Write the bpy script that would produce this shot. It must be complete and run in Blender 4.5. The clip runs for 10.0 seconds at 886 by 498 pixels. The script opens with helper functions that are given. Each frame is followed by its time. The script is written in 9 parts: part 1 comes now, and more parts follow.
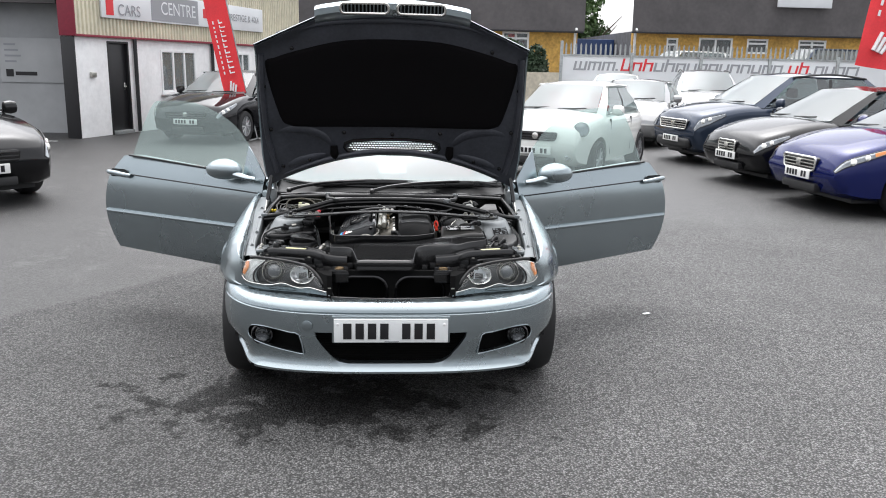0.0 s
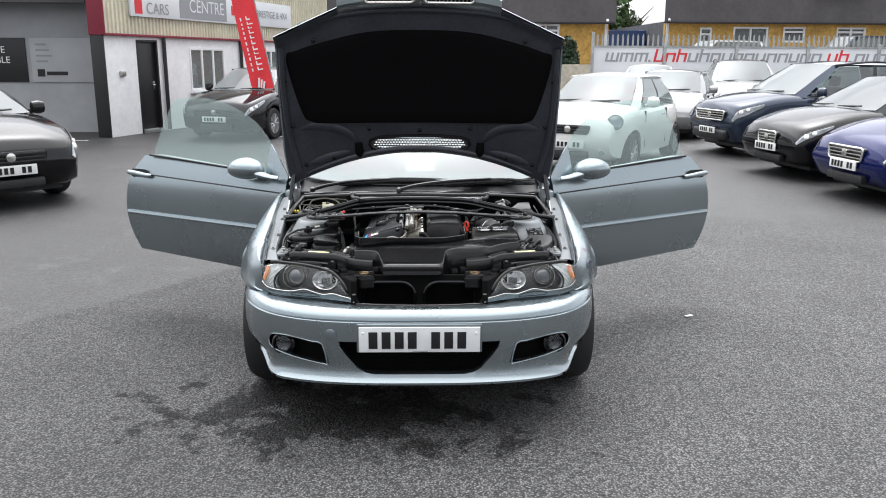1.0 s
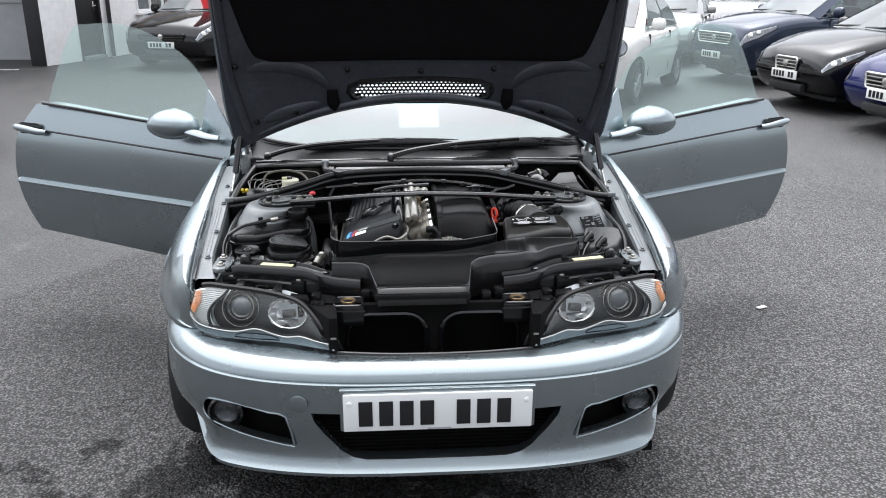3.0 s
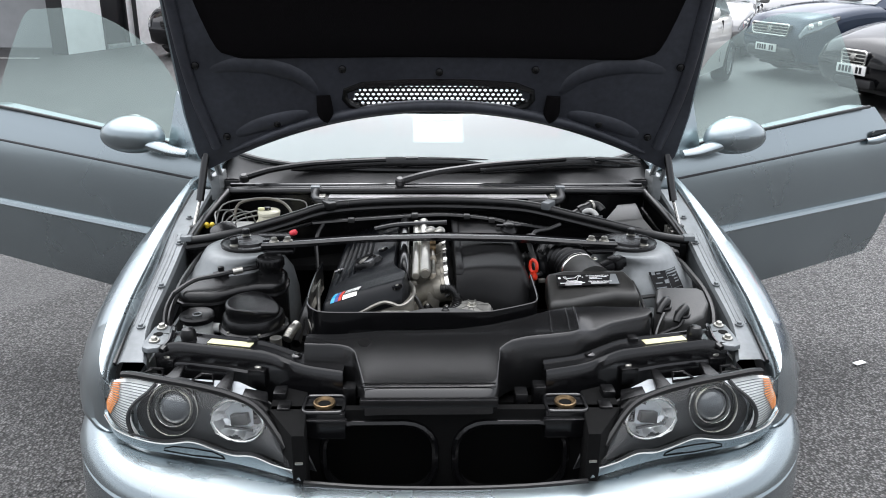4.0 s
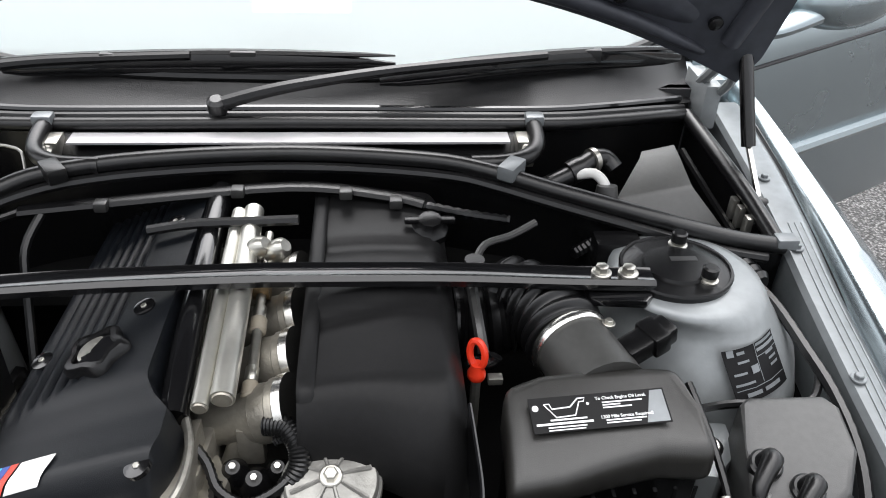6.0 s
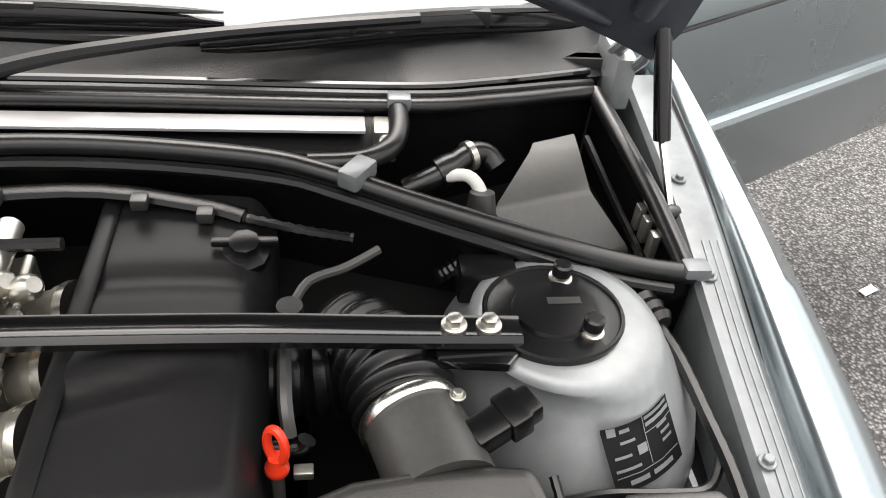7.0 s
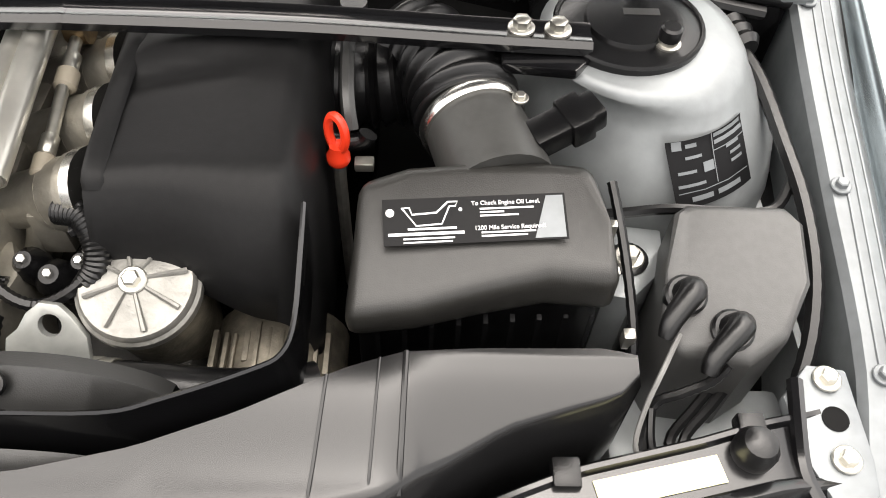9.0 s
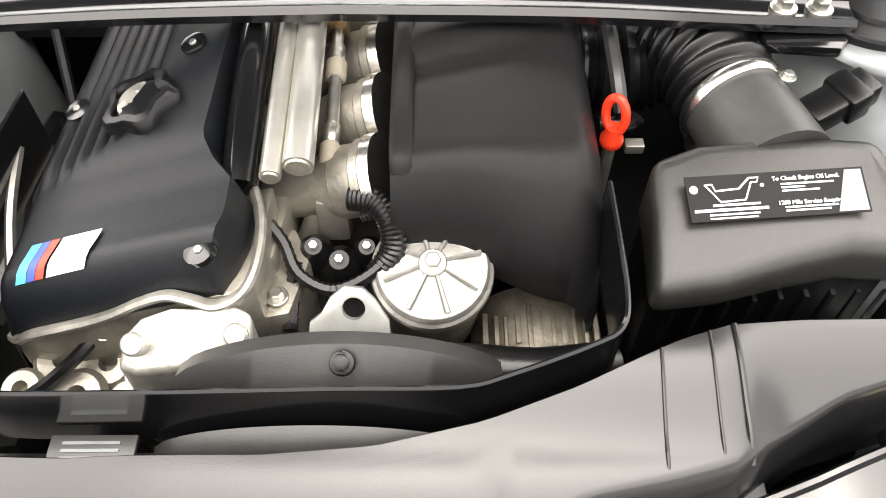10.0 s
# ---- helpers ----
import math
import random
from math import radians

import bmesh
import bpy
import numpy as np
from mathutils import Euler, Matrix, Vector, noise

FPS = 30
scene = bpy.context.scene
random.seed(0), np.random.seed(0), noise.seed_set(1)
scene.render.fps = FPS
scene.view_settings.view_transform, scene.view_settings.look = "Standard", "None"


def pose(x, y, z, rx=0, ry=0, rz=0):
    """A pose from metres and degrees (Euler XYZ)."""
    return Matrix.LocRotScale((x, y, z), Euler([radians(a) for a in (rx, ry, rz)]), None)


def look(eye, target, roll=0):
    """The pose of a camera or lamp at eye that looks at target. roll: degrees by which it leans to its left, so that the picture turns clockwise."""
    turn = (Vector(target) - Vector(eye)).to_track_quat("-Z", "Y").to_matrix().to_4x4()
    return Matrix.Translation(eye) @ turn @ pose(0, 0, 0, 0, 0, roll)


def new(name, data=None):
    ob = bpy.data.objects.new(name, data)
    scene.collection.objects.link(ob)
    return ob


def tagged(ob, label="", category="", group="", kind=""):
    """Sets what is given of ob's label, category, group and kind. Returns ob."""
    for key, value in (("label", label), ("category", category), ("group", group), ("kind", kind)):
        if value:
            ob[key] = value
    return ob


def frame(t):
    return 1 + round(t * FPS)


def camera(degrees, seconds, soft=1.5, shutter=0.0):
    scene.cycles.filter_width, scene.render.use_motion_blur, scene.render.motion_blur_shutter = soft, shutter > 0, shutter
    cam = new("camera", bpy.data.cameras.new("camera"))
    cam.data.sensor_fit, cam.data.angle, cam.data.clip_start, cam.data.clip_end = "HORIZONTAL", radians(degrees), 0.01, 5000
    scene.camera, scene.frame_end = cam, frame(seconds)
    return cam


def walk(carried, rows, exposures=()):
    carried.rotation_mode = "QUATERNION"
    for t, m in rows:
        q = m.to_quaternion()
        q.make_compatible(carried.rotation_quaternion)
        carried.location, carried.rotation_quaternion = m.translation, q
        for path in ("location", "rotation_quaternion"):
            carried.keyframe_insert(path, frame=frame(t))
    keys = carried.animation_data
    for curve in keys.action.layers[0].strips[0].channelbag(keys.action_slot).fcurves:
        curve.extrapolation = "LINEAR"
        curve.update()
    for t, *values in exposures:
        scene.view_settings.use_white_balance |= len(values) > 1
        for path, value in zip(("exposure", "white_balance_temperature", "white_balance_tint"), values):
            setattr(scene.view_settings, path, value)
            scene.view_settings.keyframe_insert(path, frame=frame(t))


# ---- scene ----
cam = camera(57.9, 10.0, soft=1.0)
PATH = [
    (0, (-0.002, -3.517, 1.662), (0.127, -1.572, 1.214), 1.2),
    (0.5, (0.005, -3.48, 1.663), (0.149, -1.548, 1.168), -0.1),
    (1, (0.01, -3.284, 1.647), (0.063, -1.339, 1.185), 0.3),
    (1.5, (-0.001, -3.002, 1.642), (0.057, -1.07, 1.131), 0.6),
    (2, (-0.087, -2.7, 1.653), (0.045, -0.794, 1.062), 0.1),
    (2.2, (-0.094, -2.568, 1.643), (0.037, -0.654, 1.079), 0.7),
    (3.3, (-0.128, -1.741, 1.593), (0.013, 0.142, 0.934), -0.2),
    (3.5, (-0.121, -1.595, 1.588), (0.06, 0.299, 0.969), 0.4),
    (4, (-0.044, -1.239, 1.553), (0.004, 0.647, 0.888), 0.4),
    (4.5, (-0.013, -0.884, 1.522), (0.051, 0.984, 0.81), 1.3),
    (5, (-0.018, -0.547, 1.512), (0.157, 1.259, 0.672), 1.7),
    (5.5, (0.056, -0.262, 1.473), (0.128, 1.456, 0.45), 2.1),
    (6, (0.121, -0.02, 1.451), (0.288, 1.625, 0.326), 2.5),
    (6.2, (0.147, 0.047, 1.438), (0.4, 1.65, 0.269), 3.1),
    (7.3, (0.324, 0.257, 1.417), (0.577, 1.732, 0.091), 8.1),
    (7.5, (0.343, 0.253, 1.408), (0.554, 1.701, 0.045), 8.3),
    (8, (0.359, 0.21, 1.381), (0.552, 1.591, -0.053), 6.8),
    (8.5, (0.341, 0.19, 1.365), (0.467, 1.45, -0.183), 4.9),
    (9, (0.312, 0.167, 1.351), (0.369, 1.341, -0.267), 3.3),
    (9.5, (0.236, 0.161, 1.348), (0.223, 1.344, -0.265), 1.6),
    (10, (0.076, 0.143, 1.338), (0.088, 1.336, -0.267), 0.3),
]
EXPOSURES = [(0, 1.2, 6350, 11), (2, 1.15, 6250, 11), (4.5, 1.26, 6200, 11), (6, 1.57, 6400, 11), (7.3, 1.93, 6950, 12), (9, 2.12, 7000, 12), (10, 2.7, 7050, 12)]
walk(cam, [(t, look(eye, aim, roll)) for t, eye, aim, roll in PATH], EXPOSURES)

# world: bright overcast sky, one wide soft sun
world = bpy.data.worlds.new("sky")
scene.world = world
world.use_nodes = True
wn, wl = world.node_tree.nodes, world.node_tree.links
sky = wn.new("ShaderNodeTexSky")
sky.sky_type = "NISHITA"
sky.sun_disc = False
sky.sun_elevation = radians(64)
sky.sun_rotation = radians(0)
sky.air_density, sky.dust_density, sky.ozone_density = 1.0, 4.0, 1.0
grey = wn.new("ShaderNodeHueSaturation")
grey.inputs["Saturation"].default_value = 0.12
wn["Background"].inputs["Strength"].default_value = 0.15
wl.new(sky.outputs["Color"], grey.inputs["Color"])
wl.new(grey.outputs["Color"], wn["Background"].inputs["Color"])
sun = new("sun", bpy.data.lights.new("sun", "SUN"))
sun.data.energy, sun.data.angle, sun.data.color = 1.4, radians(105), (1.0, 0.98, 0.95)
sun.matrix_world = look((-3, 3, 26), (0, 0, 0))

# ---- materials ----
def mat(name, color, rough=0.5, metal=0.0, grain=0.0, scale=40.0, bump=0.0, bump_scale=300.0, coat=0.0, stain=0.0,
        stain_scale=3.0, spec=0.5, random_tint=0.0, coords="Object"):
    """A principled material with colour variation at two scales, rough variation and fine relief."""
    m = bpy.data.materials.new(name)
    m.use_nodes = True
    n, l = m.node_tree.nodes, m.node_tree.links
    p = n["Principled BSDF"]
    p.inputs["Roughness"].default_value = rough
    p.inputs["Metallic"].default_value = metal
    p.inputs["Specular IOR Level"].default_value = spec
    p.inputs["Coat Weight"].default_value = coat
    p.inputs["Coat Roughness"].default_value = 0.06
    p.inputs["Base Color"].default_value = (*color, 1)
    if not (grain or stain or bump or random_tint):
        return m
    tc = n.new("ShaderNodeTexCoord")
    out = None
    if grain or stain:
        rgb = n.new("ShaderNodeRGB")
        rgb.outputs[0].default_value = (*color, 1)
        out = rgb.outputs[0]
        for amount, sc, det in ((grain, scale, 4), (stain, stain_scale, 6)):
            if not amount:
                continue
            t = n.new("ShaderNodeTexNoise")
            t.inputs["Scale"].default_value, t.inputs["Detail"].default_value = sc, det
            l.new(tc.outputs[coords], t.inputs["Vector"])
            r = n.new("ShaderNodeMapRange")
            r.inputs["From Min"].default_value, r.inputs["From Max"].default_value = 0.3, 0.7
            r.inputs["To Min"].default_value, r.inputs["To Max"].default_value = 1 - amount, 1 + amount
            l.new(t.outputs["Fac"], r.inputs["Value"])
            mul = n.new("ShaderNodeMix")
            mul.data_type, mul.blend_type = "RGBA", "MULTIPLY"
            mul.inputs["Factor"].default_value = 1.0
            l.new(out, mul.inputs["A"])
            l.new(r.outputs["Result"], mul.inputs["B"])
            out = mul.outputs["Result"]
        rr = n.new("ShaderNodeMapRange")
        rr.inputs["To Min"].default_value, rr.inputs["To Max"].default_value = rough * 0.85, min(1, rough * 1.2)
        l.new(t.outputs["Fac"], rr.inputs["Value"])
        l.new(rr.outputs["Result"], p.inputs["Roughness"])
        l.new(out, p.inputs["Base Color"])
    if random_tint:
        info = n.new("ShaderNodeObjectInfo")
        hs = n.new("ShaderNodeHueSaturation")
        r = n.new("ShaderNodeMapRange")
        r.inputs["To Min"].default_value, r.inputs["To Max"].default_value = 1 - random_tint, 1 + random_tint
        l.new(info.outputs["Random"], r.inputs["Value"])
        l.new(r.outputs["Result"], hs.inputs["Value"])
        if out:
            l.new(out, hs.inputs["Color"])
        else:
            hs.inputs["Color"].default_value = (*color, 1)
        l.new(hs.outputs["Color"], p.inputs["Base Color"])
    if bump:
        t = n.new("ShaderNodeTexNoise")
        t.inputs["Scale"].default_value, t.inputs["Detail"].default_value = bump_scale, 3
        l.new(tc.outputs[coords], t.inputs["Vector"])
        b = n.new("ShaderNodeBump")
        b.inputs["Strength"].default_value, b.inputs["Distance"].default_value = bump, 0.002
        l.new(t.outputs["Fac"], b.inputs["Height"])
        l.new(b.outputs["Normal"], p.inputs["Normal"])
    return m


def glass(name, tint, rough=0.0, mixed=0.85, sky_film=0.0, sky_film_colour=(0.8, 0.8, 0.8), gloss=0.07):
    """A thin pane: see-through with a tint, a mirror gloss that grows at grazing angles, and a pale diffuse veil in
    place of reflected sky.
    """
    m = bpy.data.materials.new(name)
    m.use_nodes = True
    n, l = m.node_tree.nodes, m.node_tree.links
    n.remove(n["Principled BSDF"])
    tr, gl, mix, fr = (n.new("ShaderNode" + k) for k in ("BsdfTransparent", "BsdfGlossy", "MixShader", "LayerWeight"))
    tr.inputs["Color"].default_value = (*tint, 1)
    gl.inputs["Roughness"].default_value = rough
    gl.inputs["Color"].default_value = (mixed, mixed, mixed, 1)
    fr.inputs["Blend"].default_value = 0.5
    pw, ml = n.new("ShaderNodeMath"), n.new("ShaderNodeMath")
    pw.operation, ml.operation = "POWER", "MULTIPLY_ADD"
    pw.inputs[1].default_value = 5.0
    ml.inputs[1].default_value, ml.inputs[2].default_value = 0.92, gloss
    l.new(fr.outputs["Facing"], pw.inputs[0])
    l.new(pw.outputs[0], ml.inputs[0])
    l.new(ml.outputs[0], mix.inputs["Fac"])
    l.new(tr.outputs["BSDF"], mix.inputs[1])
    l.new(gl.outputs["BSDF"], mix.inputs[2])
    last = mix.outputs["Shader"]
    # Even diffuse colour over the pane, painting the sky's reflection.
    if sky_film:
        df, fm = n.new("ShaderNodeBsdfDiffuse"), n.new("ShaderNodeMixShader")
        df.inputs["Color"].default_value = (*sky_film_colour, 1)
        fm.inputs["Fac"].default_value = sky_film
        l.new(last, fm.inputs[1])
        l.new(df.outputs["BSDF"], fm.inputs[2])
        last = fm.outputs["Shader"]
    l.new(last, n["Material Output"].inputs["Surface"])
    return m


PAINT = mat("silver_grey_paint", (0.31, 0.358, 0.378), 0.27, 0.97, grain=0.05, scale=900, coat=0.5, stain=0.03, stain_scale=2)
PAINT_DULL = mat("dull_grey_paint", (0.25, 0.265, 0.27), 0.34, 0.3, grain=0.06, scale=60, stain=0.10, stain_scale=14, bump=0.05)
GUTTER = mat("gutter_paint", (0.165, 0.178, 0.185), 0.36, 0.3, grain=0.08, scale=70, stain=0.15, stain_scale=12)
PLASTIC = mat("black_plastic", (0.0042, 0.0042, 0.0045), 0.25, spec=0.36, grain=0.15, scale=90, bump=0.12, bump_scale=700, stain=0.15, stain_scale=9)
PLASTIC_GREY = mat("dark_grey_plastic", (0.020, 0.020, 0.0195), 0.40, spec=0.8, grain=0.10, scale=120, bump=0.12, bump_scale=900, stain=0.12, stain_scale=11)
AIRBOX_GREY = mat("grey_cover_plastic", (0.042, 0.042, 0.040), 0.38, spec=0.6, grain=0.10, scale=120, bump=0.12, bump_scale=900, stain=0.15, stain_scale=10)
GLOSS_BLACK = mat("gloss_black", (0.005, 0.005, 0.0055), 0.14, coat=0.4, stain=0.1, stain_scale=20)
RUBBER = mat("rubber", (0.0045, 0.0045, 0.0048), 0.30, grain=0.2, scale=60, bump=0.1, stain=0.25, stain_scale=12)
TYRE = mat("tyre_rubber", (0.018, 0.018, 0.019), 0.7, grain=0.2, scale=50, bump=0.3, bump_scale=150)
LINER = mat("hood_liner", (0.0035, 0.003, 0.0035), 0.95, grain=0.3, scale=150, bump=0.5, bump_scale=500, spec=0.1)
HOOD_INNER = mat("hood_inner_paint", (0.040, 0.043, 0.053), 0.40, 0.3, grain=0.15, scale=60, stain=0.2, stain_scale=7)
ALU = mat("cast_aluminium", (0.34, 0.32, 0.275), 0.42, 0.75, grain=0.15, scale=45, bump=0.25, bump_scale=220, stain=0.25, stain_scale=18)
CHROME = mat("bright_metal", (0.80, 0.79, 0.75), 0.24, 1.0, stain=0.06, stain_scale=25)
STEEL = mat("plated_steel", (0.46, 0.45, 0.41), 0.3, 0.9, stain=0.2, stain_scale=60)
BRASS = mat("oxidised_steel", (0.22, 0.155, 0.085), 0.40, 0.85, grain=0.3, scale=120, stain=0.3, stain_scale=50)
WHITE_PLATE = mat("plate_white", (0.78, 0.80, 0.80), 0.35, stain=0.04)
CLIP_WHITE = mat("white_print", (0.85, 0.85, 0.85), 0.5)
PRINT_BLACK = mat("print_black", (0.012, 0.012, 0.014), 0.35)
LABEL_BLACK = mat("label_black", (0.004, 0.004, 0.0045), 0.5, spec=0.2, stain=0.2, stain_scale=40)
RED = mat("red_plastic", (0.62, 0.035, 0.012), 0.3, grain=0.05)
YELLOW = mat("pale_yellow_sticker", (0.74, 0.71, 0.42), 0.45, stain=0.06, stain_scale=30)
CREAM = mat("cream_plastic", (0.68, 0.66, 0.52), 0.35, stain=0.1, stain_scale=20)
BLUE_L = mat("light_blue_enamel", (0.05, 0.42, 0.72), 0.3)
BLUE_D = mat("dark_blue_enamel", (0.03, 0.06, 0.28), 0.3)
ORANGE = mat("amber_plastic", (0.78, 0.30, 0.10), 0.25)
LENS = glass("lamp_glass", (0.96, 0.98, 0.98), gloss=0.03)
# Pale veils paint reflected sky on the coupe's glass.
SCREEN = glass("windscreen_glass", (0.80, 0.90, 0.88), sky_film=0.34, sky_film_colour=(0.80, 0.88, 0.88))
DOOR_GLASS = glass("door_glass", (0.70, 0.84, 0.81), sky_film=0.16, sky_film_colour=(0.55, 0.70, 0.67))
# Near-black colour that puts the shade of recesses, holes and grooves into their surfaces.
RECESS_SHADE = mat("recess_shade", (0.003, 0.003, 0.003), 0.8, spec=0.15, grain=0.2)
LEATHER = mat("red_leather", (0.30, 0.035, 0.03), 0.5, bump=0.2, bump_scale=120, grain=0.1)
DASH = mat("dashboard_vinyl", (0.035, 0.035, 0.037), 0.6, bump=0.2, bump_scale=300, grain=0.1)
PAPER = mat("paper_sheet", (0.50, 0.60, 0.60), 0.7, grain=0.03)


# ---- mesh tools ----
def joined(bm, other):
    me = bpy.data.meshes.new("tmp")
    other.to_mesh(me)
    bm.from_mesh(me)
    bpy.data.meshes.remove(me)
    other.free()
    return bm


def bevelled(bm, width, seg=2, angle=30):
    es = [e for e in bm.edges if len(e.link_faces) == 2 and e.calc_face_angle(0) > radians(angle)]
    bmesh.ops.bevel(bm, geom=es, offset=width, segments=seg, profile=0.6, affect="EDGES", clamp_overlap=True)
    return bm


def curve_pts(pts, steps=4, closed=False):
    """A smooth line through the given points."""
    pts = [Vector(p) for p in pts]
    n, out = len(pts), []
    if steps <= 1:
        return pts
    for i in range(n if closed else n - 1):
        if closed:
            a, b, c, d = pts[i - 1], pts[i], pts[(i + 1) % n], pts[(i + 2) % n]
        else:
            a, b, c, d = pts[max(i - 1, 0)], pts[i], pts[i + 1], pts[min(i + 2, n - 1)]
        for k in range(steps):
            t = k / steps
            out.append(0.5 * ((2 * b) + (c - a) * t + (2 * a - 5 * b + 4 * c - d) * t * t + (3 * b - a - 3 * c + d) * t ** 3))
    if not closed:
        out.append(pts[-1])
    return out


def grid(rows, wrap_u=False, wrap_v=False, caps=False, bm=None):
    """A surface through rows of points of equal count. wrap_u: each row is a loop; wrap_v: the last row joins the first."""
    bm = bm or bmesh.new()
    vs = [[bm.verts.new(p) for p in row] for row in rows]
    nr, nc = len(vs), len(vs[0])
    for i in range(nr if wrap_v else nr - 1):
        for j in range(nc if wrap_u else nc - 1):
            q = [vs[i][j], vs[i][(j + 1) % nc], vs[(i + 1) % nr][(j + 1) % nc], vs[(i + 1) % nr][j]]
            try:
                bm.faces.new(q)
            except ValueError:
                pass
    if caps:
        bm.faces.new(vs[0][::-1])
        bm.faces.new(vs[-1])
    bmesh.ops.recalc_face_normals(bm, faces=bm.faces)
    return bm


def tube(pts, r, seg=10, steps=4, closed=False, flat=1.0, bm=None, rings=0):
    """A round bar or hose along a smooth line; r may be a function of 0..1. flat squeezes it in height; rings corrugates it."""
    line = curve_pts(pts, steps, closed)
    rows, side = [], None
    n = len(line)
    for i, p in enumerate(line):
        d = (line[(i + 1) % n] - line[i - 1]) if closed else (line[min(i + 1, n - 1)] - line[max(i - 1, 0)])
        d.normalize()
        if side is None:
            side = d.cross(Vector((0, 0, 1)))
            if side.length < 0.1:
                side = d.cross(Vector((1, 0, 0)))
        side = (side - d * side.dot(d)).normalized()
        up = side.cross(d)
        rr = r(i / max(1, n - 1)) if callable(r) else r
        if rings and i % 2:
            rr *= 1 - rings
        rows.append([p + side * rr * math.cos(a) + up * rr * flat * math.sin(a) for a in (2 * math.pi * k / seg for k in range(seg))])
    b = grid(rows, wrap_u=True, wrap_v=closed, caps=not closed)
    return joined(bm, b) if bm else b


def box(lo, hi, bev=0.0, seg=2, m=None, bm=None):
    b = bmesh.new()
    bmesh.ops.create_cube(b, size=1)
    lo, hi = Vector(lo), Vector(hi)
    for v in b.verts:
        v.co = Vector(((v.co.x + 0.5) * (hi.x - lo.x) + lo.x, (v.co.y + 0.5) * (hi.y - lo.y) + lo.y, (v.co.z + 0.5) * (hi.z - lo.z) + lo.z))
    if bev:
        bevelled(b, bev, seg)
    if m is not None:
        b.transform(m)
    return joined(bm, b) if bm else b


def prism(outline, lo, hi, bev=0.0, seg=2, m=None, top=None, bm=None, inset=1.0):
    """A plate or block: an outline in x and y carried from lo to hi; top(x, y) may give its upper height; inset scales the foot."""
    b = bmesh.new()
    cx = sum(p[0] for p in outline) / len(outline)
    cy = sum(p[1] for p in outline) / len(outline)
    up = [b.verts.new((x, y, top(x, y) if top else hi)) for x, y in outline]
    dn = [b.verts.new((cx + (x - cx) * inset, cy + (y - cy) * inset, lo)) for x, y in outline]
    b.faces.new(up)
    b.faces.new(dn[::-1])
    n = len(up)
    for i in range(n):
        b.faces.new((up[i], dn[i], dn[(i + 1) % n], up[(i + 1) % n]))
    bmesh.ops.recalc_face_normals(b, faces=b.faces)
    if bev:
        bevelled(b, bev, seg, 40)
    if m is not None:
        b.transform(m)
    return joined(bm, b) if bm else b


def lathe(profile, centre=(0, 0, 0), axis=(0, 0, 1), seg=28, bm=None, squash=1.0, caps=True, ring=False):
    """Rings of (radius, height) about an axis, closed at both ends; caps=False leaves a bowl open, ring=True closes it on itself."""
    q = Vector((0, 0, 1)).rotation_difference(Vector(axis)).to_matrix().to_4x4()
    m = Matrix.Translation(centre) @ q
    rows = []
    for r, h in profile:
        rows.append([m @ Vector((max(r, 1e-4) * math.cos(a), max(r, 1e-4) * squash * math.sin(a), h)) for a in (2 * math.pi * k / seg for k in range(seg))])
    b = grid(rows, wrap_u=True, wrap_v=ring, caps=caps and not ring)
    return joined(bm, b) if bm else b


def rounded(w, h, r, k=4):
    """A rounded rectangle outline centred on 0."""
    out = []
    for cx, cy, a0 in ((w / 2 - r, h / 2 - r, 0), (-w / 2 + r, h / 2 - r, 90), (-w / 2 + r, -h / 2 + r, 180), (w / 2 - r, -h / 2 + r, 270)):
        for i in range(k + 1):
            a = radians(a0 + 90 * i / k)
            out.append((cx + r * math.cos(a), cy + r * math.sin(a)))
    return out


def mirrored(bm):
    """The same shape on the other side of x = 0."""
    b = bm.copy()
    b.transform(Matrix.Scale(-1, 4, (1, 0, 0)))
    bmesh.ops.reverse_faces(b, faces=b.faces)
    return b


def part(name, bm, material, parent=None, label="", sharp=38):
    """One mesh object from a bmesh, with smooth faces and sharp creases, under its thing."""
    for f in bm.faces:
        f.smooth = True
    for e in bm.edges:
        if len(e.link_faces) == 2 and e.calc_face_angle(0) > radians(sharp):
            e.smooth = False
    me = bpy.data.meshes.new(name)
    bm.to_mesh(me)
    bm.free()
    me.materials.append(material)
    ob = new(name, me)
    if parent is not None:
        ob.parent = parent
        chain = parent
        m = Matrix.Identity(4)
        while chain is not None:
            m = chain.matrix_basis @ m if chain.parent is None else chain.matrix_parent_inverse @ chain.matrix_basis @ m
            root, chain = chain, chain.parent
        ob.matrix_parent_inverse = m.inverted() if root.get("own_space") is None else Matrix.Identity(4)
    if label:
        ob["label"] = label
    return ob


def thing(name, at=(0, 0, 0), label="", category="", group="", kind="", local=False):
    """An empty that carries a thing's parts. local: its parts are made round 0 and move with it."""
    e = new(name)
    e.location = at
    e.empty_display_size = 0.05
    if local:
        e["own_space"] = 1
    return tagged(e, label, category, group, kind)


def text(name, words, size, m, material, parent, label=""):
    """Flat lettering in the built-in font, centred, as a mesh."""
    cu = bpy.data.curves.new(name, "FONT")
    cu.body, cu.size, cu.align_x, cu.align_y, cu.extrude = words, size, "CENTER", "CENTER", 0.0004
    tmp = bpy.data.objects.new("tmp", cu)
    scene.collection.objects.link(tmp)
    me = bpy.data.meshes.new_from_object(tmp.evaluated_get(bpy.context.evaluated_depsgraph_get()))
    bpy.data.objects.remove(tmp)
    bm = bmesh.new()
    bm.from_mesh(me)
    bpy.data.meshes.remove(me)
    bm.transform(m)
    return part(name, bm, material, parent, label)


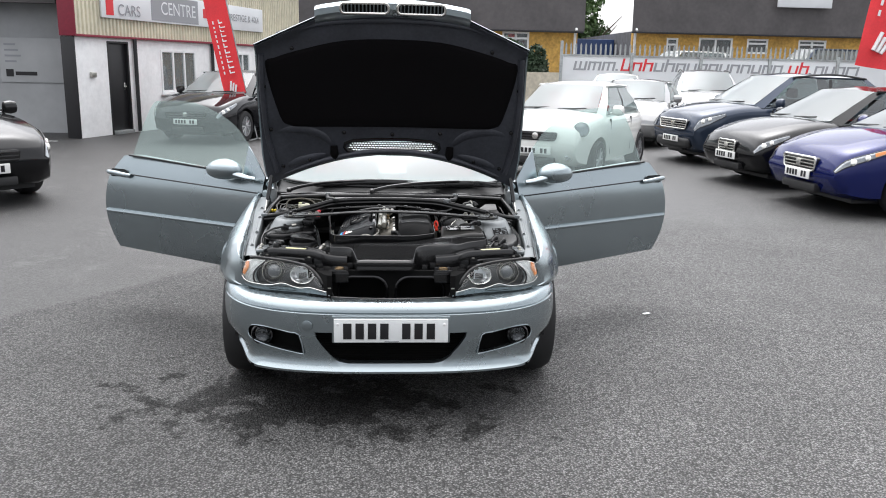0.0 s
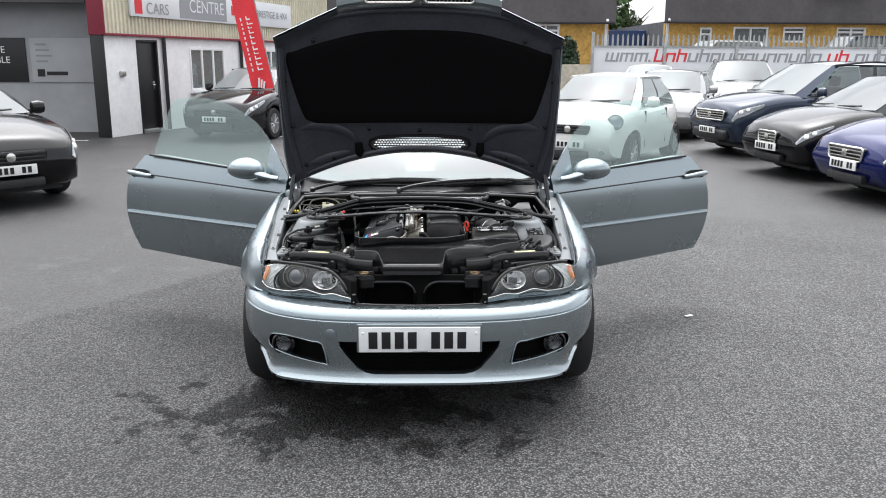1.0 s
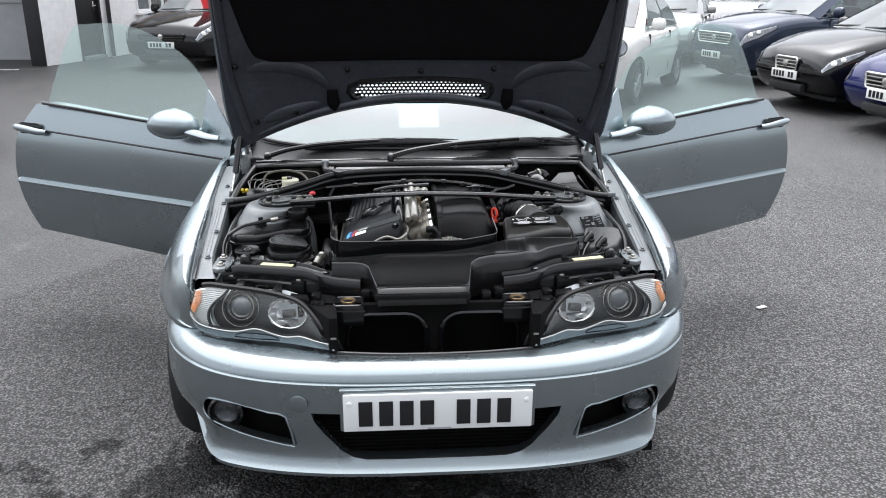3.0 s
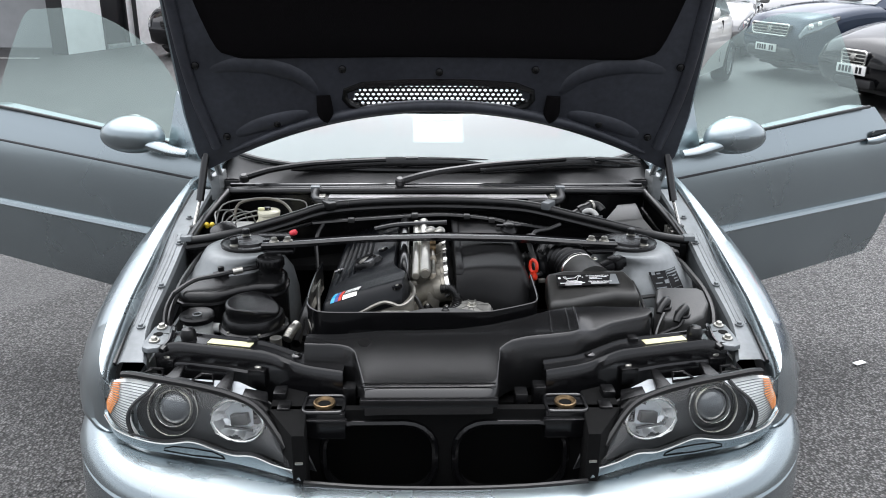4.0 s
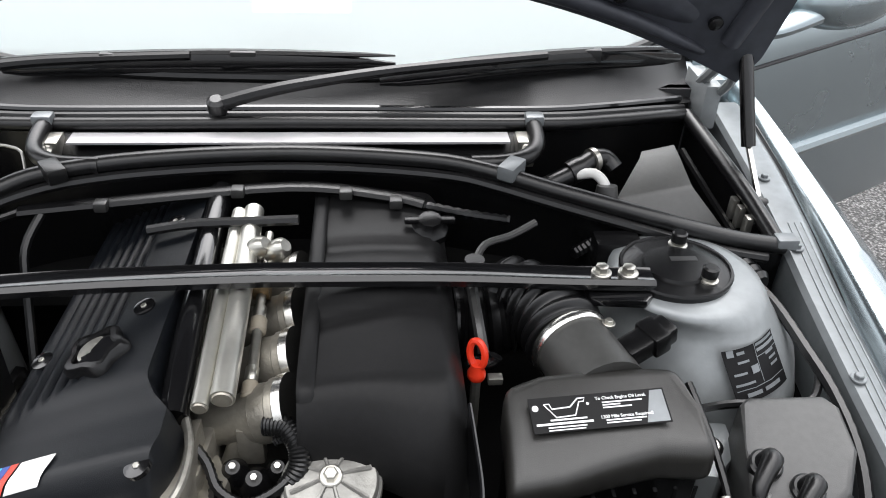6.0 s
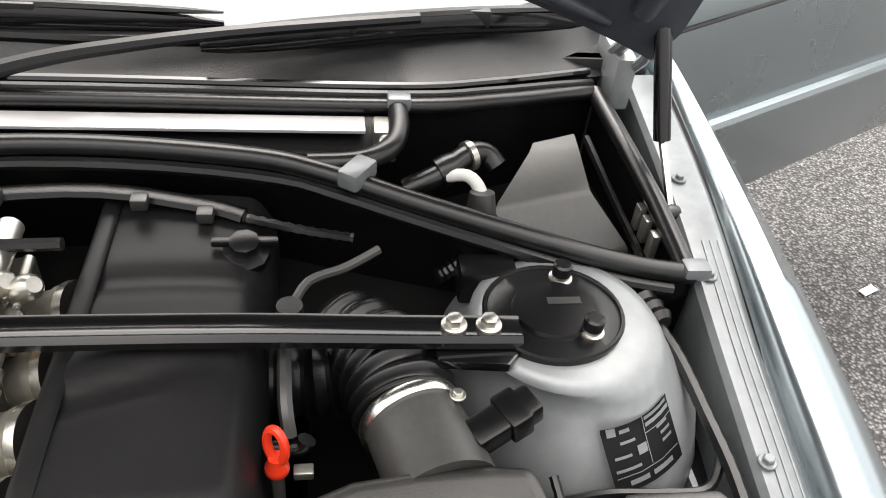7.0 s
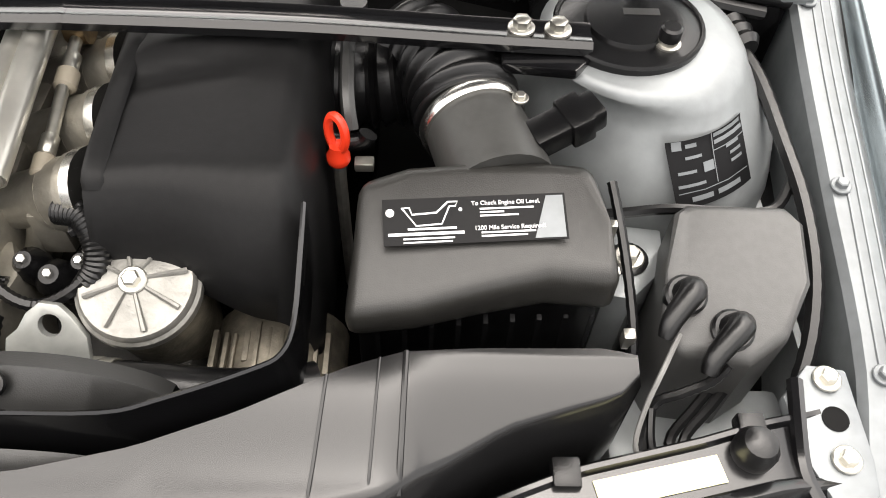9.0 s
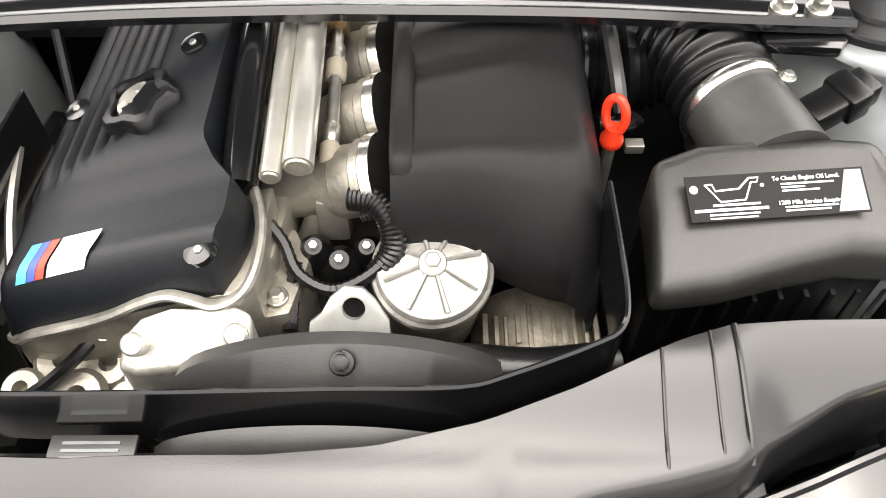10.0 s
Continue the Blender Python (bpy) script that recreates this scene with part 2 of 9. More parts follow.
def cut(bm, cutters):
    """A closed shape less the cutters, all bmeshes."""
    obs = []
    for b in (bm, *cutters):
        me = bpy.data.meshes.new("tmp")
        b.to_mesh(me)
        b.free()
        obs.append(new("tmp", me))
    for c in obs[1:]:
        md = obs[0].modifiers.new("cut", "BOOLEAN")
        md.operation, md.object, md.solver = "DIFFERENCE", c, "EXACT"
    me = bpy.data.meshes.new_from_object(obs[0].evaluated_get(bpy.context.evaluated_depsgraph_get()))
    for o in obs:
        d = o.data
        bpy.data.objects.remove(o)
        bpy.data.meshes.remove(d)
    out = bmesh.new()
    out.from_mesh(me)
    bpy.data.meshes.remove(me)
    return out

# ---- the yard ----
def asphalt():
    m = bpy.data.materials.new("asphalt")
    m.use_nodes = True
    n, l = m.node_tree.nodes, m.node_tree.links
    p = n["Principled BSDF"]
    tc = n.new("ShaderNodeTexCoord")

    def noise_tex(scale, detail=4, rough=0.55):
        t = n.new("ShaderNodeTexNoise")
        t.inputs["Scale"].default_value, t.inputs["Detail"].default_value, t.inputs["Roughness"].default_value = scale, detail, rough
        l.new(tc.outputs["Object"], t.inputs["Vector"])
        return t.outputs["Fac"]

    def ramp(fac, lo, hi, a, b):
        r = n.new("ShaderNodeMapRange")
        for k, v in zip(("From Min", "From Max", "To Min", "To Max"), (lo, hi, a, b)):
            r.inputs[k].default_value = v
        l.new(fac, r.inputs["Value"])
        return r.outputs["Result"]

    def math_node(op, a, b):
        k = n.new("ShaderNodeMath")
        k.operation = op
        for s, v in zip(k.inputs, (a, b)):
            if isinstance(v, (int, float)):
                s.default_value = v
            else:
                l.new(v, s)
        return k.outputs[0]

    stones = n.new("ShaderNodeTexVoronoi")
    stones.inputs["Scale"].default_value = 108
    l.new(tc.outputs["Object"], stones.inputs["Vector"])
    stone_tone = n.new("ShaderNodeSeparateColor")
    l.new(stones.outputs["Color"], stone_tone.inputs["Color"])
    tone = ramp(stone_tone.outputs[0], 0, 1, 0.58, 1.65)
    tone = math_node("MULTIPLY", tone, ramp(stones.outputs["Distance"], 0.25, 0.62, 1.15, 0.25))
    tone = math_node("MULTIPLY", tone, ramp(noise_tex(30, 5), 0.3, 0.7, 0.75, 1.25))
    tone = math_node("MULTIPLY", tone, ramp(noise_tex(1.3, 6, 0.65), 0.3, 0.7, 0.82, 1.18))
    sep = n.new("ShaderNodeSeparateXYZ")
    l.new(tc.outputs["Object"], sep.inputs["Vector"])
    # older, smoother and darker laying beyond a ragged seam
    seam = math_node("ADD", math_node("ADD", math_node("MULTIPLY", sep.outputs["X"], -0.79), math_node("MULTIPLY", sep.outputs["Y"], 0.61)),
                     math_node("MULTIPLY", ramp(noise_tex(1.6, 6, 0.65), 0, 1, -1, 1), 0.25))
    old = ramp(seam, 2.93, 3.03, 0, 1)
    far = ramp(math_node("ADD", sep.outputs["Y"], math_node("MULTIPLY", noise_tex(0.9, 4), 1.5)), 5.0, 6.2, 0, 1)
    worn = math_node("MAXIMUM", old, far)
    tone = math_node("MULTIPLY", tone, ramp(worn, 0, 1, 1.0, 0.62))
    pale = math_node("MULTIPLY", old, ramp(noise_tex(2.2, 7, 0.7), 0.56, 0.66, 0, 1))
    tone = math_node("ADD", tone, math_node("MULTIPLY", pale, 0.35))
    # damp blotches in front of the car
    dx = math_node("MULTIPLY", math_node("ADD", sep.outputs["X"], 0.40), 0.85)
    dy = math_node("MULTIPLY", math_node("SUBTRACT", sep.outputs["Y"], 0.30), 1.6)
    rad = math_node("POWER", math_node("ADD", math_node("MULTIPLY", dx, dx), math_node("MULTIPLY", dy, dy)), 0.5)
    blot = math_node("SUBTRACT", noise_tex(3.6, 8, 0.7), math_node("MULTIPLY", rad, 0.22))
    damp = ramp(blot, 0.355, 0.40, 0, 1)
    tone = math_node("MULTIPLY", tone, ramp(damp, 0, 1, 1.0, 0.38))
    # paler towards the parked row, along x bent by noise
    toward_row = math_node("ADD", sep.outputs["X"], math_node("MULTIPLY", noise_tex(0.8, 5, 0.6), 1.4))
    tone = math_node("MULTIPLY", tone, ramp(toward_row, -0.6, 2.2, 0.86, 1.22))
    col = n.new("ShaderNodeCombineColor")
    for k, v in zip(("Red", "Green", "Blue"), (0.112, 0.111, 0.110)):
        l.new(math_node("MULTIPLY", tone, v), col.inputs[k])
    l.new(col.outputs["Color"], p.inputs["Base Color"])
    l.new(math_node("SUBTRACT", ramp(worn, 0, 1, 0.72, 0.5), math_node("MULTIPLY", damp, 0.04)), p.inputs["Roughness"])
    l.new(ramp(damp, 0, 1, 0.4, 0.15), p.inputs["Specular IOR Level"])
    b = n.new("ShaderNodeBump")
    b.inputs["Strength"].default_value, b.inputs["Distance"].default_value = 1.0, 0.008
    height = math_node("MULTIPLY", math_node("ADD", math_node("MULTIPLY", stones.outputs["Distance"], -1.0), math_node("MULTIPLY", noise_tex(60, 3), 0.8)), ramp(worn, 0, 1, 1, 0.5))
    l.new(height, b.inputs["Height"])
    l.new(b.outputs["Normal"], p.inputs["Normal"])
    return m


ground = part("ground", grid([[(x, y, 0) for x in (-400, -40, -10, 0, 10, 40, 400)] for y in (-300, -30, -5, 0, 5, 15, 40, 500)]), asphalt())
tagged(ground, "damp grey asphalt of a car sales yard", "ground", kind="structure")

BRICK_Y = mat("yellow_brick", (0.52, 0.31, 0.08), 0.85, grain=0.25, scale=7, stain=0.2, stain_scale=1.2)
CLAD = mat("brown_cladding", (0.085, 0.078, 0.08), 0.6, grain=0.1, scale=5, stain=0.2, stain_scale=0.8)
CREAM_CLAD = mat("cream_cladding", (0.62, 0.58, 0.45), 0.5, grain=0.06, scale=6, stain=0.12, stain_scale=1.5)
WALL_WHITE = mat("white_painted_wall", (0.86, 0.86, 0.86), 0.7, grain=0.05, scale=10, stain=0.07, stain_scale=1.5, bump=0.2, bump_scale=60)
PANEL_GREY = mat("pale_grey_panel", (0.36, 0.37, 0.38), 0.55, grain=0.05, scale=5, stain=0.10, stain_scale=1.0)
BLACK_PAINT = mat("black_paint", (0.015, 0.015, 0.017), 0.4, grain=0.1, scale=30)
RED_PAINT = mat("dark_red_paint", (0.22, 0.02, 0.04), 0.45, grain=0.1, scale=20)
UPVC = mat("white_window_frame", (0.82, 0.83, 0.83), 0.35, stain=0.04)
PANE = glass("window_pane", (0.45, 0.50, 0.52), sky_film=0.18, sky_film_colour=(0.7, 0.75, 0.76))
# Dark tone holds the dimness of unlit rooms in its colour.
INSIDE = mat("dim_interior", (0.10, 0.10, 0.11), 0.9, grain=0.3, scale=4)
SIGN_WHITE = mat("sign_white", (0.74, 0.76, 0.78), 0.45, stain=0.05, stain_scale=1)
SIGN_GREY = mat("sign_grey", (0.30, 0.31, 0.33), 0.5)
SIGN_RED = mat("sign_red", (0.65, 0.03, 0.04), 0.45)
GALV = mat("galvanised_steel", (0.36, 0.38, 0.38), 0.5, 0.5, grain=0.15, scale=20, stain=0.2, stain_scale=3)
FLAG = mat("red_flag_cloth", (0.80, 0.045, 0.055), 0.7, grain=0.05, scale=30, stain=0.08, stain_scale=3, bump=0.2, bump_scale=90)
LEAF = mat("leaves", (0.065, 0.115, 0.035), 0.6, random_tint=0.0, grain=0.4, scale=1.5, stain=0.35, stain_scale=0.4)
LEAF_D = mat("dark_leaves", (0.03, 0.055, 0.028), 0.65, grain=0.4, scale=2, stain=0.35, stain_scale=0.6)
BARK = mat("bark", (0.09, 0.07, 0.05), 0.9, grain=0.3, scale=10, bump=0.6, bump_scale=30)
BLUE_STEEL = mat("blue_steel", (0.02, 0.045, 0.13), 0.5, grain=0.1, scale=6, stain=0.15, stain_scale=1)
WHITE_LINE = mat("worn_white_line", (0.45, 0.45, 0.44), 0.7, grain=0.3, scale=15)

# showroom: origin at its corner, wall running along its own x
HOUSE = pose(-6.5, 13.8, 0, 0, 0, 72.5)


def wall_box(x0, x1, z0, z1, y0=0.0, y1=0.25, bev=0.0):
    """A block in the showroom wall's own frame; y grows into the building."""
    return box((x0, y0, z0), (x1, y1, z1), bev, m=HOUSE)


showroom = thing("showroom_building", (-6.5, 13.8, 0), "white showroom with cream profiled cladding and a sign fascia", "building")
# white masonry with openings for the door and the windows
DOOR_S, WIN_S, WIN2_S = (1.05, 1.80), (3.05, 4.62), (6.35, 7.6)
for x0, x1, z0, z1 in ((0, DOOR_S[0], 0, 2.1), (DOOR_S[0], DOOR_S[1], 2.02, 2.1), (DOOR_S[1], WIN_S[0], 0, 2.1), (WIN_S[0], WIN_S[1], 0, 0.86), (WIN_S[0], WIN_S[1], 1.88, 2.1),
                       (WIN_S[1], WIN2_S[0], 0, 2.1), (WIN2_S[0], WIN2_S[1], 0, 0.86), (WIN2_S[0], WIN2_S[1], 1.88, 2.1), (WIN2_S[1], 11, 0, 2.1)):
    part("wall", wall_box(x0, x1, z0, z1), WALL_WHITE, showroom, "white painted masonry wall")
rows = []
for i in range(11 * 8 + 1):
    x = i / 8
    for dx, dy in ((0, 0.0), (0.02, -0.035), (0.075, -0.035), (0.095, 0.0)):
        rows.append([HOUSE @ Vector((x + dx, -0.03 + dy, z)) for z in (2.12, 3.9)])
part("cladding", grid(rows), CREAM_CLAD, showroom, "cream profiled steel cladding", sharp=20)
part("wall", wall_box(-0.02, 11.1, 2.12, 3.9, 0.01, 0.25), CREAM_CLAD, showroom)
part("drip_rail", wall_box(-0.05, 11.1, 2.08, 2.13, -0.09, 0.0, 0.01), RED_PAINT, showroom, "dark red drip rail")
part("roof", box((-0.3, -0.2, 3.9), (11.4, 9, 4.05), m=HOUSE), CLAD, showroom)
# Sheet close behind the openings, coloured as the unlit room.
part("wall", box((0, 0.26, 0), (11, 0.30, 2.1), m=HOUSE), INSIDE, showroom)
for x in (1.98, 5.4, 8.2):
    part("drainpipe", tube([HOUSE @ Vector((x, -0.06, 0.02)), HOUSE @ Vector((x, -0.06, 1.0)), HOUSE @ Vector((x, -0.06, 2.1))], 0.045, 8, 2), BLACK_PAINT, showroom, "black drainpipe")
part("alarm_box", wall_box(0.42, 0.58, 1.25, 1.36, -0.06, 0.0, 0.015), STEEL, showroom)
front_door = thing("door_1", HOUSE @ Vector((1.05, 0, 0)), "closed black door with a lever handle", "door", kind="structure")
part("leaf", wall_box(DOOR_S[0] + 0.05, DOOR_S[1] - 0.05, 0.08, 1.98, 0.06, 0.11, 0.004), BLACK_PAINT, front_door)
fr = wall_box(DOOR_S[0], DOOR_S[0] + 0.05, 0, 2.02, -0.01, 0.14)
joined(fr, wall_box(DOOR_S[1] - 0.05, DOOR_S[1], 0, 2.02, -0.01, 0.14))
joined(fr, wall_box(DOOR_S[0] + 0.05, DOOR_S[1] - 0.05, 1.98, 2.02, -0.01, 0.14))
part("frame", fr, BLACK_PAINT, front_door)
part("sill", wall_box(DOOR_S[0] + 0.051, DOOR_S[1] - 0.051, 0, 0.075, -0.08, 0.1, 0.005), GALV, front_door)
hd = wall_box(DOOR_S[1] - 0.16, DOOR_S[1] - 0.11, 0.95, 1.12, 0.045, 0.06, 0.004)
joined(hd, wall_box(DOOR_S[1] - 0.24, DOOR_S[1] - 0.12, 1.03, 1.055, 0.0, 0.03, 0.006))
part("door_handle", hd, CHROME, front_door, "bright metal lever handle")
for k, (x0, x1) in enumerate((WIN_S, WIN2_S)):
    win = thing("window_%d" % (k + 1), HOUSE @ Vector((x0, 0, 0.86)), "white framed window with inside bars", "window", kind="structure")
    fb = bmesh.new()
    w3 = (x1 - x0 - 0.06) / 3
    for x in (x0, x0 + w3, x0 + 2 * w3, x1 - 0.06):
        joined(fb, wall_box(x, x + 0.06, 0.86, 1.88, -0.02, 0.05, 0.006))
    for i in range(3):
        for z in (0.86, 1.82):
            joined(fb, wall_box(x0 + 0.061 + i * w3, x0 + w3 - 0.001 + i * w3, z, z + 0.06, -0.018, 0.048, 0.006))
    part("window_frame", fb, UPVC, win)
    part("window_sill", wall_box(x0 - 0.05, x1 + 0.05, 0.80, 0.855, -0.12, -0.01, 0.008), UPVC, win)
    for i in range(3):
        part("pane", wall_box(x0 + 0.065 + i * w3, x0 - 0.005 + (i + 1) * w3, 0.925, 1.815, 0.012, 0.018), PANE, win)
        for j in range(5):
            bx = x0 + 0.11 + i * w3 + j * (w3 - 0.12) / 5
            part("bar", wall_box(bx, bx + 0.022, 0.93, 1.81, 0.09, 0.11), GALV, win)
# sign fascia
fascia = thing("sign_board", HOUSE @ Vector((0.8, -0.1, 2.4)), "long white sign board with grey and red lettering blocks", "sign")
part("board", wall_box(0.8, 8.3, 2.50, 3.15, -0.12, -0.075, 0.01), SIGN_WHITE, fascia)
part("panel", wall_box(2.6, 4.65, 2.54, 3.11, -0.128, -0.121), SIGN_GREY, fascia)
part("panel", wall_box(0.95, 1.2, 2.56, 3.08, -0.128, -0.121), SIGN_RED, fascia)
SIGN_M = HOUSE @ pose(0, -0.134, 0, 90, 0, 0)
text("lettering", "CENTRE", 0.42, SIGN_M @ pose(3.75, 2.82, 0), SIGN_WHITE, fascia, "white capital letters")
text("lettering", "CARS", 0.34, SIGN_M @ pose(1.75, 2.68, 0), SIGN_GREY, fascia, "grey capital letters")
text("lettering", "PRESTIGE & 4X4", 0.26, SIGN_M @ pose(7.1, 2.82, 0), SIGN_GREY, fascia, "grey capital letters")
for x in (4.9, 5.2, 5.5):
    part("lettering", wall_box(x, x + 0.2, 2.72, 2.95, -0.128, -0.121), SIGN_RED, fascia)
# corner pillar and the recessed bay to its side
part("pillar", box((-0.035, -0.03, 0), (-0.001, 0.29, 2.08), 0.01, m=HOUSE), BLACK_PAINT, showroom, "black corner post")
part("pillar", box((-0.06, -0.10, 2.09), (-0.021, 0.29, 4.0), 0.01, m=HOUSE), RED_PAINT, showroom, "dark red corner post")
bay = part("bay_wall", box((-16, 15.12, 0), (-6.3, 15.32, 4.0)), PANEL_GREY, showroom, "pale grey panelled bay wall")
part("beam", box((-16, 14.42, 2.75), (-7.05, 14.72, 4.0), 0.01), CLAD, showroom)
for x in (-15, -13.2, -11.4, -9.6):
    part("seam", box((x, 15.105, 0), (x + 0.03, 15.119, 2.75)), GALV, showroom)
bay_line = tagged(part("line", box((-12.0, 13.15, 0.0), (-6.75, 13.23, 0.006), m=Matrix.Identity(4)), WHITE_LINE), "worn white painted line on the asphalt", "road marking", kind="structure")
for k, (x0, x1, z0, z1, ground_m, label) in enumerate(((-8.6, -7.2, 1.1, 2.05, mat("grey_poster", (0.42, 0.43, 0.44), 0.5, stain=0.06), "white poster with grey writing on the bay wall"), (-10.4, -8.7, 1.1, 2.05, BLACK_PAINT, "black poster with white writing on the bay wall"))):
    poster = thing("poster", (x0, 15.1, z0), label, "poster")
    part("sheet", box((x0, 15.092, z0), (x1, 15.117, z1), 0.003), ground_m, poster)
    ink = SIGN_GREY if k == 0 else CLIP_WHITE
    if k == 0:
        part("logo", box((x0 + 0.12, 15.086, z0 + 0.12), (x0 + 0.28, 15.091, z0 + 0.28)), PRINT_BLACK, poster)
        part("lettering", box((x0 + 0.32, 15.086, z0 + 0.15), (x0 + 0.78, 15.091, z0 + 0.23)), PRINT_BLACK, poster)
        for i in range(4):
            part("lettering", box((x0 + 0.12, 15.086, z1 - 0.16 - i * 0.12), (x0 + 0.36 + 0.05 * (i % 3), 15.091, z1 - 0.12 - i * 0.12)), ink, poster)
    else:
        text("lettering", "FINANCE", 0.2, pose(x0 + 0.84, 15.09, z1 - 0.26, 90, 0, 0), ink, poster)
        text("lettering", "AVAILABLE", 0.2, pose(x0 + 0.86, 15.09, z1 - 0.48, 90, 0, 0), ink, poster)
        part("lettering", box((x0 + 0.15, 15.086, z0 + 0.15), (x0 + 0.9, 15.091, z0 + 0.22)), ink, poster)


def feather_flag(at, turn, height, w0, foot, rows_of_marks, lean=0):
    f = thing("feather_flag", at, "red feather flag on a thin pole with white marks", "flag", "feather flags", local=True)
    f.rotation_euler = (0, radians(lean), radians(turn))
    part("pole", tube([(0, 0, 0.02), (0, 0, height * 0.6), (0.03, 0, height)], 0.014, 8, 3), GALV, f)
    cr = bmesh.new()
    for a in range(4):
        tube([(0, 0, 0.03), (0.45 * math.cos(a * 1.571 + 0.6), 0.45 * math.sin(a * 1.571 + 0.6), 0.015)], 0.012, 6, 1, bm=cr)
    part("base", cr, GALV, f)
    front, back = [], []
    for i in range(29):
        z = foot + (height - foot) * i / 28
        k = i / 28
        w = w0 * (1 - 0.25 * max(0, k - 0.6) ** 1.5 / 0.25) * (1 if k < 0.97 else 0.6)
        front.append([(-w * j / 8, 0.035 * math.sin(j * 0.9 + z * 2.3) * j / 8, z - 0.03 * j / 8 * (1 if i == 0 else 0)) for j in range(9)])
    cloth = grid(front)
    bmesh.ops.solidify(cloth, geom=cloth.faces[:], thickness=0.004)
    part("cloth", cloth, FLAG, f)
    # writing running up the cloth: one tall row of strokes and one small row beside it
    rnd = random.Random(5)
    z = rows_of_marks[0]
    x = -w0 * 0.52
    mk = bmesh.new()
    for q in range(3):
        tube([(x + w0 * (-0.16 + 0.10 * q), -0.045, z - 0.02 * q), (x + w0 * (-0.05 + 0.10 * q), -0.045, z + w0 * (0.42 - 0.10 * q))], w0 * 0.045, 6, 1, bm=mk)
    part("emblem", mk, CLIP_WHITE, f, "plain white flame shape")
    z += w0 * 0.75
    while z < rows_of_marks[1]:
        h_ = w0 * rnd.uniform(0.10, 0.20)
        k = rnd.uniform(0.14, 0.24)
        part("mark", box((x - w0 * 0.02, -0.047, z), (x + w0 * k, -0.043, z + h_ * 0.35)), CLIP_WHITE, f)
        part("mark", box((x - w0 * 0.02, -0.047, z + h_ * 0.3), (x + w0 * 0.03, -0.043, z + h_)), CLIP_WHITE, f)
        part("mark", box((x - w0 * 0.28, -0.047, z), (x - w0 * 0.22, -0.043, z + h_ * 0.8)), CLIP_WHITE, f)
        z += h_ + w0 * 0.07
    return f


feather_flag((-2.90, 14.1, 0), 4, 4.2, 0.46, 0.56, (1.12, 2.6), lean=-11)
feather_flag((9.68, 12.2, 0), 0, 4.4, 0.86, 1.74, (2.05, 3.3), lean=9)

# banner fence along the back of the yard
BY = 24.4
fence = thing("banner_fence", (5.8, BY, 0), "grey steel palisade fence carrying a long pale banner", "fence")
part("banner", box((5.78, BY, 0.55), (24, BY + 0.02, 2.05), 0.0), SIGN_WHITE, fence, "pale banner with dark grey and red letter blocks")
part("rail", box((5.75, BY - 0.03, 2.05), (24, BY + 0.05, 2.11)), GALV, fence)
for i in range(8):
    part("post", box((5.72 + i * 2.45, BY - 0.07, 0), (5.82 + i * 2.45, BY - 0.002, 2.55 if i == 0 else 2.2), 0.01), GALV, fence)
pale = prism([(-0.032, 0), (0.032, 0), (0.032, 2.42), (0, 2.5), (-0.032, 2.42)], -0.012, 0.0)
pale.transform(pose(0, BY + 0.09, 0, 90, 0, 0))
pale_ob = part("pale", pale, GALV, fence)
pale_ob.location.x = 5.95
for i in range(1, 105):
    o = bpy.data.objects.new("pale", pale_ob.data)
    scene.collection.objects.link(o)
    o.parent, o.matrix_parent_inverse = fence, pale_ob.matrix_parent_inverse
    o.location.x = 5.95 + i * 0.172
x = 6.20
for i in range(24):
    if i in (3, 18, 20):
        part("letter_block", box((x, BY - 0.012, 1.585), (x + 0.08, BY - 0.001, 1.65)), SIGN_GREY, fence)
        x += 0.17
    wide = 0.44 if i < 3 or i == 23 else 0.33
    tall = 0.42 if i in (3, 5, 7, 19) else 0.30
    lt = prism([(0, 0), (0.075, 0), (0.075 + tall * 0.2, tall), (tall * 0.2, tall)], 0, 0.011)
    joined(lt, prism([(wide - 0.075, 0), (wide, 0), (wide + 0.06, 0.30), (wide - 0.015, 0.30)], 0, 0.011))
    if i < 3:
        joined(lt, prism([(0.18, 0), (0.25, 0), (0.31, 0.30), (0.24, 0.30)], 0, 0.011))
    z0 = 0.0 if i % 3 == 0 else 0.24
    joined(lt, prism([(0.08 + z0 * 0.2, z0), (wide - 0.08 + z0 * 0.2, z0), (wide - 0.07 + z0 * 0.2, z0 + 0.055), (0.09 + z0 * 0.2, z0 + 0.055)], 0, 0.0105))
    lt.transform(pose(x, BY - 0.001, 1.585, 90, 0, 0))
    part("letter_block", lt, SIGN_RED if i in (3, 4, 5, 18, 19) else SIGN_GREY, fence)
    x += wide + 0.055


# Unseen wall, added behind the camera to keep low sky out of reflections.
unseen_wall_south = part("unseen_wall_south", box((-22, -13.3, 0), (22, -13, 5.5), 0.02), PANEL_GREY)
tagged(unseen_wall_south, "unseen grey wall added to darken low reflections", "wall", kind="structure")


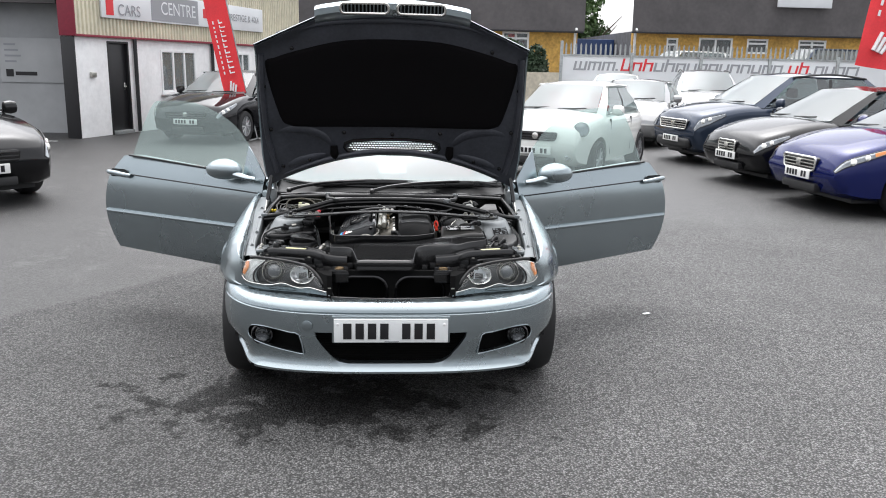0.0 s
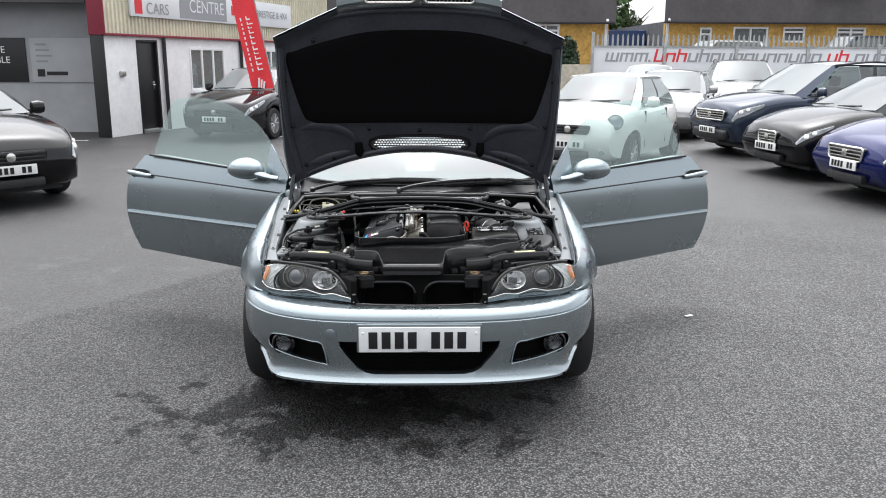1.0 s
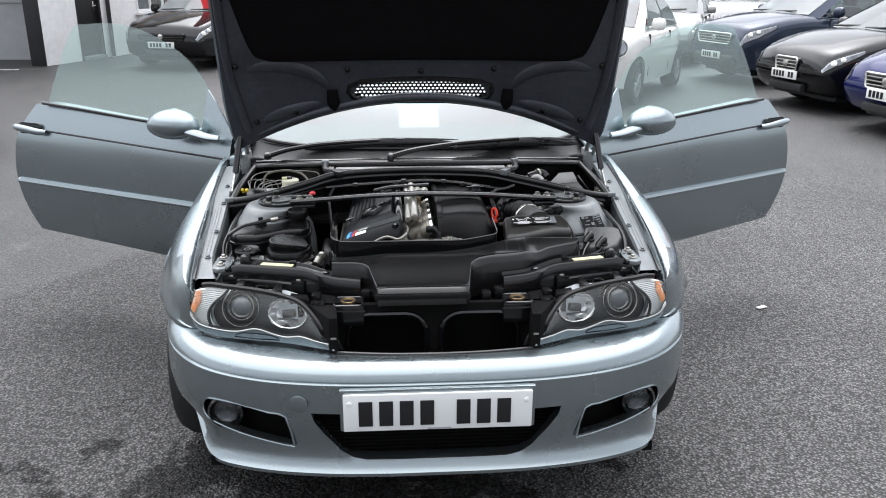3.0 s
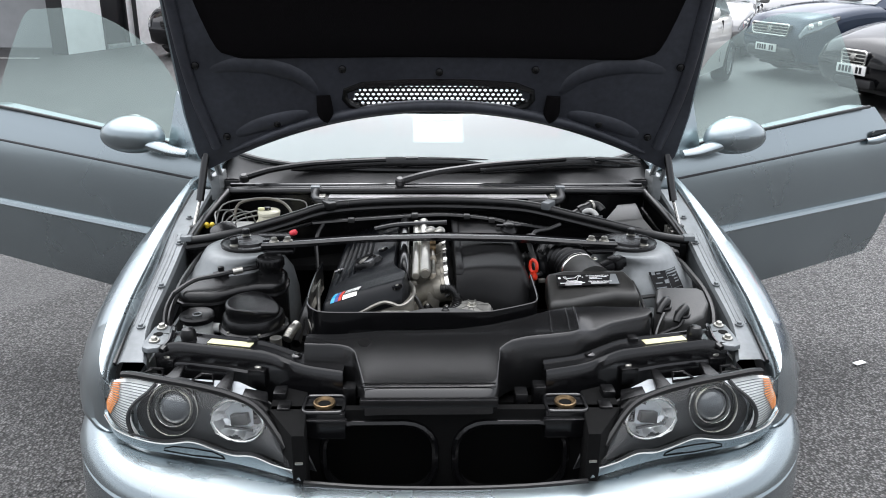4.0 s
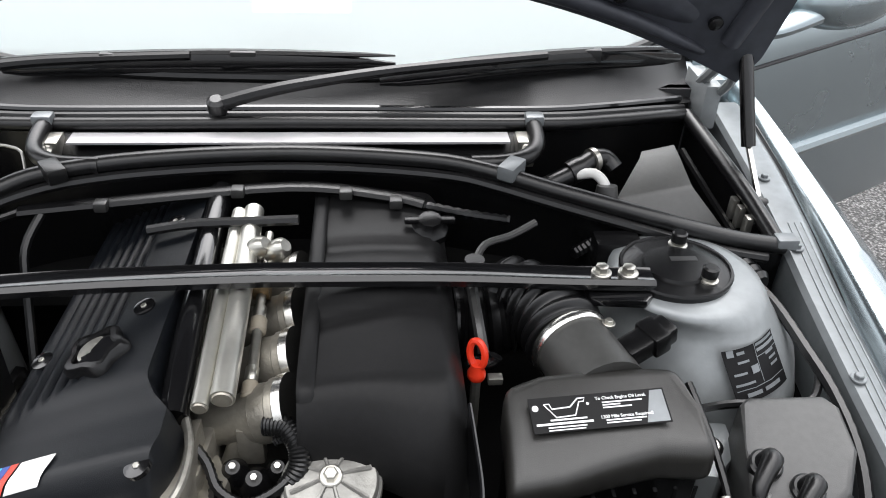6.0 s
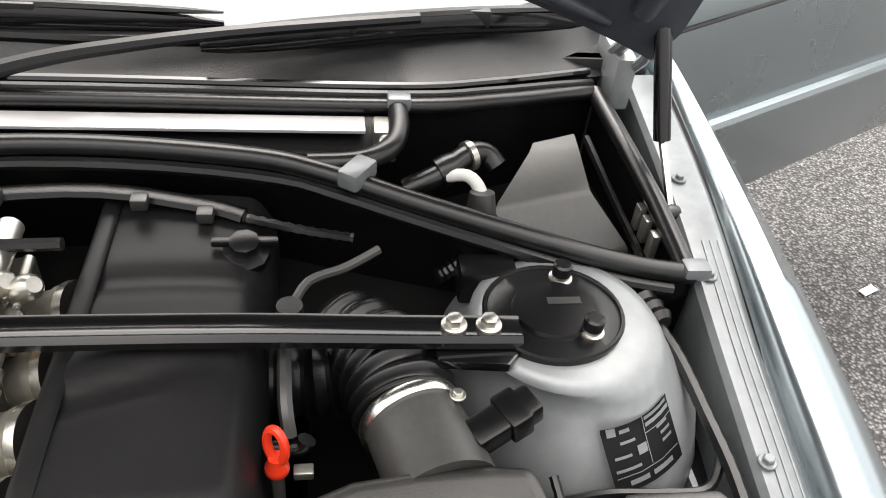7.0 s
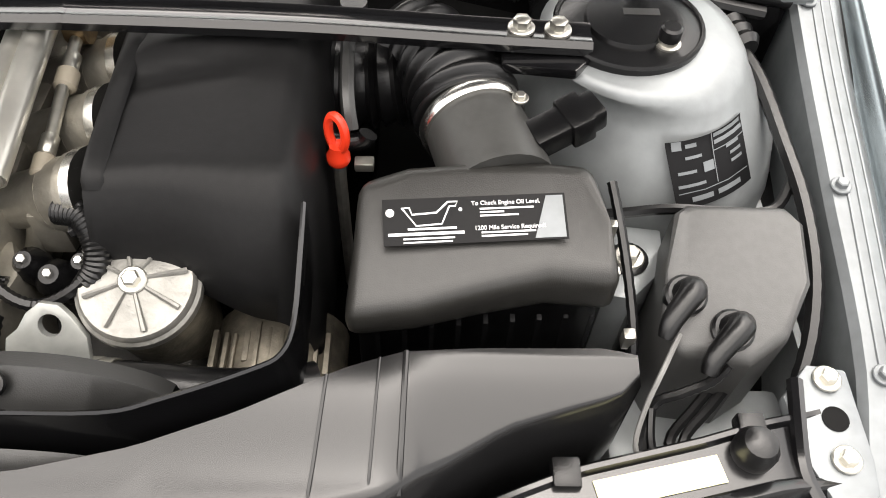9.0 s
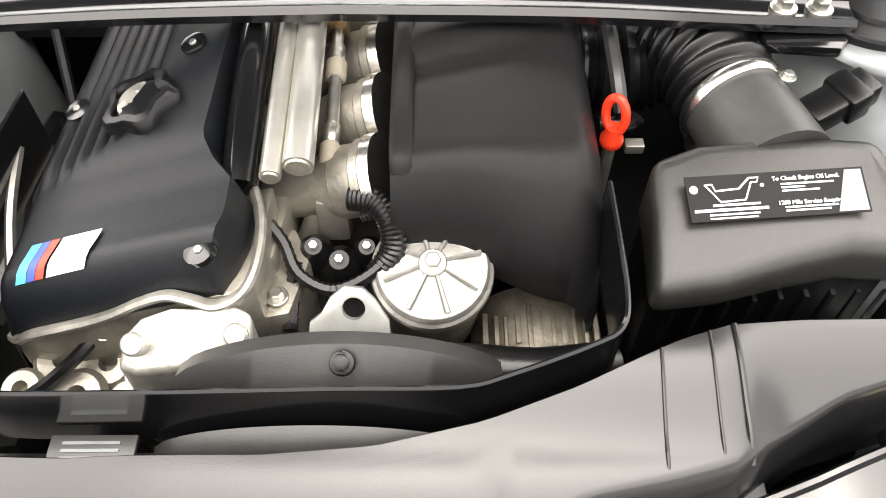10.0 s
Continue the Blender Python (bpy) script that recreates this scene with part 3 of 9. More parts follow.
def brick_house(name, x0, x1, y0, eave, top, wins, label):
    h = thing(name, (x0, y0, 0), label, "building")
    b = bmesh.new()
    xs = sorted([x0, x1] + [w for a, c, *_ in wins for w in (a, c)])
    for a, c in zip(xs[:-1], xs[1:]):
        hit = [w for w in wins if w[0] == a]
        if hit:
            joined(b, box((a, y0, 0), (c, y0 + 0.3, hit[0][2])))
            if hit[0][3] < eave:
                joined(b, box((a, y0, hit[0][3]), (c, y0 + 0.3, eave)))
        else:
            joined(b, box((a, y0, 0), (c, y0 + 0.3, eave)))
    part("wall", b, BRICK_Y, h, "yellow brick wall")
    # Block behind the panes, an unlit room's dimness painted on.
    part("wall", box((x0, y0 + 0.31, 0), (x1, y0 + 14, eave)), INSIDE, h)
    rib = []
    k = int((x1 - x0) / 0.25)
    for i in range(k + 1):
        x = x0 - 0.15 + (x1 - x0 + 0.3) * i / k
        for dx, dz in ((0, 0), (0.03, 0.04), (0.09, 0.04), (0.12, 0)):
            rib.append([(x + dx, y0 - 0.35 + 0.18 * q, eave - 0.02 + (top - eave) * q - dz * 0.2) for q in (0, 0.5, 1)])
    part("roof", grid(rib), CLAD, h, "dark brown profiled cladding", sharp=15)
    part("gutter", box((x0 - 0.2, y0 - 0.48, eave - 0.12), (x1 + 0.2, y0 - 0.36, eave - 0.02), 0.02), BLACK_PAINT, h)
    for a, c, z0, z1 in wins:
        w = part("window", box((a, y0 + 0.1, z0), (c, y0 + 0.13, z1)), PANE, h)
        fr = bmesh.new()
        n = max(1, round((c - a) / 0.9))
        for i in range(n + 1):
            joined(fr, box((a + (c - a - 0.1) * i / n, y0 + 0.02, z0), (a + (c - a - 0.1) * i / n + 0.1, y0 + 0.09, z1)))
        for z in (z0, z0 + (z1 - z0) * 0.62, z1 - 0.1):
            joined(fr, box((a, y0 + 0.03, z), (c, y0 + 0.088, z + 0.1)))
        part("frame", fr, UPVC, w)
    for x in (x0 + 0.1, x1 - 0.15):
        part("drainpipe", tube([(x, y0 - 0.1, 0), (x, y0 - 0.1, eave - 0.1), (x, y0 - 0.42, eave + 0.0)], 0.07, 8, 2), UPVC, h)
    return h


back = brick_house("brick_unit", 13.0, 44, 40.7, 3.65, 7.6, ((14.9, 15.55, 2.3, 3.35), (16.7, 18.6, 0.9, 3.4), (19.4, 20.6, 2.6, 3.4), (22.3, 23.9, 2.6, 3.4), (27, 29, 2.4, 3.4)), "long low yellow brick unit under brown cladding")
sign2 = tagged(part("wall_sign", box((20.6, 40.05, 5.05), (23.6, 40.15, 5.7), 0.02), SIGN_WHITE, back), "")
brick_house("brick_unit", -8, 9.5, 38.6, 3.5, 7.4, ((5.6, 7.0, 2.4, 3.4), (0, 2, 2.2, 3.4), (-6, -3, 2.2, 3.4)), "yellow brick unit with brown upper cladding")
container = tagged(part("container", box((9.9, 44, 0), (12.9, 48, 3.3), 0.03), BLUE_STEEL), "dark blue steel container behind the fence", "container")
low_wall = tagged(part("wall_back", box((1.5, 30, 0), (7.0, 30.2, 1.45)), mat("buff_wall", (0.55, 0.50, 0.40), 0.8, grain=0.15, scale=8, stain=0.15)), "low buff boundary wall", "wall", kind="structure")


# Second unseen wall, added so upright paint mirrors something darker than sky.
tagged(part("unseen_wall_behind", box((-60, -24.4, 0), (60, -24, 5.2)), mat("brown_brick", (0.16, 0.11, 0.085), 0.85, grain=0.25, scale=6, stain=0.25, stain_scale=0.7)), "long unseen brown wall added to darken reflections", "wall", kind="structure")


def foliage(centre, size, count, leaf, seed, mat_, lumps=9):
    """A crown of many small leaf faces gathered in uneven clumps."""
    rnd = random.Random(seed)
    verts, faces = [], []
    cl = []
    for _ in range(lumps):
        v = Vector((rnd.gauss(0, 1), rnd.gauss(0, 1), rnd.gauss(0, 1))).normalized() * rnd.uniform(0.3, 0.8)
        cl.append((v, rnd.uniform(0.28, 0.5)))
    for i in range(count):
        c, r = cl[i % lumps]
        d = Vector((rnd.gauss(0, 1), rnd.gauss(0, 1), rnd.gauss(0, 1))).normalized() * r * rnd.uniform(0.55, 1.1) ** 0.6
        p = Vector(((c.x + d.x) * size[0], (c.y + d.y) * size[1], (c.z + d.z) * size[2])) + Vector(centre)
        u = Vector((rnd.gauss(0, 1), rnd.gauss(0, 1), rnd.gauss(0, 1))).normalized()
        w = u.cross(Vector((rnd.gauss(0, 1), rnd.gauss(0, 1), rnd.gauss(0, 1)))).normalized()
        s = leaf * rnd.uniform(0.6, 1.4)
        k = len(verts)
        verts += [p - u * s, p + w * s * 0.6, p + u * s, p - w * s * 0.6]
        faces.append((k, k + 1, k + 2, k + 3))
    bm = bmesh.new()
    vs = [bm.verts.new(v) for v in verts]
    for f in faces:
        bm.faces.new([vs[i] for i in f])
    return bm


def tree(at, h, size, count, leaf, seed, mat_, label):
    t = thing("tree", at, label, "tree", "trees behind the yard")
    x, y, z = at
    tr = tube([(x, y, 0), (x + 0.1, y, h * 0.35), (x - 0.1, y, h * 0.7)], lambda k: 0.22 * (1 - 0.7 * k), 10, 4)
    rnd = random.Random(seed)
    for i in range(5):
        a = rnd.uniform(0, 6.28)
        z0 = h * rnd.uniform(0.3, 0.5)
        tube([(x, y, z0), (x + size[0] * 0.3 * math.cos(a), y + size[1] * 0.3 * math.sin(a), z0 + h * 0.15), (x + size[0] * 0.6 * math.cos(a), y + size[1] * 0.6 * math.sin(a), z0 + h * 0.3)],
             lambda k: 0.09 * (1 - 0.8 * k), 6, 3, bm=tr)
    part("trunk", tr, BARK, t)
    part("crown", foliage((x, y, h * 0.68), size, count, leaf, seed, mat_), mat_, t)
    return t


tree((10.4, 54, 0), 7.5, (4.0, 3, 3.6), 5200, 0.20, 3, LEAF, "broad green tree in full leaf behind the units")
tree((14.5, 56, 0), 7.0, (3.6, 3, 3.4), 4200, 0.20, 4, LEAF, "green tree in full leaf behind the units")
tree((6.5, 58, 0), 7.0, (3.6, 3, 3.2), 3600, 0.20, 5, LEAF, "green tree in full leaf behind the units")
bush = thing("bush", (5.2, 31, 0), "dense dark green bush by the boundary wall", "bush")
part("trunk", tube([(5.2, 31, 0), (5.25, 31, 0.9), (5.1, 31, 1.8)], 0.07, 8, 3), BARK, bush)
part("crown", foliage((5.4, 31.4, 1.75), (1.35, 1.1, 1.6), 4200, 0.09, 9, LEAF_D), LEAF_D, bush)
scrap = box((-0.028, -0.012, 0), (0.028, 0.012, 0.004), 0.0015)
for v in scrap.verts:
    v.co.z += 0.006 * abs(v.co.x) / 0.028
scrap.transform(pose(1.77, 1.71, 0.0, 0, 0, 25))
tagged(part("paper_scrap", scrap, CLIP_WHITE), "small crumpled white paper scrap on the asphalt", "litter")

# ---- parked cars ----
RUBBER_TRIM = mat("black_trim", (0.02, 0.02, 0.021), 0.5, grain=0.1, scale=40)
RIM = mat("alloy_rim", (0.50, 0.50, 0.51), 0.3, 0.8, stain=0.1, stain_scale=20)
CLUSTER = mat("lamp_cluster", (0.26, 0.275, 0.29), 0.12, 0.75, coat=1.0, grain=0.25, scale=45, stain=0.3, stain_scale=14)
LAMP_BODY = mat("lamp_reflector", (0.75, 0.76, 0.77), 0.12, 0.9)
# Parked cars' panes: reflected sky is painted as a pale veil.
CAR_SCREEN = glass("car_screen", (0.45, 0.50, 0.50), mixed=0.55, sky_film=0.2, sky_film_colour=(0.75, 0.80, 0.81))
CAR_GLASS = glass("car_glass", (0.30, 0.36, 0.36), sky_film=0.14, sky_film_colour=(0.7, 0.74, 0.75))
CABIN = mat("cabin_trim", (0.03, 0.03, 0.032), 0.8, grain=0.1)
PLATE_Y = mat("plate_white_far", (0.8, 0.8, 0.78), 0.4)


def smooth01(k):
    k = min(1, max(0, k))
    return k * k * (3 - 2 * k)


def wheel(parent, x, y, r, w, out):
    """A tyre with a spoked rim; out: +1 or -1, the side that shows."""
    ty = lathe([(r * 0.66, -w / 2), (r * 0.93, -w / 2), (r * 0.99, -w * 0.36), (r, 0), (r * 0.99, w * 0.36), (r * 0.93, w / 2), (r * 0.66, w / 2)], (x, y, r), (out, 0, 0), 32, ring=True)
    t = part("wheel", ty, TYRE, parent)
    rm = lathe([(r * 0.68, w * 0.30), (r * 0.68, w * 0.46), (r * 0.62, w * 0.46), (r * 0.60, w * 0.10), (r * 0.1, w * 0.1)], (x, y, r), (out, 0, 0), 28)
    for i in range(10):
        a = 2 * math.pi * i / 10
        c, s = math.cos(a), math.sin(a)
        tube([(x + out * w * 0.40, y + c * r * 0.08, r + s * r * 0.08), (x + out * w * 0.38, y + c * r * 0.64, r + s * r * 0.64)], r * 0.045, 6, 1, bm=rm)
    joined(rm, lathe([(r * 0.14, w * 0.3), (r * 0.14, w * 0.42), (r * 0.08, w * 0.45)], (x, y, r), (out, 0, 0), 16))
    part("rim", rm, RIM, t, "alloy rim")
    return t


def parked_car(label, at, turn, paint, L=4.5, W=1.78, H=1.45, nose=0.70, cowl=0.98, cowl_y=1.15, roof0=1.95, roof1=3.3, tail_y=4.1, belt=0.98, deck=1.0,
               wheel_r=0.32, front_y=0.88, rear_y=3.55, round_nose=0.35, rails=False, cladding=False, lamp=(0.20, 0.10), grille=0.5, lamp_round=False, seats=None, bar_grille=None, amber_end=False):
    car = thing("parked_car", at, label, "car", "parked cars", local=True)
    car.rotation_euler = (0, 0, radians(turn))
    hw = W / 2

    def half(y):
        a = 1 - 0.22 * (1 - min(1, y / (round_nose * 2.2))) ** 2.6 if y < round_nose * 2.2 else 1
        b = 1 - 0.22 * (1 - min(1, (L - y) / 0.9)) ** 2 if L - y < 0.9 else 1
        return hw * a * b

    def top(y):
        if y < cowl_y:
            return nose + (cowl - nose) * (1 - (1 - y / cowl_y) ** 1.9)
        if y > tail_y:
            return belt + (deck - belt) - 0.10 * ((y - tail_y) / max(0.05, L - tail_y)) ** 2
        return cowl + (belt - cowl) * 0.5

    rows = []
    n = 34
    for i in range(n + 1):
        k = i / n
        y = L * (k - 0.06 * math.sin(2 * math.pi * k))
        h, t = half(y), top(y)
        zl = 0.19 + 0.05 * (1 - smooth01(y / 0.4)) + 0.07 * smooth01((y - L + 0.6) / 0.6)
        end = 1.0
        if y < 0.16:
            end = 0.25 + 0.75 * math.sqrt(max(0, 1 - (1 - y / 0.16) ** 2)) if y < 0.16 else 1
        if L - y < 0.14:
            end = 0.35 + 0.65 * math.sqrt(max(0, 1 - (1 - (L - y) / 0.14) ** 2))
        mid = 0.5 * (zl + t) + 0.02
        prof = [(0.0, zl), (h * 0.8, zl), (h * 0.965, zl + 0.05), (h * 0.985, zl + 0.16), (h, mid), (h * 0.985, t - 0.17), (h * 0.95, t - 0.09), (h * 0.84, t - 0.025), (h * 0.5, t + 0.01), (0, t + 0.025)]
        prof = [(x, mid + (z - mid) * end) for x, z in prof]
        full = prof + [(-x, z) for x, z in prof[-2:0:-1]]
        rows.append([(x, y, z) for x, z in full])
    stations = [r[0][1] for r in rows]
    rings_ = [[Vector(p) for p in r[:10]] for r in rows]

    def skin(y, j, s, off=0.0):
        """A point of the body's side: y back from the nose, j up the profile."""
        i = max(0, min(n - 1, sum(1 for q in stations if q <= y) - 1))
        k = (y - stations[i]) / (stations[i + 1] - stations[i])
        j0 = min(8, int(j))
        p = rings_[i][j0].lerp(rings_[i][j0 + 1], j - j0).lerp(rings_[i + 1][j0].lerp(rings_[i + 1][j0 + 1], j - j0), k)
        p = p + (p - Vector((0, 1.0, 0.55))).normalized() * off
        return Vector((s * p.x, p.y, p.z))
    body = grid(rows, wrap_u=True, caps=True)
    tools = []
    for y in (front_y, rear_y):
        for s in (-1, 1):
            tools.append(lathe([(wheel_r + 0.055, 0), (wheel_r + 0.055, 0.5)], (s * (hw - 0.25), y, wheel_r), (s, 0, 0), 28))
    tools.append(box((-hw * 0.86, -0.3, cowl - 0.12), (hw * 0.86, -0.29, cowl - 0.1)))
    body = cut(body, tools[:4])
    part("body", body, paint, car, sharp=45)
    part("underside", box((-hw + 0.26, 0.3, 0.15), (hw - 0.26, L - 0.3, 0.5)), RUBBER_TRIM, car)
    # glasshouse
    bw, rw = hw * 0.93, hw * 0.70
    zb = belt - 0.03
    A, B = cowl_y, tail_y
    corner = {"fb": (bw * 0.86, A, cowl), "ft": (rw * 0.93, roof0, H - 0.045), "rt": (rw * 0.92, roof1, H - 0.06), "rb": (bw * 0.84, B, deck),
              "sfb": (bw, A + 0.17, zb), "sft": (rw, roof0 + 0.12, H - 0.07), "srt": (rw, roof1 - 0.1, H - 0.08), "srb": (bw, B - 0.3, zb)}

    def bow(p, q, d, amount, k=8):
        p, q = Vector(p), Vector(q)
        return [p.lerp(q, i / k) + Vector(d) * amount * (1 - (2 * i / k - 1) ** 2) for i in range(k + 1)]

    def L_(c, s):
        x, y, z = corner[c]
        return (s * x, y, z)

    part("windscreen", grid([bow(L_("fb", -1), L_("fb", 1), (0, -1, 0), 0.16), bow(Vector(L_("fb", -1)).lerp(Vector(L_("ft", -1)), 0.5), Vector(L_("fb", 1)).lerp(Vector(L_("ft", 1)), 0.5), (0, -1, 0.5), 0.11), bow(L_("ft", -1), L_("ft", 1), (0, -1, 0.3), 0.07)]), CAR_SCREEN, car)
    part("rear_window", grid([bow(L_("rb", -1), L_("rb", 1), (0, 1, 0), 0.1), bow(L_("rt", -1), L_("rt", 1), (0, 1, 0.3), 0.06)]), CAR_GLASS, car)
    roof_rows = [bow(L_("ft", -1), L_("ft", 1), (0, -1, 0.3), 0.07)]
    for k in (0.15, 0.4, 0.7, 0.9):
        a = Vector(L_("ft", -1)).lerp(Vector(L_("rt", -1)), k) + Vector((-0.02, 0, 0.012))
        b = Vector((-a.x, a.y, a.z))
        roof_rows.append(bow(a, b, (0, 0, 1), 0.055))
    roof_rows.append(bow(L_("rt", -1), L_("rt", 1), (0, 1, 0.3), 0.06))
    rb = grid(roof_rows)
    bmesh.ops.solidify(rb, geom=rb.faces[:], thickness=0.03)
    part("roof", rb, paint, car)
    for s in (-1, 1):
        f0, f1 = Vector(L_("sfb", s)), Vector(L_("sft", s))
        r0, r1 = Vector(L_("srb", s)), Vector(L_("srt", s))
        for k0, k1 in ((0.02, 0.47), (0.51, 0.97)):
            part("side_window", grid([[f0.lerp(r0, k0), f0.lerp(r0, k1)], [(f0.lerp(f1, 0.5)).lerp(r0.lerp(r1, 0.5), k0) + Vector((s * 0.025, 0, 0)), (f0.lerp(f1, 0.5)).lerp(r0.lerp(r1, 0.5), k1) + Vector((s * 0.025, 0, 0))], [f1.lerp(r1, k0), f1.lerp(r1, k1)]]), CAR_GLASS, car)
        a0, a1 = Vector(L_("fb", s)), Vector(L_("ft", s))
        part("pillar", grid([[a0 + Vector((0, 0, -0.02)), f0 + Vector((0, -0.05, -0.03))], [a0.lerp(a1, 0.5) + Vector((s * 0.012, 0, 0.012)), f0.lerp(f1, 0.5) + Vector((s * 0.03, -0.06, 0))], [a1, f1 + Vector((0, -0.02, 0.01))]]), paint, car)
        c0, c1 = Vector(L_("rb", s)), Vector(L_("rt", s))
        part("pillar", grid([[r0 + Vector((0, -0.12, -0.03)), c0 + Vector((0, 0.02, -0.03))], [r0.lerp(r1, 0.5) + Vector((s * 0.03, -0.05, 0)), c0.lerp(c1, 0.5) + Vector((s * 0.012, 0, 0.012))], [r1 + Vector((0, -0.02, 0)), c1]]), paint, car)
        m0, m1 = f0.lerp(r0, 0.47), f0.lerp(r0, 0.515)
        n0, n1 = f1.lerp(r1, 0.47), f1.lerp(r1, 0.515)
        part("pillar", grid([[m0, m1], [m0.lerp(n0, 0.5) + Vector((s * 0.03, 0, 0)), m1.lerp(n1, 0.5) + Vector((s * 0.03, 0, 0))], [n0, n1]]), RUBBER_TRIM, car)
        part("roof_rail", tube([Vector(L_("sft", s)) + Vector((0, -0.1, 0.02)), Vector(L_("sft", s)).lerp(Vector(L_("srt", s)), 0.5) + Vector((s * 0.01, 0, 0.035 + 0.05 * rails)), Vector(L_("srt", s)) + Vector((0, 0.05, 0.02))], 0.018, 6, 4), RUBBER_TRIM if rails else paint, car)
        mz = zb + 0.04
        mi = lathe([(0.02, -0.10), (0.07, -0.08), (0.085, 0), (0.07, 0.07), (0.03, 0.09)], (s * (bw + 0.13), A + 0.36, mz + 0.03), (s, 0.1, 0), 14, squash=0.62)
        tube([(s * (bw - 0.03), A + 0.40, mz - 0.03), (s * (bw + 0.09), A + 0.37, mz)], 0.025, 6, 1, bm=mi)
        part("mirror", mi, paint, car)
        # lamps follow the nose corner
        if lamp_round:
            c = skin(0.16, 6.1, s)
            hl = lathe([(lamp[0], -0.10), (lamp[0], 0.0), (lamp[0] * 0.85, 0.022), (lamp[0] * 0.3, 0.035)], c, (s * 0.45, -1, 0.35), 28)
            h_ob = part("headlight", hl, CLUSTER, car, "round bright headlight")
            part("bezel", lathe([(lamp[0] * 0.98, 0.0), (lamp[0] * 1.08, 0.0), (lamp[0] * 1.08, 0.012), (lamp[0] * 0.98, 0.014)], c, (s * 0.45, -1, 0.35), 28, ring=True), CHROME, h_ob)
        else:
            long_ = 0.30 + lamp[0] * 0.9
            rows_ = []
            for a in range(15):
                q = a / 14
                lo = 5.75 - lamp[1] * 10 * (1 - 0.55 * q) * math.sin(math.pi * (0.18 + 0.80 * q)) ** 0.5
                hi = 6.25 - 0.15 * q
                rows_.append([skin(0.012 + long_ * q, lo + (hi - lo) * b_ / 6, s, 0.006) for b_ in range(7)])
            hl = grid(rows_)
            bmesh.ops.solidify(hl, geom=hl.faces[:], thickness=0.008)
            h_ob = part("headlight", hl, CLUSTER, car, "swept clear headlight")
            if amber_end:
                am = grid([[p + (p - Vector((0, 1.0, 0.55))).normalized() * 0.004 for p in r_[1:6]] for r_ in rows_[8:14]])
                bmesh.ops.solidify(am, geom=am.faces[:], thickness=0.003)
                part("indicator", am, ORANGE, h_ob, "amber indicator end")
            part("bezel", tube([r_[0] for r_ in rows_] + [r_[-1] for r_ in rows_[::-1]], 0.006, 6, 1, closed=True), RUBBER_TRIM, h_ob)
            for q, r_ in ((0.24, 0.042), (0.45, 0.036)):
                part("reflector", lathe([(r_, -0.006), (r_, 0.004), (r_ * 0.7, 0.010), (r_ * 0.2, 0.012)], skin(0.012 + long_ * q, 5.65, s, 0.008), (s * (0.35 + q), -1, 0.35), 18), CHROME, h_ob)
        fl = lathe([(0.055, -0.05), (0.055, 0.01), (0.04, 0.018)], (s * half(0.2) * 0.72, 0.05 if lamp_round else 0.10, 0.36), (s * 0.3, -1, 0), 16)
        part("fog_lamp", fl, LAMP_BODY, car)
        for y in (front_y, rear_y):
            wheel(car, s * (hw - 0.11), y, wheel_r, 0.21, s)
        part("door_handle", box((s * hw * 0.975 - 0.02, A + 1.15, zb - 0.16), (s * hw * 0.975 + 0.02, A + 1.33, zb - 0.13), 0.008), paint, car)
        # door shut lines
        for yy in (A + 0.28, A + 1.42):
            part("door_seam", box((s * hw * 0.94, yy, 0.34), (s * (hw * 0.985 + 0.006), yy + 0.012, zb - 0.06)), RUBBER_TRIM, car)
    gz = nose - 0.19 if not cladding else nose - 0.22
    gw = grille * hw
    g_out = [(x * (1 + 0.5 * z), z + 0.065) for x, z in rounded(gw * 2, 0.16 if bar_grille else 0.13, 0.035, 3)]
    gb = prism(g_out, -0.10, 0.014, 0.004)
    gb.transform(pose(0, 0.0, gz, 90, 0, 0))
    gr_ob = part("grille", gb, GLOSS_BLACK, car)
    if bar_grille:
        part("surround", tube([(x, -0.016, gz + z) for x, z in g_out], 0.013, 8, 1, closed=True), CHROME, gr_ob, "chrome grille surround")
    for i in range(3):
        part("slat", box((-gw * 0.96, -0.022, gz + 0.014 + i * 0.042), (gw * 0.96, -0.008, gz + 0.030 + i * 0.042), 0.004), CHROME if bar_grille else RUBBER_TRIM, gr_ob)
    part("badge", lathe([(0.05, 0), (0.05, 0.01), (0.03, 0.016)], (0, -0.02, gz + 0.07), (0, -1, 0), 20), CHROME, car)
    part("intake", box((-hw * 0.38, -0.005, 0.24), (hw * 0.38, 0.1, 0.34), 0.025), RUBBER_TRIM, car)
    if cladding:
        part("bumper_guard", box((-hw * 0.60, -0.03, 0.28), (hw * 0.60, 0.2, 0.46), 0.06, 3), RUBBER_TRIM, car)
    pl = part("number_plate", box((-0.26, -0.035 - 0.02 * cladding, 0.385), (0.26, -0.022 - 0.02 * cladding, 0.495), 0.004), PLATE_Y, car, "white number plate with dark bars")
    for i in range(7):
        if i != 4:
            part("bar", box((-0.215 + i * 0.062, -0.039 - 0.02 * cladding, 0.405), (-0.175 + i * 0.062, -0.0355 - 0.02 * cladding, 0.475)), PRINT_BLACK, pl)
    for s in (-1, 1):
        seat = box((s * 0.36 - 0.22, roof0 + 0.15, 0.4), (s * 0.36 + 0.22, roof0 + 0.32, belt + 0.1), 0.06)
        joined(seat, box((s * 0.36 - 0.12, roof0 + 0.2, belt + 0.12), (s * 0.36 + 0.12, roof0 + 0.29, belt + 0.30), 0.04))
        part("seat", seat, seats or CABIN, car)
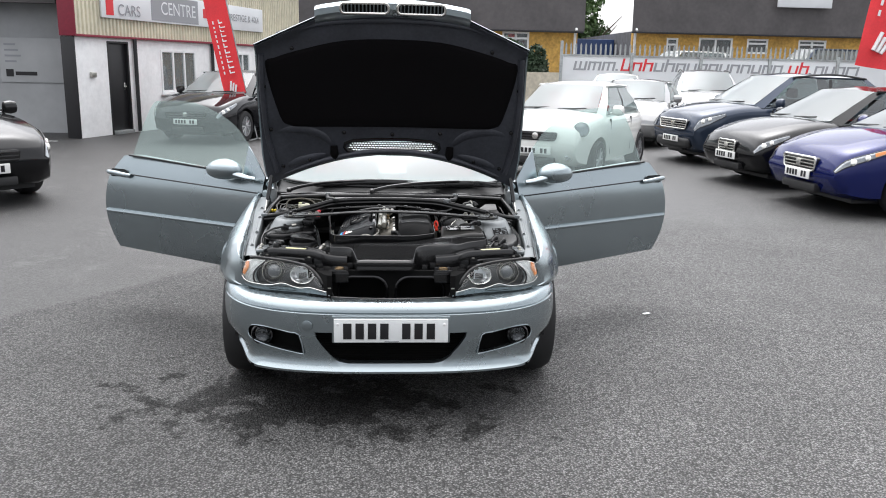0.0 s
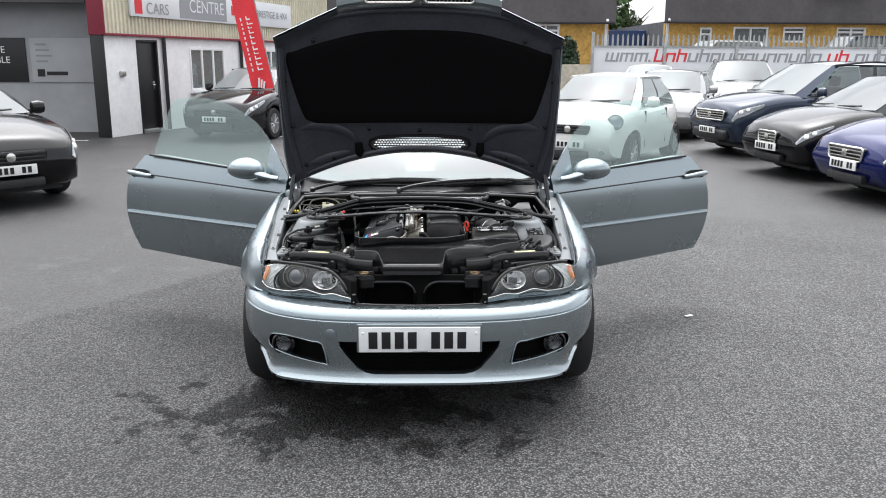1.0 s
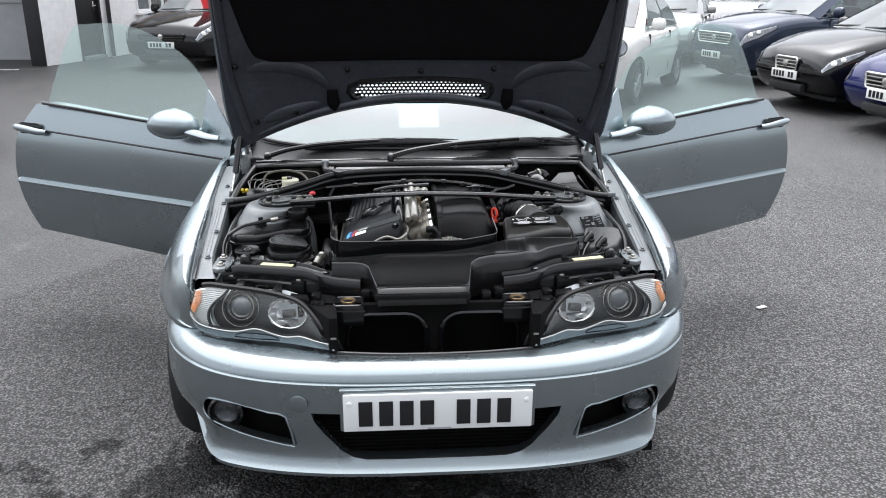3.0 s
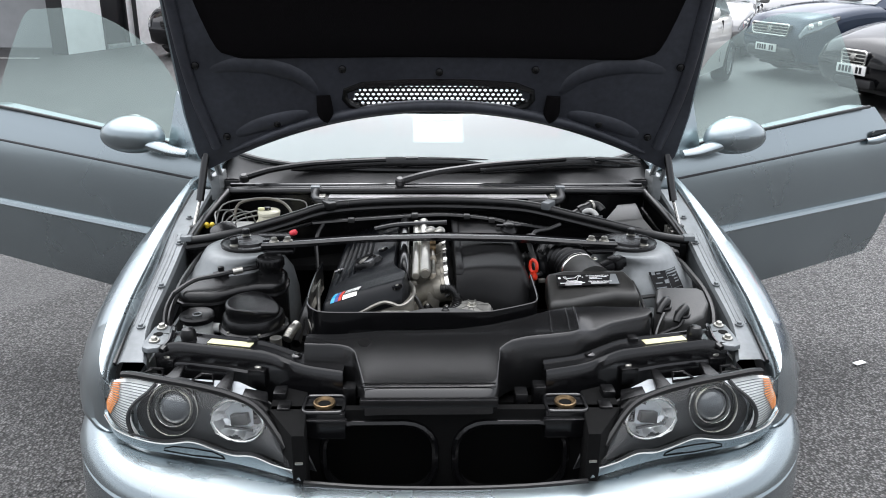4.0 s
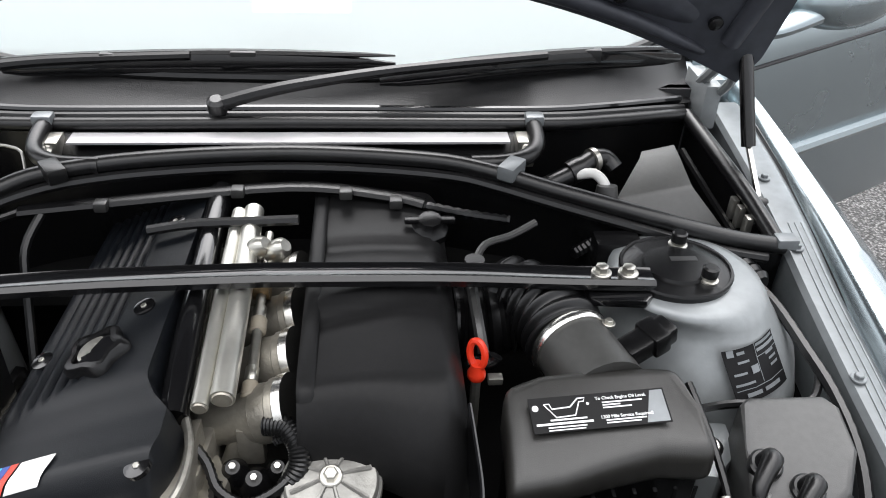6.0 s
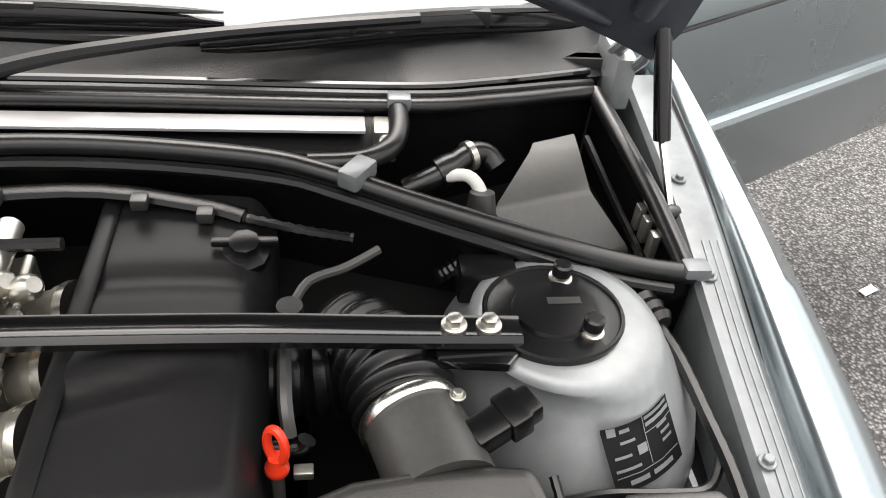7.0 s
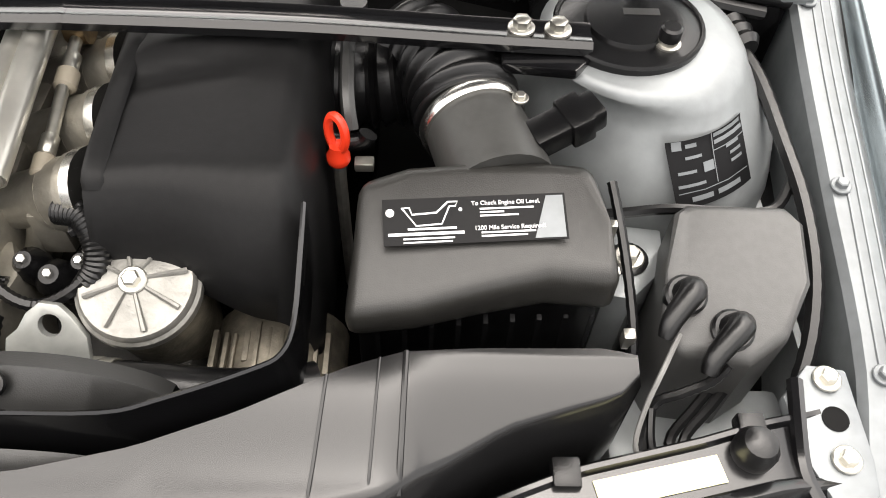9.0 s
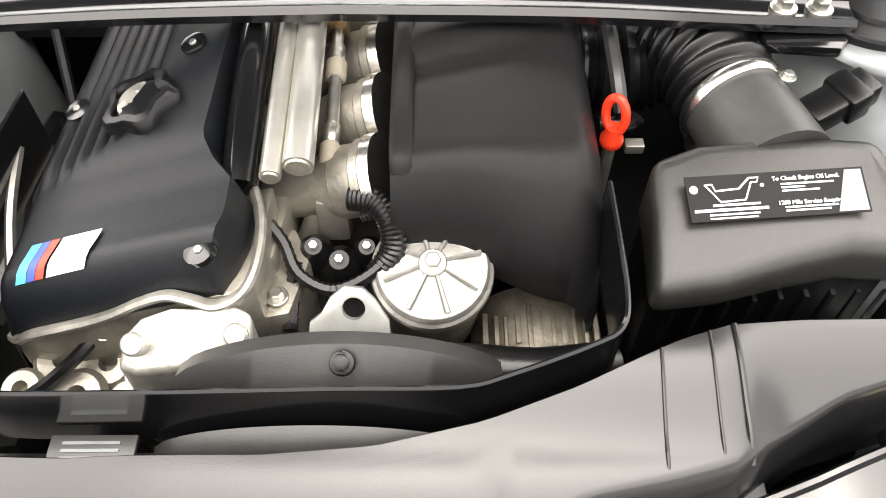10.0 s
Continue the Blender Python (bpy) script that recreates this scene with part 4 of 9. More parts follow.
        part("wiper", tube([(s * 0.30 - 0.25, A + 0.02 - 0.12, cowl + 0.03), (s * 0.3 + 0.2, A + 0.06 - 0.12, cowl + 0.05)], 0.012, 5, 1), RUBBER_TRIM, car)
    part("dashboard", box((-bw * 0.82, A + 0.12, cowl - 0.35), (bw * 0.82, A + 0.5, cowl - 0.04), 0.06), CABIN, car)
    return car


def paint(name, c, metal=0.2, rough=0.12):
    return mat(name, c, rough, metal, coat=0.35, spec=0.3, grain=0.03, scale=400, stain=0.04, stain_scale=2)


P_BLUE = paint("blue_paint", (0.004, 0.009, 0.085))
P_BLACK = paint("black_paint_gloss", (0.004, 0.004, 0.005), 0.1, 0.16)
P_SLATE = paint("slate_blue_paint", (0.030, 0.042, 0.068), 0.3)
P_WHITE = paint("white_paint", (0.78, 0.78, 0.75), 0.0)
P_SILVER = paint("silver_paint", (0.40, 0.40, 0.40), 0.6)
P_CHAR = paint("charcoal_paint", (0.018, 0.018, 0.020), 0.3)

parked_car("dark blue saloon with a bright grille beside the black hatchback", (5.11, 6.22, 0), -85, P_BLUE, L=4.7, W=1.84, H=1.44, lamp=(0.40, 0.055), bar_grille=True, grille=0.36, amber_end=True)
parked_car("black hatchback with a chrome grille in the row", (5.05, 8.32, 0), -81, P_BLACK, L=4.5, H=1.45, lamp=(0.16, 0.075), grille=0.24, bar_grille=True)
parked_car("slate blue sport utility car with roof rails", (5.20, 11.15, 0), -79, P_SLATE, L=4.4, W=1.8, H=1.62, nose=0.86, cowl=1.08, belt=1.08, deck=1.1, wheel_r=0.36, rails=True, cladding=True, lamp=(0.22, 0.12), bar_grille=True, roof1=3.6, tail_y=4.25)
parked_car("small rounded white hatchback with red seats", (2.15, 8.46, 0), -32, P_WHITE, L=3.55, W=1.63, H=1.43, nose=0.78, cowl=1.0, cowl_y=0.85, roof0=1.5, roof1=2.7, tail_y=3.25, belt=0.98, deck=1.0, wheel_r=0.29, front_y=0.66, rear_y=2.96, round_nose=0.5, lamp=(0.115, 0.1), lamp_round=True, grille=0.4, seats=LEATHER)
parked_car("silver saloon behind the white hatchback", (4.95, 13.6, 0), -25, P_SILVER, L=4.5, H=1.42, lamp=(0.22, 0.09), grille=0.35)
parked_car("silver estate car near the banner fence", (8.55, 17.78, 0), -15, P_SILVER, L=4.6, W=1.85, H=1.66, nose=0.84, cowl=1.08, belt=1.08, deck=1.1, wheel_r=0.34, rails=True, roof1=3.8, tail_y=4.4, lamp=(0.2, 0.1), grille=0.4)
parked_car("white hatchback near the banner fence", (6.4, 19.81, 0), -18, P_WHITE, L=4.1, H=1.5, roof1=3.2, tail_y=3.8, rear_y=3.3, lamp=(0.2, 0.1))
parked_car("white estate car near the banner fence", (12.0, 19.91, 0), -40, P_WHITE, L=4.4, H=1.5, lamp=(0.2, 0.1))
parked_car("charcoal hatchback between the silver estate and the row", (8.3, 14.42, 0), -60, P_CHAR, L=4.1, H=1.42, roof1=3.2, tail_y=3.8, rear_y=3.3, lamp=(0.2, 0.1))
parked_car("gloss black coupe with a wide grille", (-4.45, 5.51, 0), 48, P_BLACK, L=4.6, W=1.85, H=1.38, lamp=(0.24, 0.09), grille=0.42)
parked_car("dark grey saloon by the white wall", (-4.15, 13.09, 0), -16, P_CHAR, L=4.75, W=1.8, H=1.44, lamp=(0.26, 0.08), grille=0.5)
parked_car("black car beside the dark grey saloon", (-2.1, 14.42, 0), -16, P_BLACK, L=4.4, H=1.44)
parked_car("white van like car beyond the banner fence", (9.2, 28.46, 0), -80, P_WHITE, L=4.6, W=1.9, H=2.4, nose=1.3, cowl=1.6, belt=1.6, deck=1.62, wheel_r=0.36, roof1=4.0, tail_y=4.5)
parked_car("grey people carrier beyond the banner fence", (14.6, 28.46, 0), -84, P_SLATE, L=5.0, W=1.9, H=2.6, nose=1.4, cowl=1.75, belt=1.75, deck=1.78, wheel_r=0.38, roof1=4.3, tail_y=4.9)

# ---- the coupe with its bonnet and doors open ----
coupe = thing("coupe_car", (0, 2.2, 0), "silver grey coupe with open bonnet and both doors open", "car")


def at_x(pts, x):
    """Height of a broken line at x."""
    for (a, p), (b, q) in zip(pts[:-1], pts[1:]):
        if x <= b:
            k = (x - a) / (b - a)
            k = min(1, max(0, k))
            return p + (q - p) * k
    return pts[-1][1]


def both(name, make, material, parent=None, label=""):
    """The same part on both sides of the car."""
    a = make()
    b = mirrored(a)
    pa, pb = parent if isinstance(parent, tuple) else (parent or coupe, parent or coupe)
    return part(name, a, material, pa, label), part(name, b, material, pb, label)


# front bumper: one closed shell swept along the plan of the nose
NOSE = ((-0.15, 0.001), (0, 0), (0.15, 0.001), (0.30, 0.010), (0.45, 0.034), (0.58, 0.076), (0.68, 0.134), (0.755, 0.215), (0.80, 0.30), (0.822, 0.37), (0.83, 0.42))
half_plan = curve_pts([(x, y, 0) for x, y in NOSE[1:]], 7)
half_plan[0] = Vector((0, 0, 0))
plan = [Vector((-p.x, p.y, 0)) for p in half_plan[:0:-1]] + half_plan
SHELL = ((-0.085, 0.592), (-0.052, 0.591), (-0.024, 0.583), (-0.006, 0.566), (0, 0.549), (-0.007, 0.543), (-0.001, 0.537), (0.003, 0.50), (0.003, 0.45), (0.0, 0.40), (-0.006, 0.35), (-0.007, 0.31), (0.004, 0.285), (0.019, 0.270),
         (0.019, 0.260), (0.0, 0.254), (-0.06, 0.252), (-0.06, 0.28), (-0.034, 0.33), (-0.034, 0.50), (-0.04, 0.56), (-0.085, 0.588))
rows = []
for i, p in enumerate(plan):
    d = plan[min(i + 1, len(plan) - 1)] - plan[max(i - 1, 0)]
    nrm = Vector((d.y, -d.x, 0)).normalized()
    shelf = 0.06 * smooth01((abs(p.x) - 0.27) / 0.05)
    tuck = 0.075 * smooth01((abs(p.x) - 0.60) / 0.20)
    rows.append([p + nrm * ((a - shelf if a < -0.08 else a) - tuck * smooth01((0.43 - z) / 0.17)) + Vector((0, 0, 0.035 * smooth01((abs(p.x) - 0.66) / 0.17) * smooth01((0.36 - z) / 0.1)))  + Vector((0, 0, z + (0.016 * (abs(p.x) / 0.8) ** 4 if z > 0.52 else 0))) for a, z in SHELL])
shell = grid(rows, wrap_u=True, caps=True)
mouth = [(-0.352, 0.452), (0.352, 0.452), (0.345, 0.425), (0.318, 0.385), (0.272, 0.33), (0.24, 0.309), (0.20, 0.302), (-0.20, 0.302), (-0.24, 0.309), (-0.272, 0.33), (-0.318, 0.385), (-0.345, 0.425)]
duct = [(0.425, 0.435), (0.47, 0.445), (0.56, 0.459), (0.63, 0.461), (0.662, 0.450), (0.674, 0.428), (0.668, 0.402), (0.64, 0.384), (0.56, 0.366), (0.47, 0.352), (0.41, 0.344), (0.405, 0.352)]
cutters = []
for outline in (mouth, duct, [(-x, z) for x, z in duct]):
    c = prism(outline, -0.3, 0.3)
    c.transform(pose(0, 0.0, 0, 90, 0, 0))
    cutters.append(c)
bumper = part("bumper", cut(shell, cutters), PAINT, coupe, "silver grey bumper with three air openings", sharp=32)
for outline, grow in ((duct, 0.0035), ([(-x, z) for x, z in duct], 0.0035)):
    rim_pts = []
    for x, z in outline:
        y = min((p for p in plan), key=lambda p: abs(p.x - x)).y - 0.002
        rim_pts.append((x, y, z))
    part("opening_edge", tube(rim_pts, grow, 6, 2, closed=True), PAINT, bumper)
# Black sheets behind the openings stand in for their deep shade.
part("intake_back", box((-0.42, 0.10, 0.26), (0.42, 0.13, 0.50)), RECESS_SHADE, bumper)
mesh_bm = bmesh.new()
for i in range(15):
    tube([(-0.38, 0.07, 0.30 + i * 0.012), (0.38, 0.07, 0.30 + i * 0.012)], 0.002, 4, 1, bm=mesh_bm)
part("intake_mesh", mesh_bm, RECESS_SHADE, bumper)
both("duct_back", lambda: prism([(0.39, 0.10), (0.60, 0.15), (0.70, 0.215), (0.70, 0.26), (0.39, 0.2)], 0.32, 0.49), RECESS_SHADE, bumper)
for s in (-1, 1):
    fog = part("fog_lamp", lathe([(0.052, -0.03), (0.052, 0.012), (0.045, 0.018), (0.040, 0.004), (0.036, -0.02)], (s * 0.605, 0.115, 0.412), (s * 0.12, -1, 0.0), 24), GLOSS_BLACK, bumper)
    part("reflector", lathe([(0.036, 0.002), (0.02, -0.014), (0.005, -0.016)], (s * 0.605, 0.115, 0.412), (s * 0.12, -1, 0), 20, caps=False), mat("dark_reflector", (0.06, 0.063, 0.068), 0.25, 0.7, stain=0.2, stain_scale=40), fog)
    part("lens", lathe([(0.044, 0.008), (0.03, 0.018), (0.01, 0.021)], (s * 0.605, 0.115, 0.412), (s * 0.12, -1, 0), 20, caps=False), LENS, fog, "clear fog lamp lens")
part("tow_cover", lathe([(0.026, 0), (0.026, 0.004), (0.024, 0.005)], (-0.385, 0.0165, 0.482), (-0.18, -1, 0), 24), PAINT, bumper)
# number plate, its characters as plain bars
holder = part("plate_holder", box((-0.27, -0.026, 0.414), (0.27, -0.004, 0.541), 0.006, 2), PAINT, coupe)
plate = part("number_plate", box((-0.26, -0.036, 0.419), (0.26, -0.0265, 0.531), 0.004, 2), WHITE_PLATE, coupe, "white number plate with seven dark bars")
for i in range(8):
    if i != 4:
        part("bar", box((-0.218 + i * 0.056 - (0.012 if i > 4 else 0), -0.0392, 0.436), (-0.218 + i * 0.056 + 0.038 - (0.012 if i > 4 else 0), -0.0362, 0.511), 0.001), PRINT_BLACK, plate)
part("bar", box((-0.03, -0.0388, 0.4235), (0.035, -0.0362, 0.4265)), SIGN_GREY, plate)
for s in (-1, 1):
    part("screw_cap", lathe([(0.007, 0), (0.006, 0.003), (0.002, 0.004)], (s * 0.243, -0.036, 0.505), (0, -1, 0), 12), CLIP_WHITE, plate)

# headlights
LAMP_LOW = ((0.285, 0.098, 0.600), (0.36, 0.130, 0.601), (0.44, 0.160, 0.602), (0.535, 0.180, 0.604), (0.62, 0.202, 0.606), (0.69, 0.238, 0.614), (0.722, 0.268, 0.650))
LAMP_TOP = ((0.318, 0.132, 0.645), (0.377, 0.183, 0.700), (0.439, 0.206, 0.722), (0.517, 0.222, 0.735), (0.60, 0.243, 0.740), (0.662, 0.259, 0.742), (0.706, 0.280, 0.725))
low_line, top_line = curve_pts(LAMP_LOW, 8), curve_pts(LAMP_TOP, 8)
LAMP_OUT = Vector((0.20, -0.90, 0.38)).normalized()


def along(line, k):
    f = k * (len(line) - 1)
    i = min(int(f), len(line) - 2)
    return line[i].lerp(line[i + 1], f - i)


def lamp_point(k, v, sink=0.0, bulge=0.02):
    """A point of the headlight's face: k from the inner to the outer end, v from foot to top."""
    return along(low_line, k).lerp(along(top_line, k), v) + LAMP_OUT * (bulge * (1 - (2 * v - 1) ** 2) * min(1, k / 0.12, (1 - k) / 0.06 + 0.3) - sink)


def lamp_patch(k0, k1, v0, v1, sink, nu=24, nv=8, bulge=0.02, thick=0.0, holes=()):
    """A piece of the headlight's face; k0, v0 and v1 may vary along it; holes are rounds left open."""
    rows_ = []
    for j in range(nv + 1):
        row = []
        for i in range(nu + 1):
            w = j / nv
            ka = k0(w) if callable(k0) else k0
            kb = k1(w) if callable(k1) else k1
            k = ka + (kb - ka) * i / nu
            lo = v0(k) if callable(v0) else v0
            hi = v1(k) if callable(v1) else v1
            row.append(lamp_point(k, lo + (hi - lo) * w, sink, bulge))
        rows_.append(row)
    g = grid(rows_)
    gone = [f for f in g.faces if any(((f.calc_center_median() - Vector(c)) * 1.0).length < r for c, r in holes)]
    if gone:
        bmesh.ops.delete(g, geom=gone, context="FACES")
    if thick:
        bmesh.ops.solidify(g, geom=g.faces[:], thickness=thick)
    return g


def trim_top(k):
    return 0.15 + 0.10 * math.exp(-((k - 0.46) / 0.075) ** 2) - 0.02 * math.exp(-((k - 0.30) / 0.05) ** 2) + 0.22 * math.exp(-k / 0.10) + 0.05 * math.exp(-((k - 0.2) / 0.07) ** 2)


def divide(v):
    return 0.66 + 0.10 * math.sin(math.pi * min(1, v * 1.0 + 0.08))


PROJ, BEAM = Vector((0.560, 0.224, 0.690)), Vector((0.424, 0.196, 0.676))
AX = Vector((0.12, -0.95, 0.30)).normalized()
BEZEL = mat("lamp_bezel_plastic", (0.020, 0.021, 0.022), 0.45, bump=0.08, bump_scale=500, grain=0.1)
LAMP_GLOW = mat("lamp_white_diffuser", (0.90, 0.90, 0.88), 0.22, 0.0, grain=0.1, scale=60)
lamps = both("headlight", lambda: lamp_patch(0.0, 1.0, 0.0, 1.0, 0.085, 24, 6, -0.02, 0.004), BEZEL, coupe, "clear headlight with amber and white indicator")
both("lens", lambda: lamp_patch(0.0, lambda v: divide(v) - 0.006, trim_top, 1.0, 0.0, 40, 10), LENS, lamps, "clear headlight lens")
both("indicator_lens", lambda: lamp_patch(divide, 1.0, 0.10, 1.0, 0.0, 12, 10), LENS, lamps, "clear indicator lens")
for ob in coupe.children_recursive:
    if ob.name.startswith(("lens", "indicator_lens")):
        ob.visible_shadow = False
both("lamp_bezel", lambda: lamp_patch(0.0, divide, trim_top, 1.0, 0.020, 84, 40, 0.006, 0.0, ((PROJ, 0.052), (BEAM + Vector((0.022, 0.008, 0.002)), 0.038), (BEAM + Vector((-0.022, -0.008, -0.002)), 0.036))), BEZEL, lamps, "dark lamp bezel")


def trim_strip():
    g = lamp_patch(0.0, 1.0, 0.0, trim_top, -0.002, 60, 5)
    bmesh.ops.solidify(g, geom=g.faces[:], thickness=0.006)
    return g


both("trim", trim_strip, PAINT, lamps, "painted lower trim strip")
both("trim_edge", lambda: tube([lamp_point(k / 60, trim_top(k / 60), -0.004) for k in range(1, 58)], 0.0019, 6, 1), CHROME, lamps, "bright edge of the trim strip")
both("trim_edge", lambda: tube([lamp_point(k / 60, trim_top(k / 60) + 0.045, -0.002) for k in range(6, 46)], 0.0026, 6, 1), RUBBER, lamps)
both("washer_seam", lambda: tube([lamp_point(k, v, -0.0028) for k, v in ((0.345, 0.045), (0.350, 0.085), (0.385, 0.135), (0.46, 0.15), (0.535, 0.135), (0.575, 0.085), (0.58, 0.045), (0.46, 0.03))], 0.0011, 5, 1, closed=True), RECESS_SHADE, lamps)


def indicator_back():
    g = lamp_patch(divide, 0.995, 0.11, 0.98, 0.013, 20, 10)
    return g


both("indicator_reflector", indicator_back, LAMP_GLOW, lamps, "white ribbed indicator reflector")


def amber():
    g = bmesh.new()
    for i in range(15):
        v = 0.30 + 0.044 * i
        a = 0.85 + 0.05 * abs(v - 0.65) / 0.35
        tube([lamp_point(k, v, 0.0085) for k in (a, a + 0.04, a + 0.08, 0.985)], lambda q: 0.0017 * (0.3 + 0.7 * math.sin(math.pi * min(1, q + 0.25))), 6, 2, bm=g)
    return g


def flutes():
    g = bmesh.new()
    for i in range(19):
        v = 0.16 + 0.042 * i
        tube([lamp_point(k, v, 0.011) for k in (divide(v) + 0.02, 0.82, 0.90, 0.985)], 0.0009, 5, 2, bm=g)
    return g


both("flutes", flutes, GUTTER, lamps, "fine grey flutes of the indicator lens")
both("amber_bulb_shield", amber, ORANGE, lamps, "amber indicator ribs")
both("divider", lambda: tube([lamp_point(divide(v), v, 0.003) for v in (0.12, 0.25, 0.4, 0.55, 0.7, 0.85, 0.98)], 0.0045, 6, 3), BEZEL, lamps)


def ring(c, ax, r, w=0.006, deep=0.02):
    return lathe([(r - w, -deep), (r, -deep), (r, 0), (r - w * 0.5, 0.002), (r - w, 0)], c, ax, 40, ring=True)


both("projector_ring", lambda: joined(ring(PROJ + AX * 0.006, AX, 0.039, 0.003, 0.03), ring(PROJ + AX * 0.004 + Vector((0.002, 0, -0.004)), AX, 0.055, 0.003, 0.012)), CHROME, lamps, "bright projector rings")
both("projector_shroud", lambda: lathe([(0.036, 0.004), (0.037, -0.004), (0.053, -0.012), (0.056, -0.002), (0.058, -0.03)], PROJ, AX, 36, caps=False), BEZEL, lamps)
both("projector", lambda: lathe([(0.036, -0.03), (0.036, -0.008), (0.030, 0.003), (0.017, 0.010), (0.003, 0.012)], PROJ, AX, 30), mat("projector_glass", (0.06, 0.065, 0.07), 0.04, coat=1.0, stain=0.1, stain_scale=30), lamps, "dark projector glass")


BEAM_METAL = mat("beam_reflector", (0.88, 0.88, 0.88), 0.28, 0.8, stain=0.15, stain_scale=40)


def beam_bowl():
    g = lathe([(0.047, 0.004), (0.045, -0.006), (0.034, -0.026), (0.015, -0.036), (0.004, -0.037)], (0, 0, 0), (0, 0, 1), 11, caps=False)
    g.transform(Matrix.Translation(BEAM) @ Vector((0, 0, 1)).rotation_difference(AX).to_matrix().to_4x4() @ Matrix.Diagonal((1.22, 0.88, 1, 1)))
    return g


for ob, bm_ in zip(lamps, (beam_bowl(), mirrored(beam_bowl()))):
    part("main_beam", bm_, BEAM_METAL, ob, "faceted bright main beam reflector", sharp=4)
both("main_beam_ring", lambda: tube([BEAM + Vector((1, 0.3, 0)).normalized() * 0.058 * math.cos(a) + Vector((0, 0.28, 0.96)) * 0.041 * math.sin(a) + AX * 0.005 for a in (2 * math.pi * k / 30 for k in range(30))], 0.0022, 6, 1, closed=True), CHROME, lamps)
both("bulb_cap", lambda: joined(box((-0.018, -0.012, -0.03), (0.018, 0.012, -0.004), 0.003, m=Matrix.Translation(BEAM) @ Vector((0, 0, 1)).rotation_difference(AX).to_matrix().to_4x4()), tube([BEAM + Vector((-0.03, -0.008, -0.018)), BEAM + Vector((0.03, 0.008, -0.018))], 0.003, 6, 1)), PLASTIC_GREY, lamps)
both("top_seal", lambda: tube([p + Vector((0, 0.006, 0.004)) for p in top_line[0:-4:3]], 0.008, 8, 2), RUBBER, lamps)
both("housing_top", lambda: prism([(0.40, 0.215), (0.66, 0.275), (0.66, 0.325), (0.44, 0.295), (0.37, 0.24)], 0.60, 0.714, 0.008), mat("cloudy_lamp_housing", (0.50, 0.53, 0.55), 0.25, grain=0.1, scale=30, stain=0.25, stain_scale=12, coat=0.5), lamps, "pale cloudy lamp housing")
for outline, z0, z1 in (([(0.44, 0.228), (0.478, 0.236), (0.466, 0.312), (0.452, 0.312)], 0.715, 0.728), ([(0.555, 0.256), (0.593, 0.266), (0.578, 0.335), (0.564, 0.335)], 0.715, 0.734), ([(0.36, 0.20), (0.42, 0.228), (0.42, 0.26), (0.37, 0.245)], 0.6, 0.716)):
    both("bracket", lambda: prism(outline, z0, z1, 0.003), PLASTIC, lamps)
for x0, y0 in ((0.49, 0.275), (0.605, 0.303)):
    both("rib_frame", lambda: tube([(x0, y0, 0.717), (x0 + 0.05, y0 + 0.012, 0.717), (x0 + 0.035, y0 + 0.04, 0.719), (x0 + 0.008, y0 + 0.033, 0.719)], 0.004, 6, 1, closed=True), PLASTIC, lamps)

# front wings
ST = ((0.268, 0.708, 0.724, 0.724), (0.285, 0.714, 0.730, 0.750), (0.315, 0.722, 0.740, 0.779), (0.36, 0.728, 0.752, 0.812), (0.45, 0.736, 0.774, 0.848), (0.58, 0.748, 0.797, 0.872), (0.76, 0.762, 0.820, 0.888), (0.95, 0.778, 0.842, 0.884), (1.15, 0.792, 0.862, 0.868), (1.30, 0.80, 0.875, 0.855), (1.40, 0.80, 0.882, 0.85))
AXLE_F, AXLE_R, WHEEL_R = 0.765, 3.495, 0.325


def wing():
    rows_ = []
    cols = [curve_pts([(s[0], s[j], 0) for s in ST], 6) for j in (1, 2, 3)]
    for a, b, c in zip(*cols):
        y, xi, zi, xo = a.x, a.y, b.y, c.y
        arch = 0.362
        zb = 0.31 + math.sqrt(arch * arch - (y - AXLE_F) ** 2) if abs(y - AXLE_F) < arch else (0.606 if y < AXLE_F else 0.22)
        zb = max(zb, 0.606) if y < 0.53 else zb
        w = xo - xi
        outer = [(xi - 0.010, zi - 0.030), (xi - 0.002, zi - 0.006), (xi + 0.006, zi), (xi + 0.30 * w, zi + 0.002), (xi + 0.60 * w, zi - 0.022), (xi + 0.84 * w, zi - 0.065)]
        z0 = zi - 0.115
        tuck = 0.05 * smooth01((y - 1.0) / 0.15)
        side = [(xo - 0.006, z0)] + [(xo - tuck * k + (0.012 * math.sin(math.pi * k) if y > 0.45 else 0), z0 + (zb - z0) * k) for k in (0.3, 0.6, 0.85, 1.0)]
        loop = outer + side + [(xo - 0.03 - tuck, zb), (xo - 0.035, z0 + 0.02), (xi + 0.5 * w, zi - 0.06), (xi + 0.01, zi - 0.035)]
        rows_.append([(x, y, z) for x, z in loop])
    return grid(rows_, wrap_u=True, caps=True)


both("wing", wing, PAINT, coupe, "flared silver grey front wing")
both("arch_liner", lambda: grid([[(x, AXLE_F + 0.375 * math.cos(a), 0.31 + 0.375 * math.sin(a)) for a in (math.pi * k / 14 for k in range(15))] for x in (0.60, 0.79)]), PLASTIC, coupe)
for s in (-1, 1):
    wheel(coupe, s * 0.752, AXLE_F, WHEEL_R, 0.225, s)
    wheel(coupe, s * 0.76, AXLE_R, WHEEL_R, 0.245, s)

# bonnet, swung up about its rear edge
UP = Vector((0, -0.339, 0.941))
FACE = Vector((0, -0.941, -0.339))
HINGE = Vector((0, 1.164, 0.96))
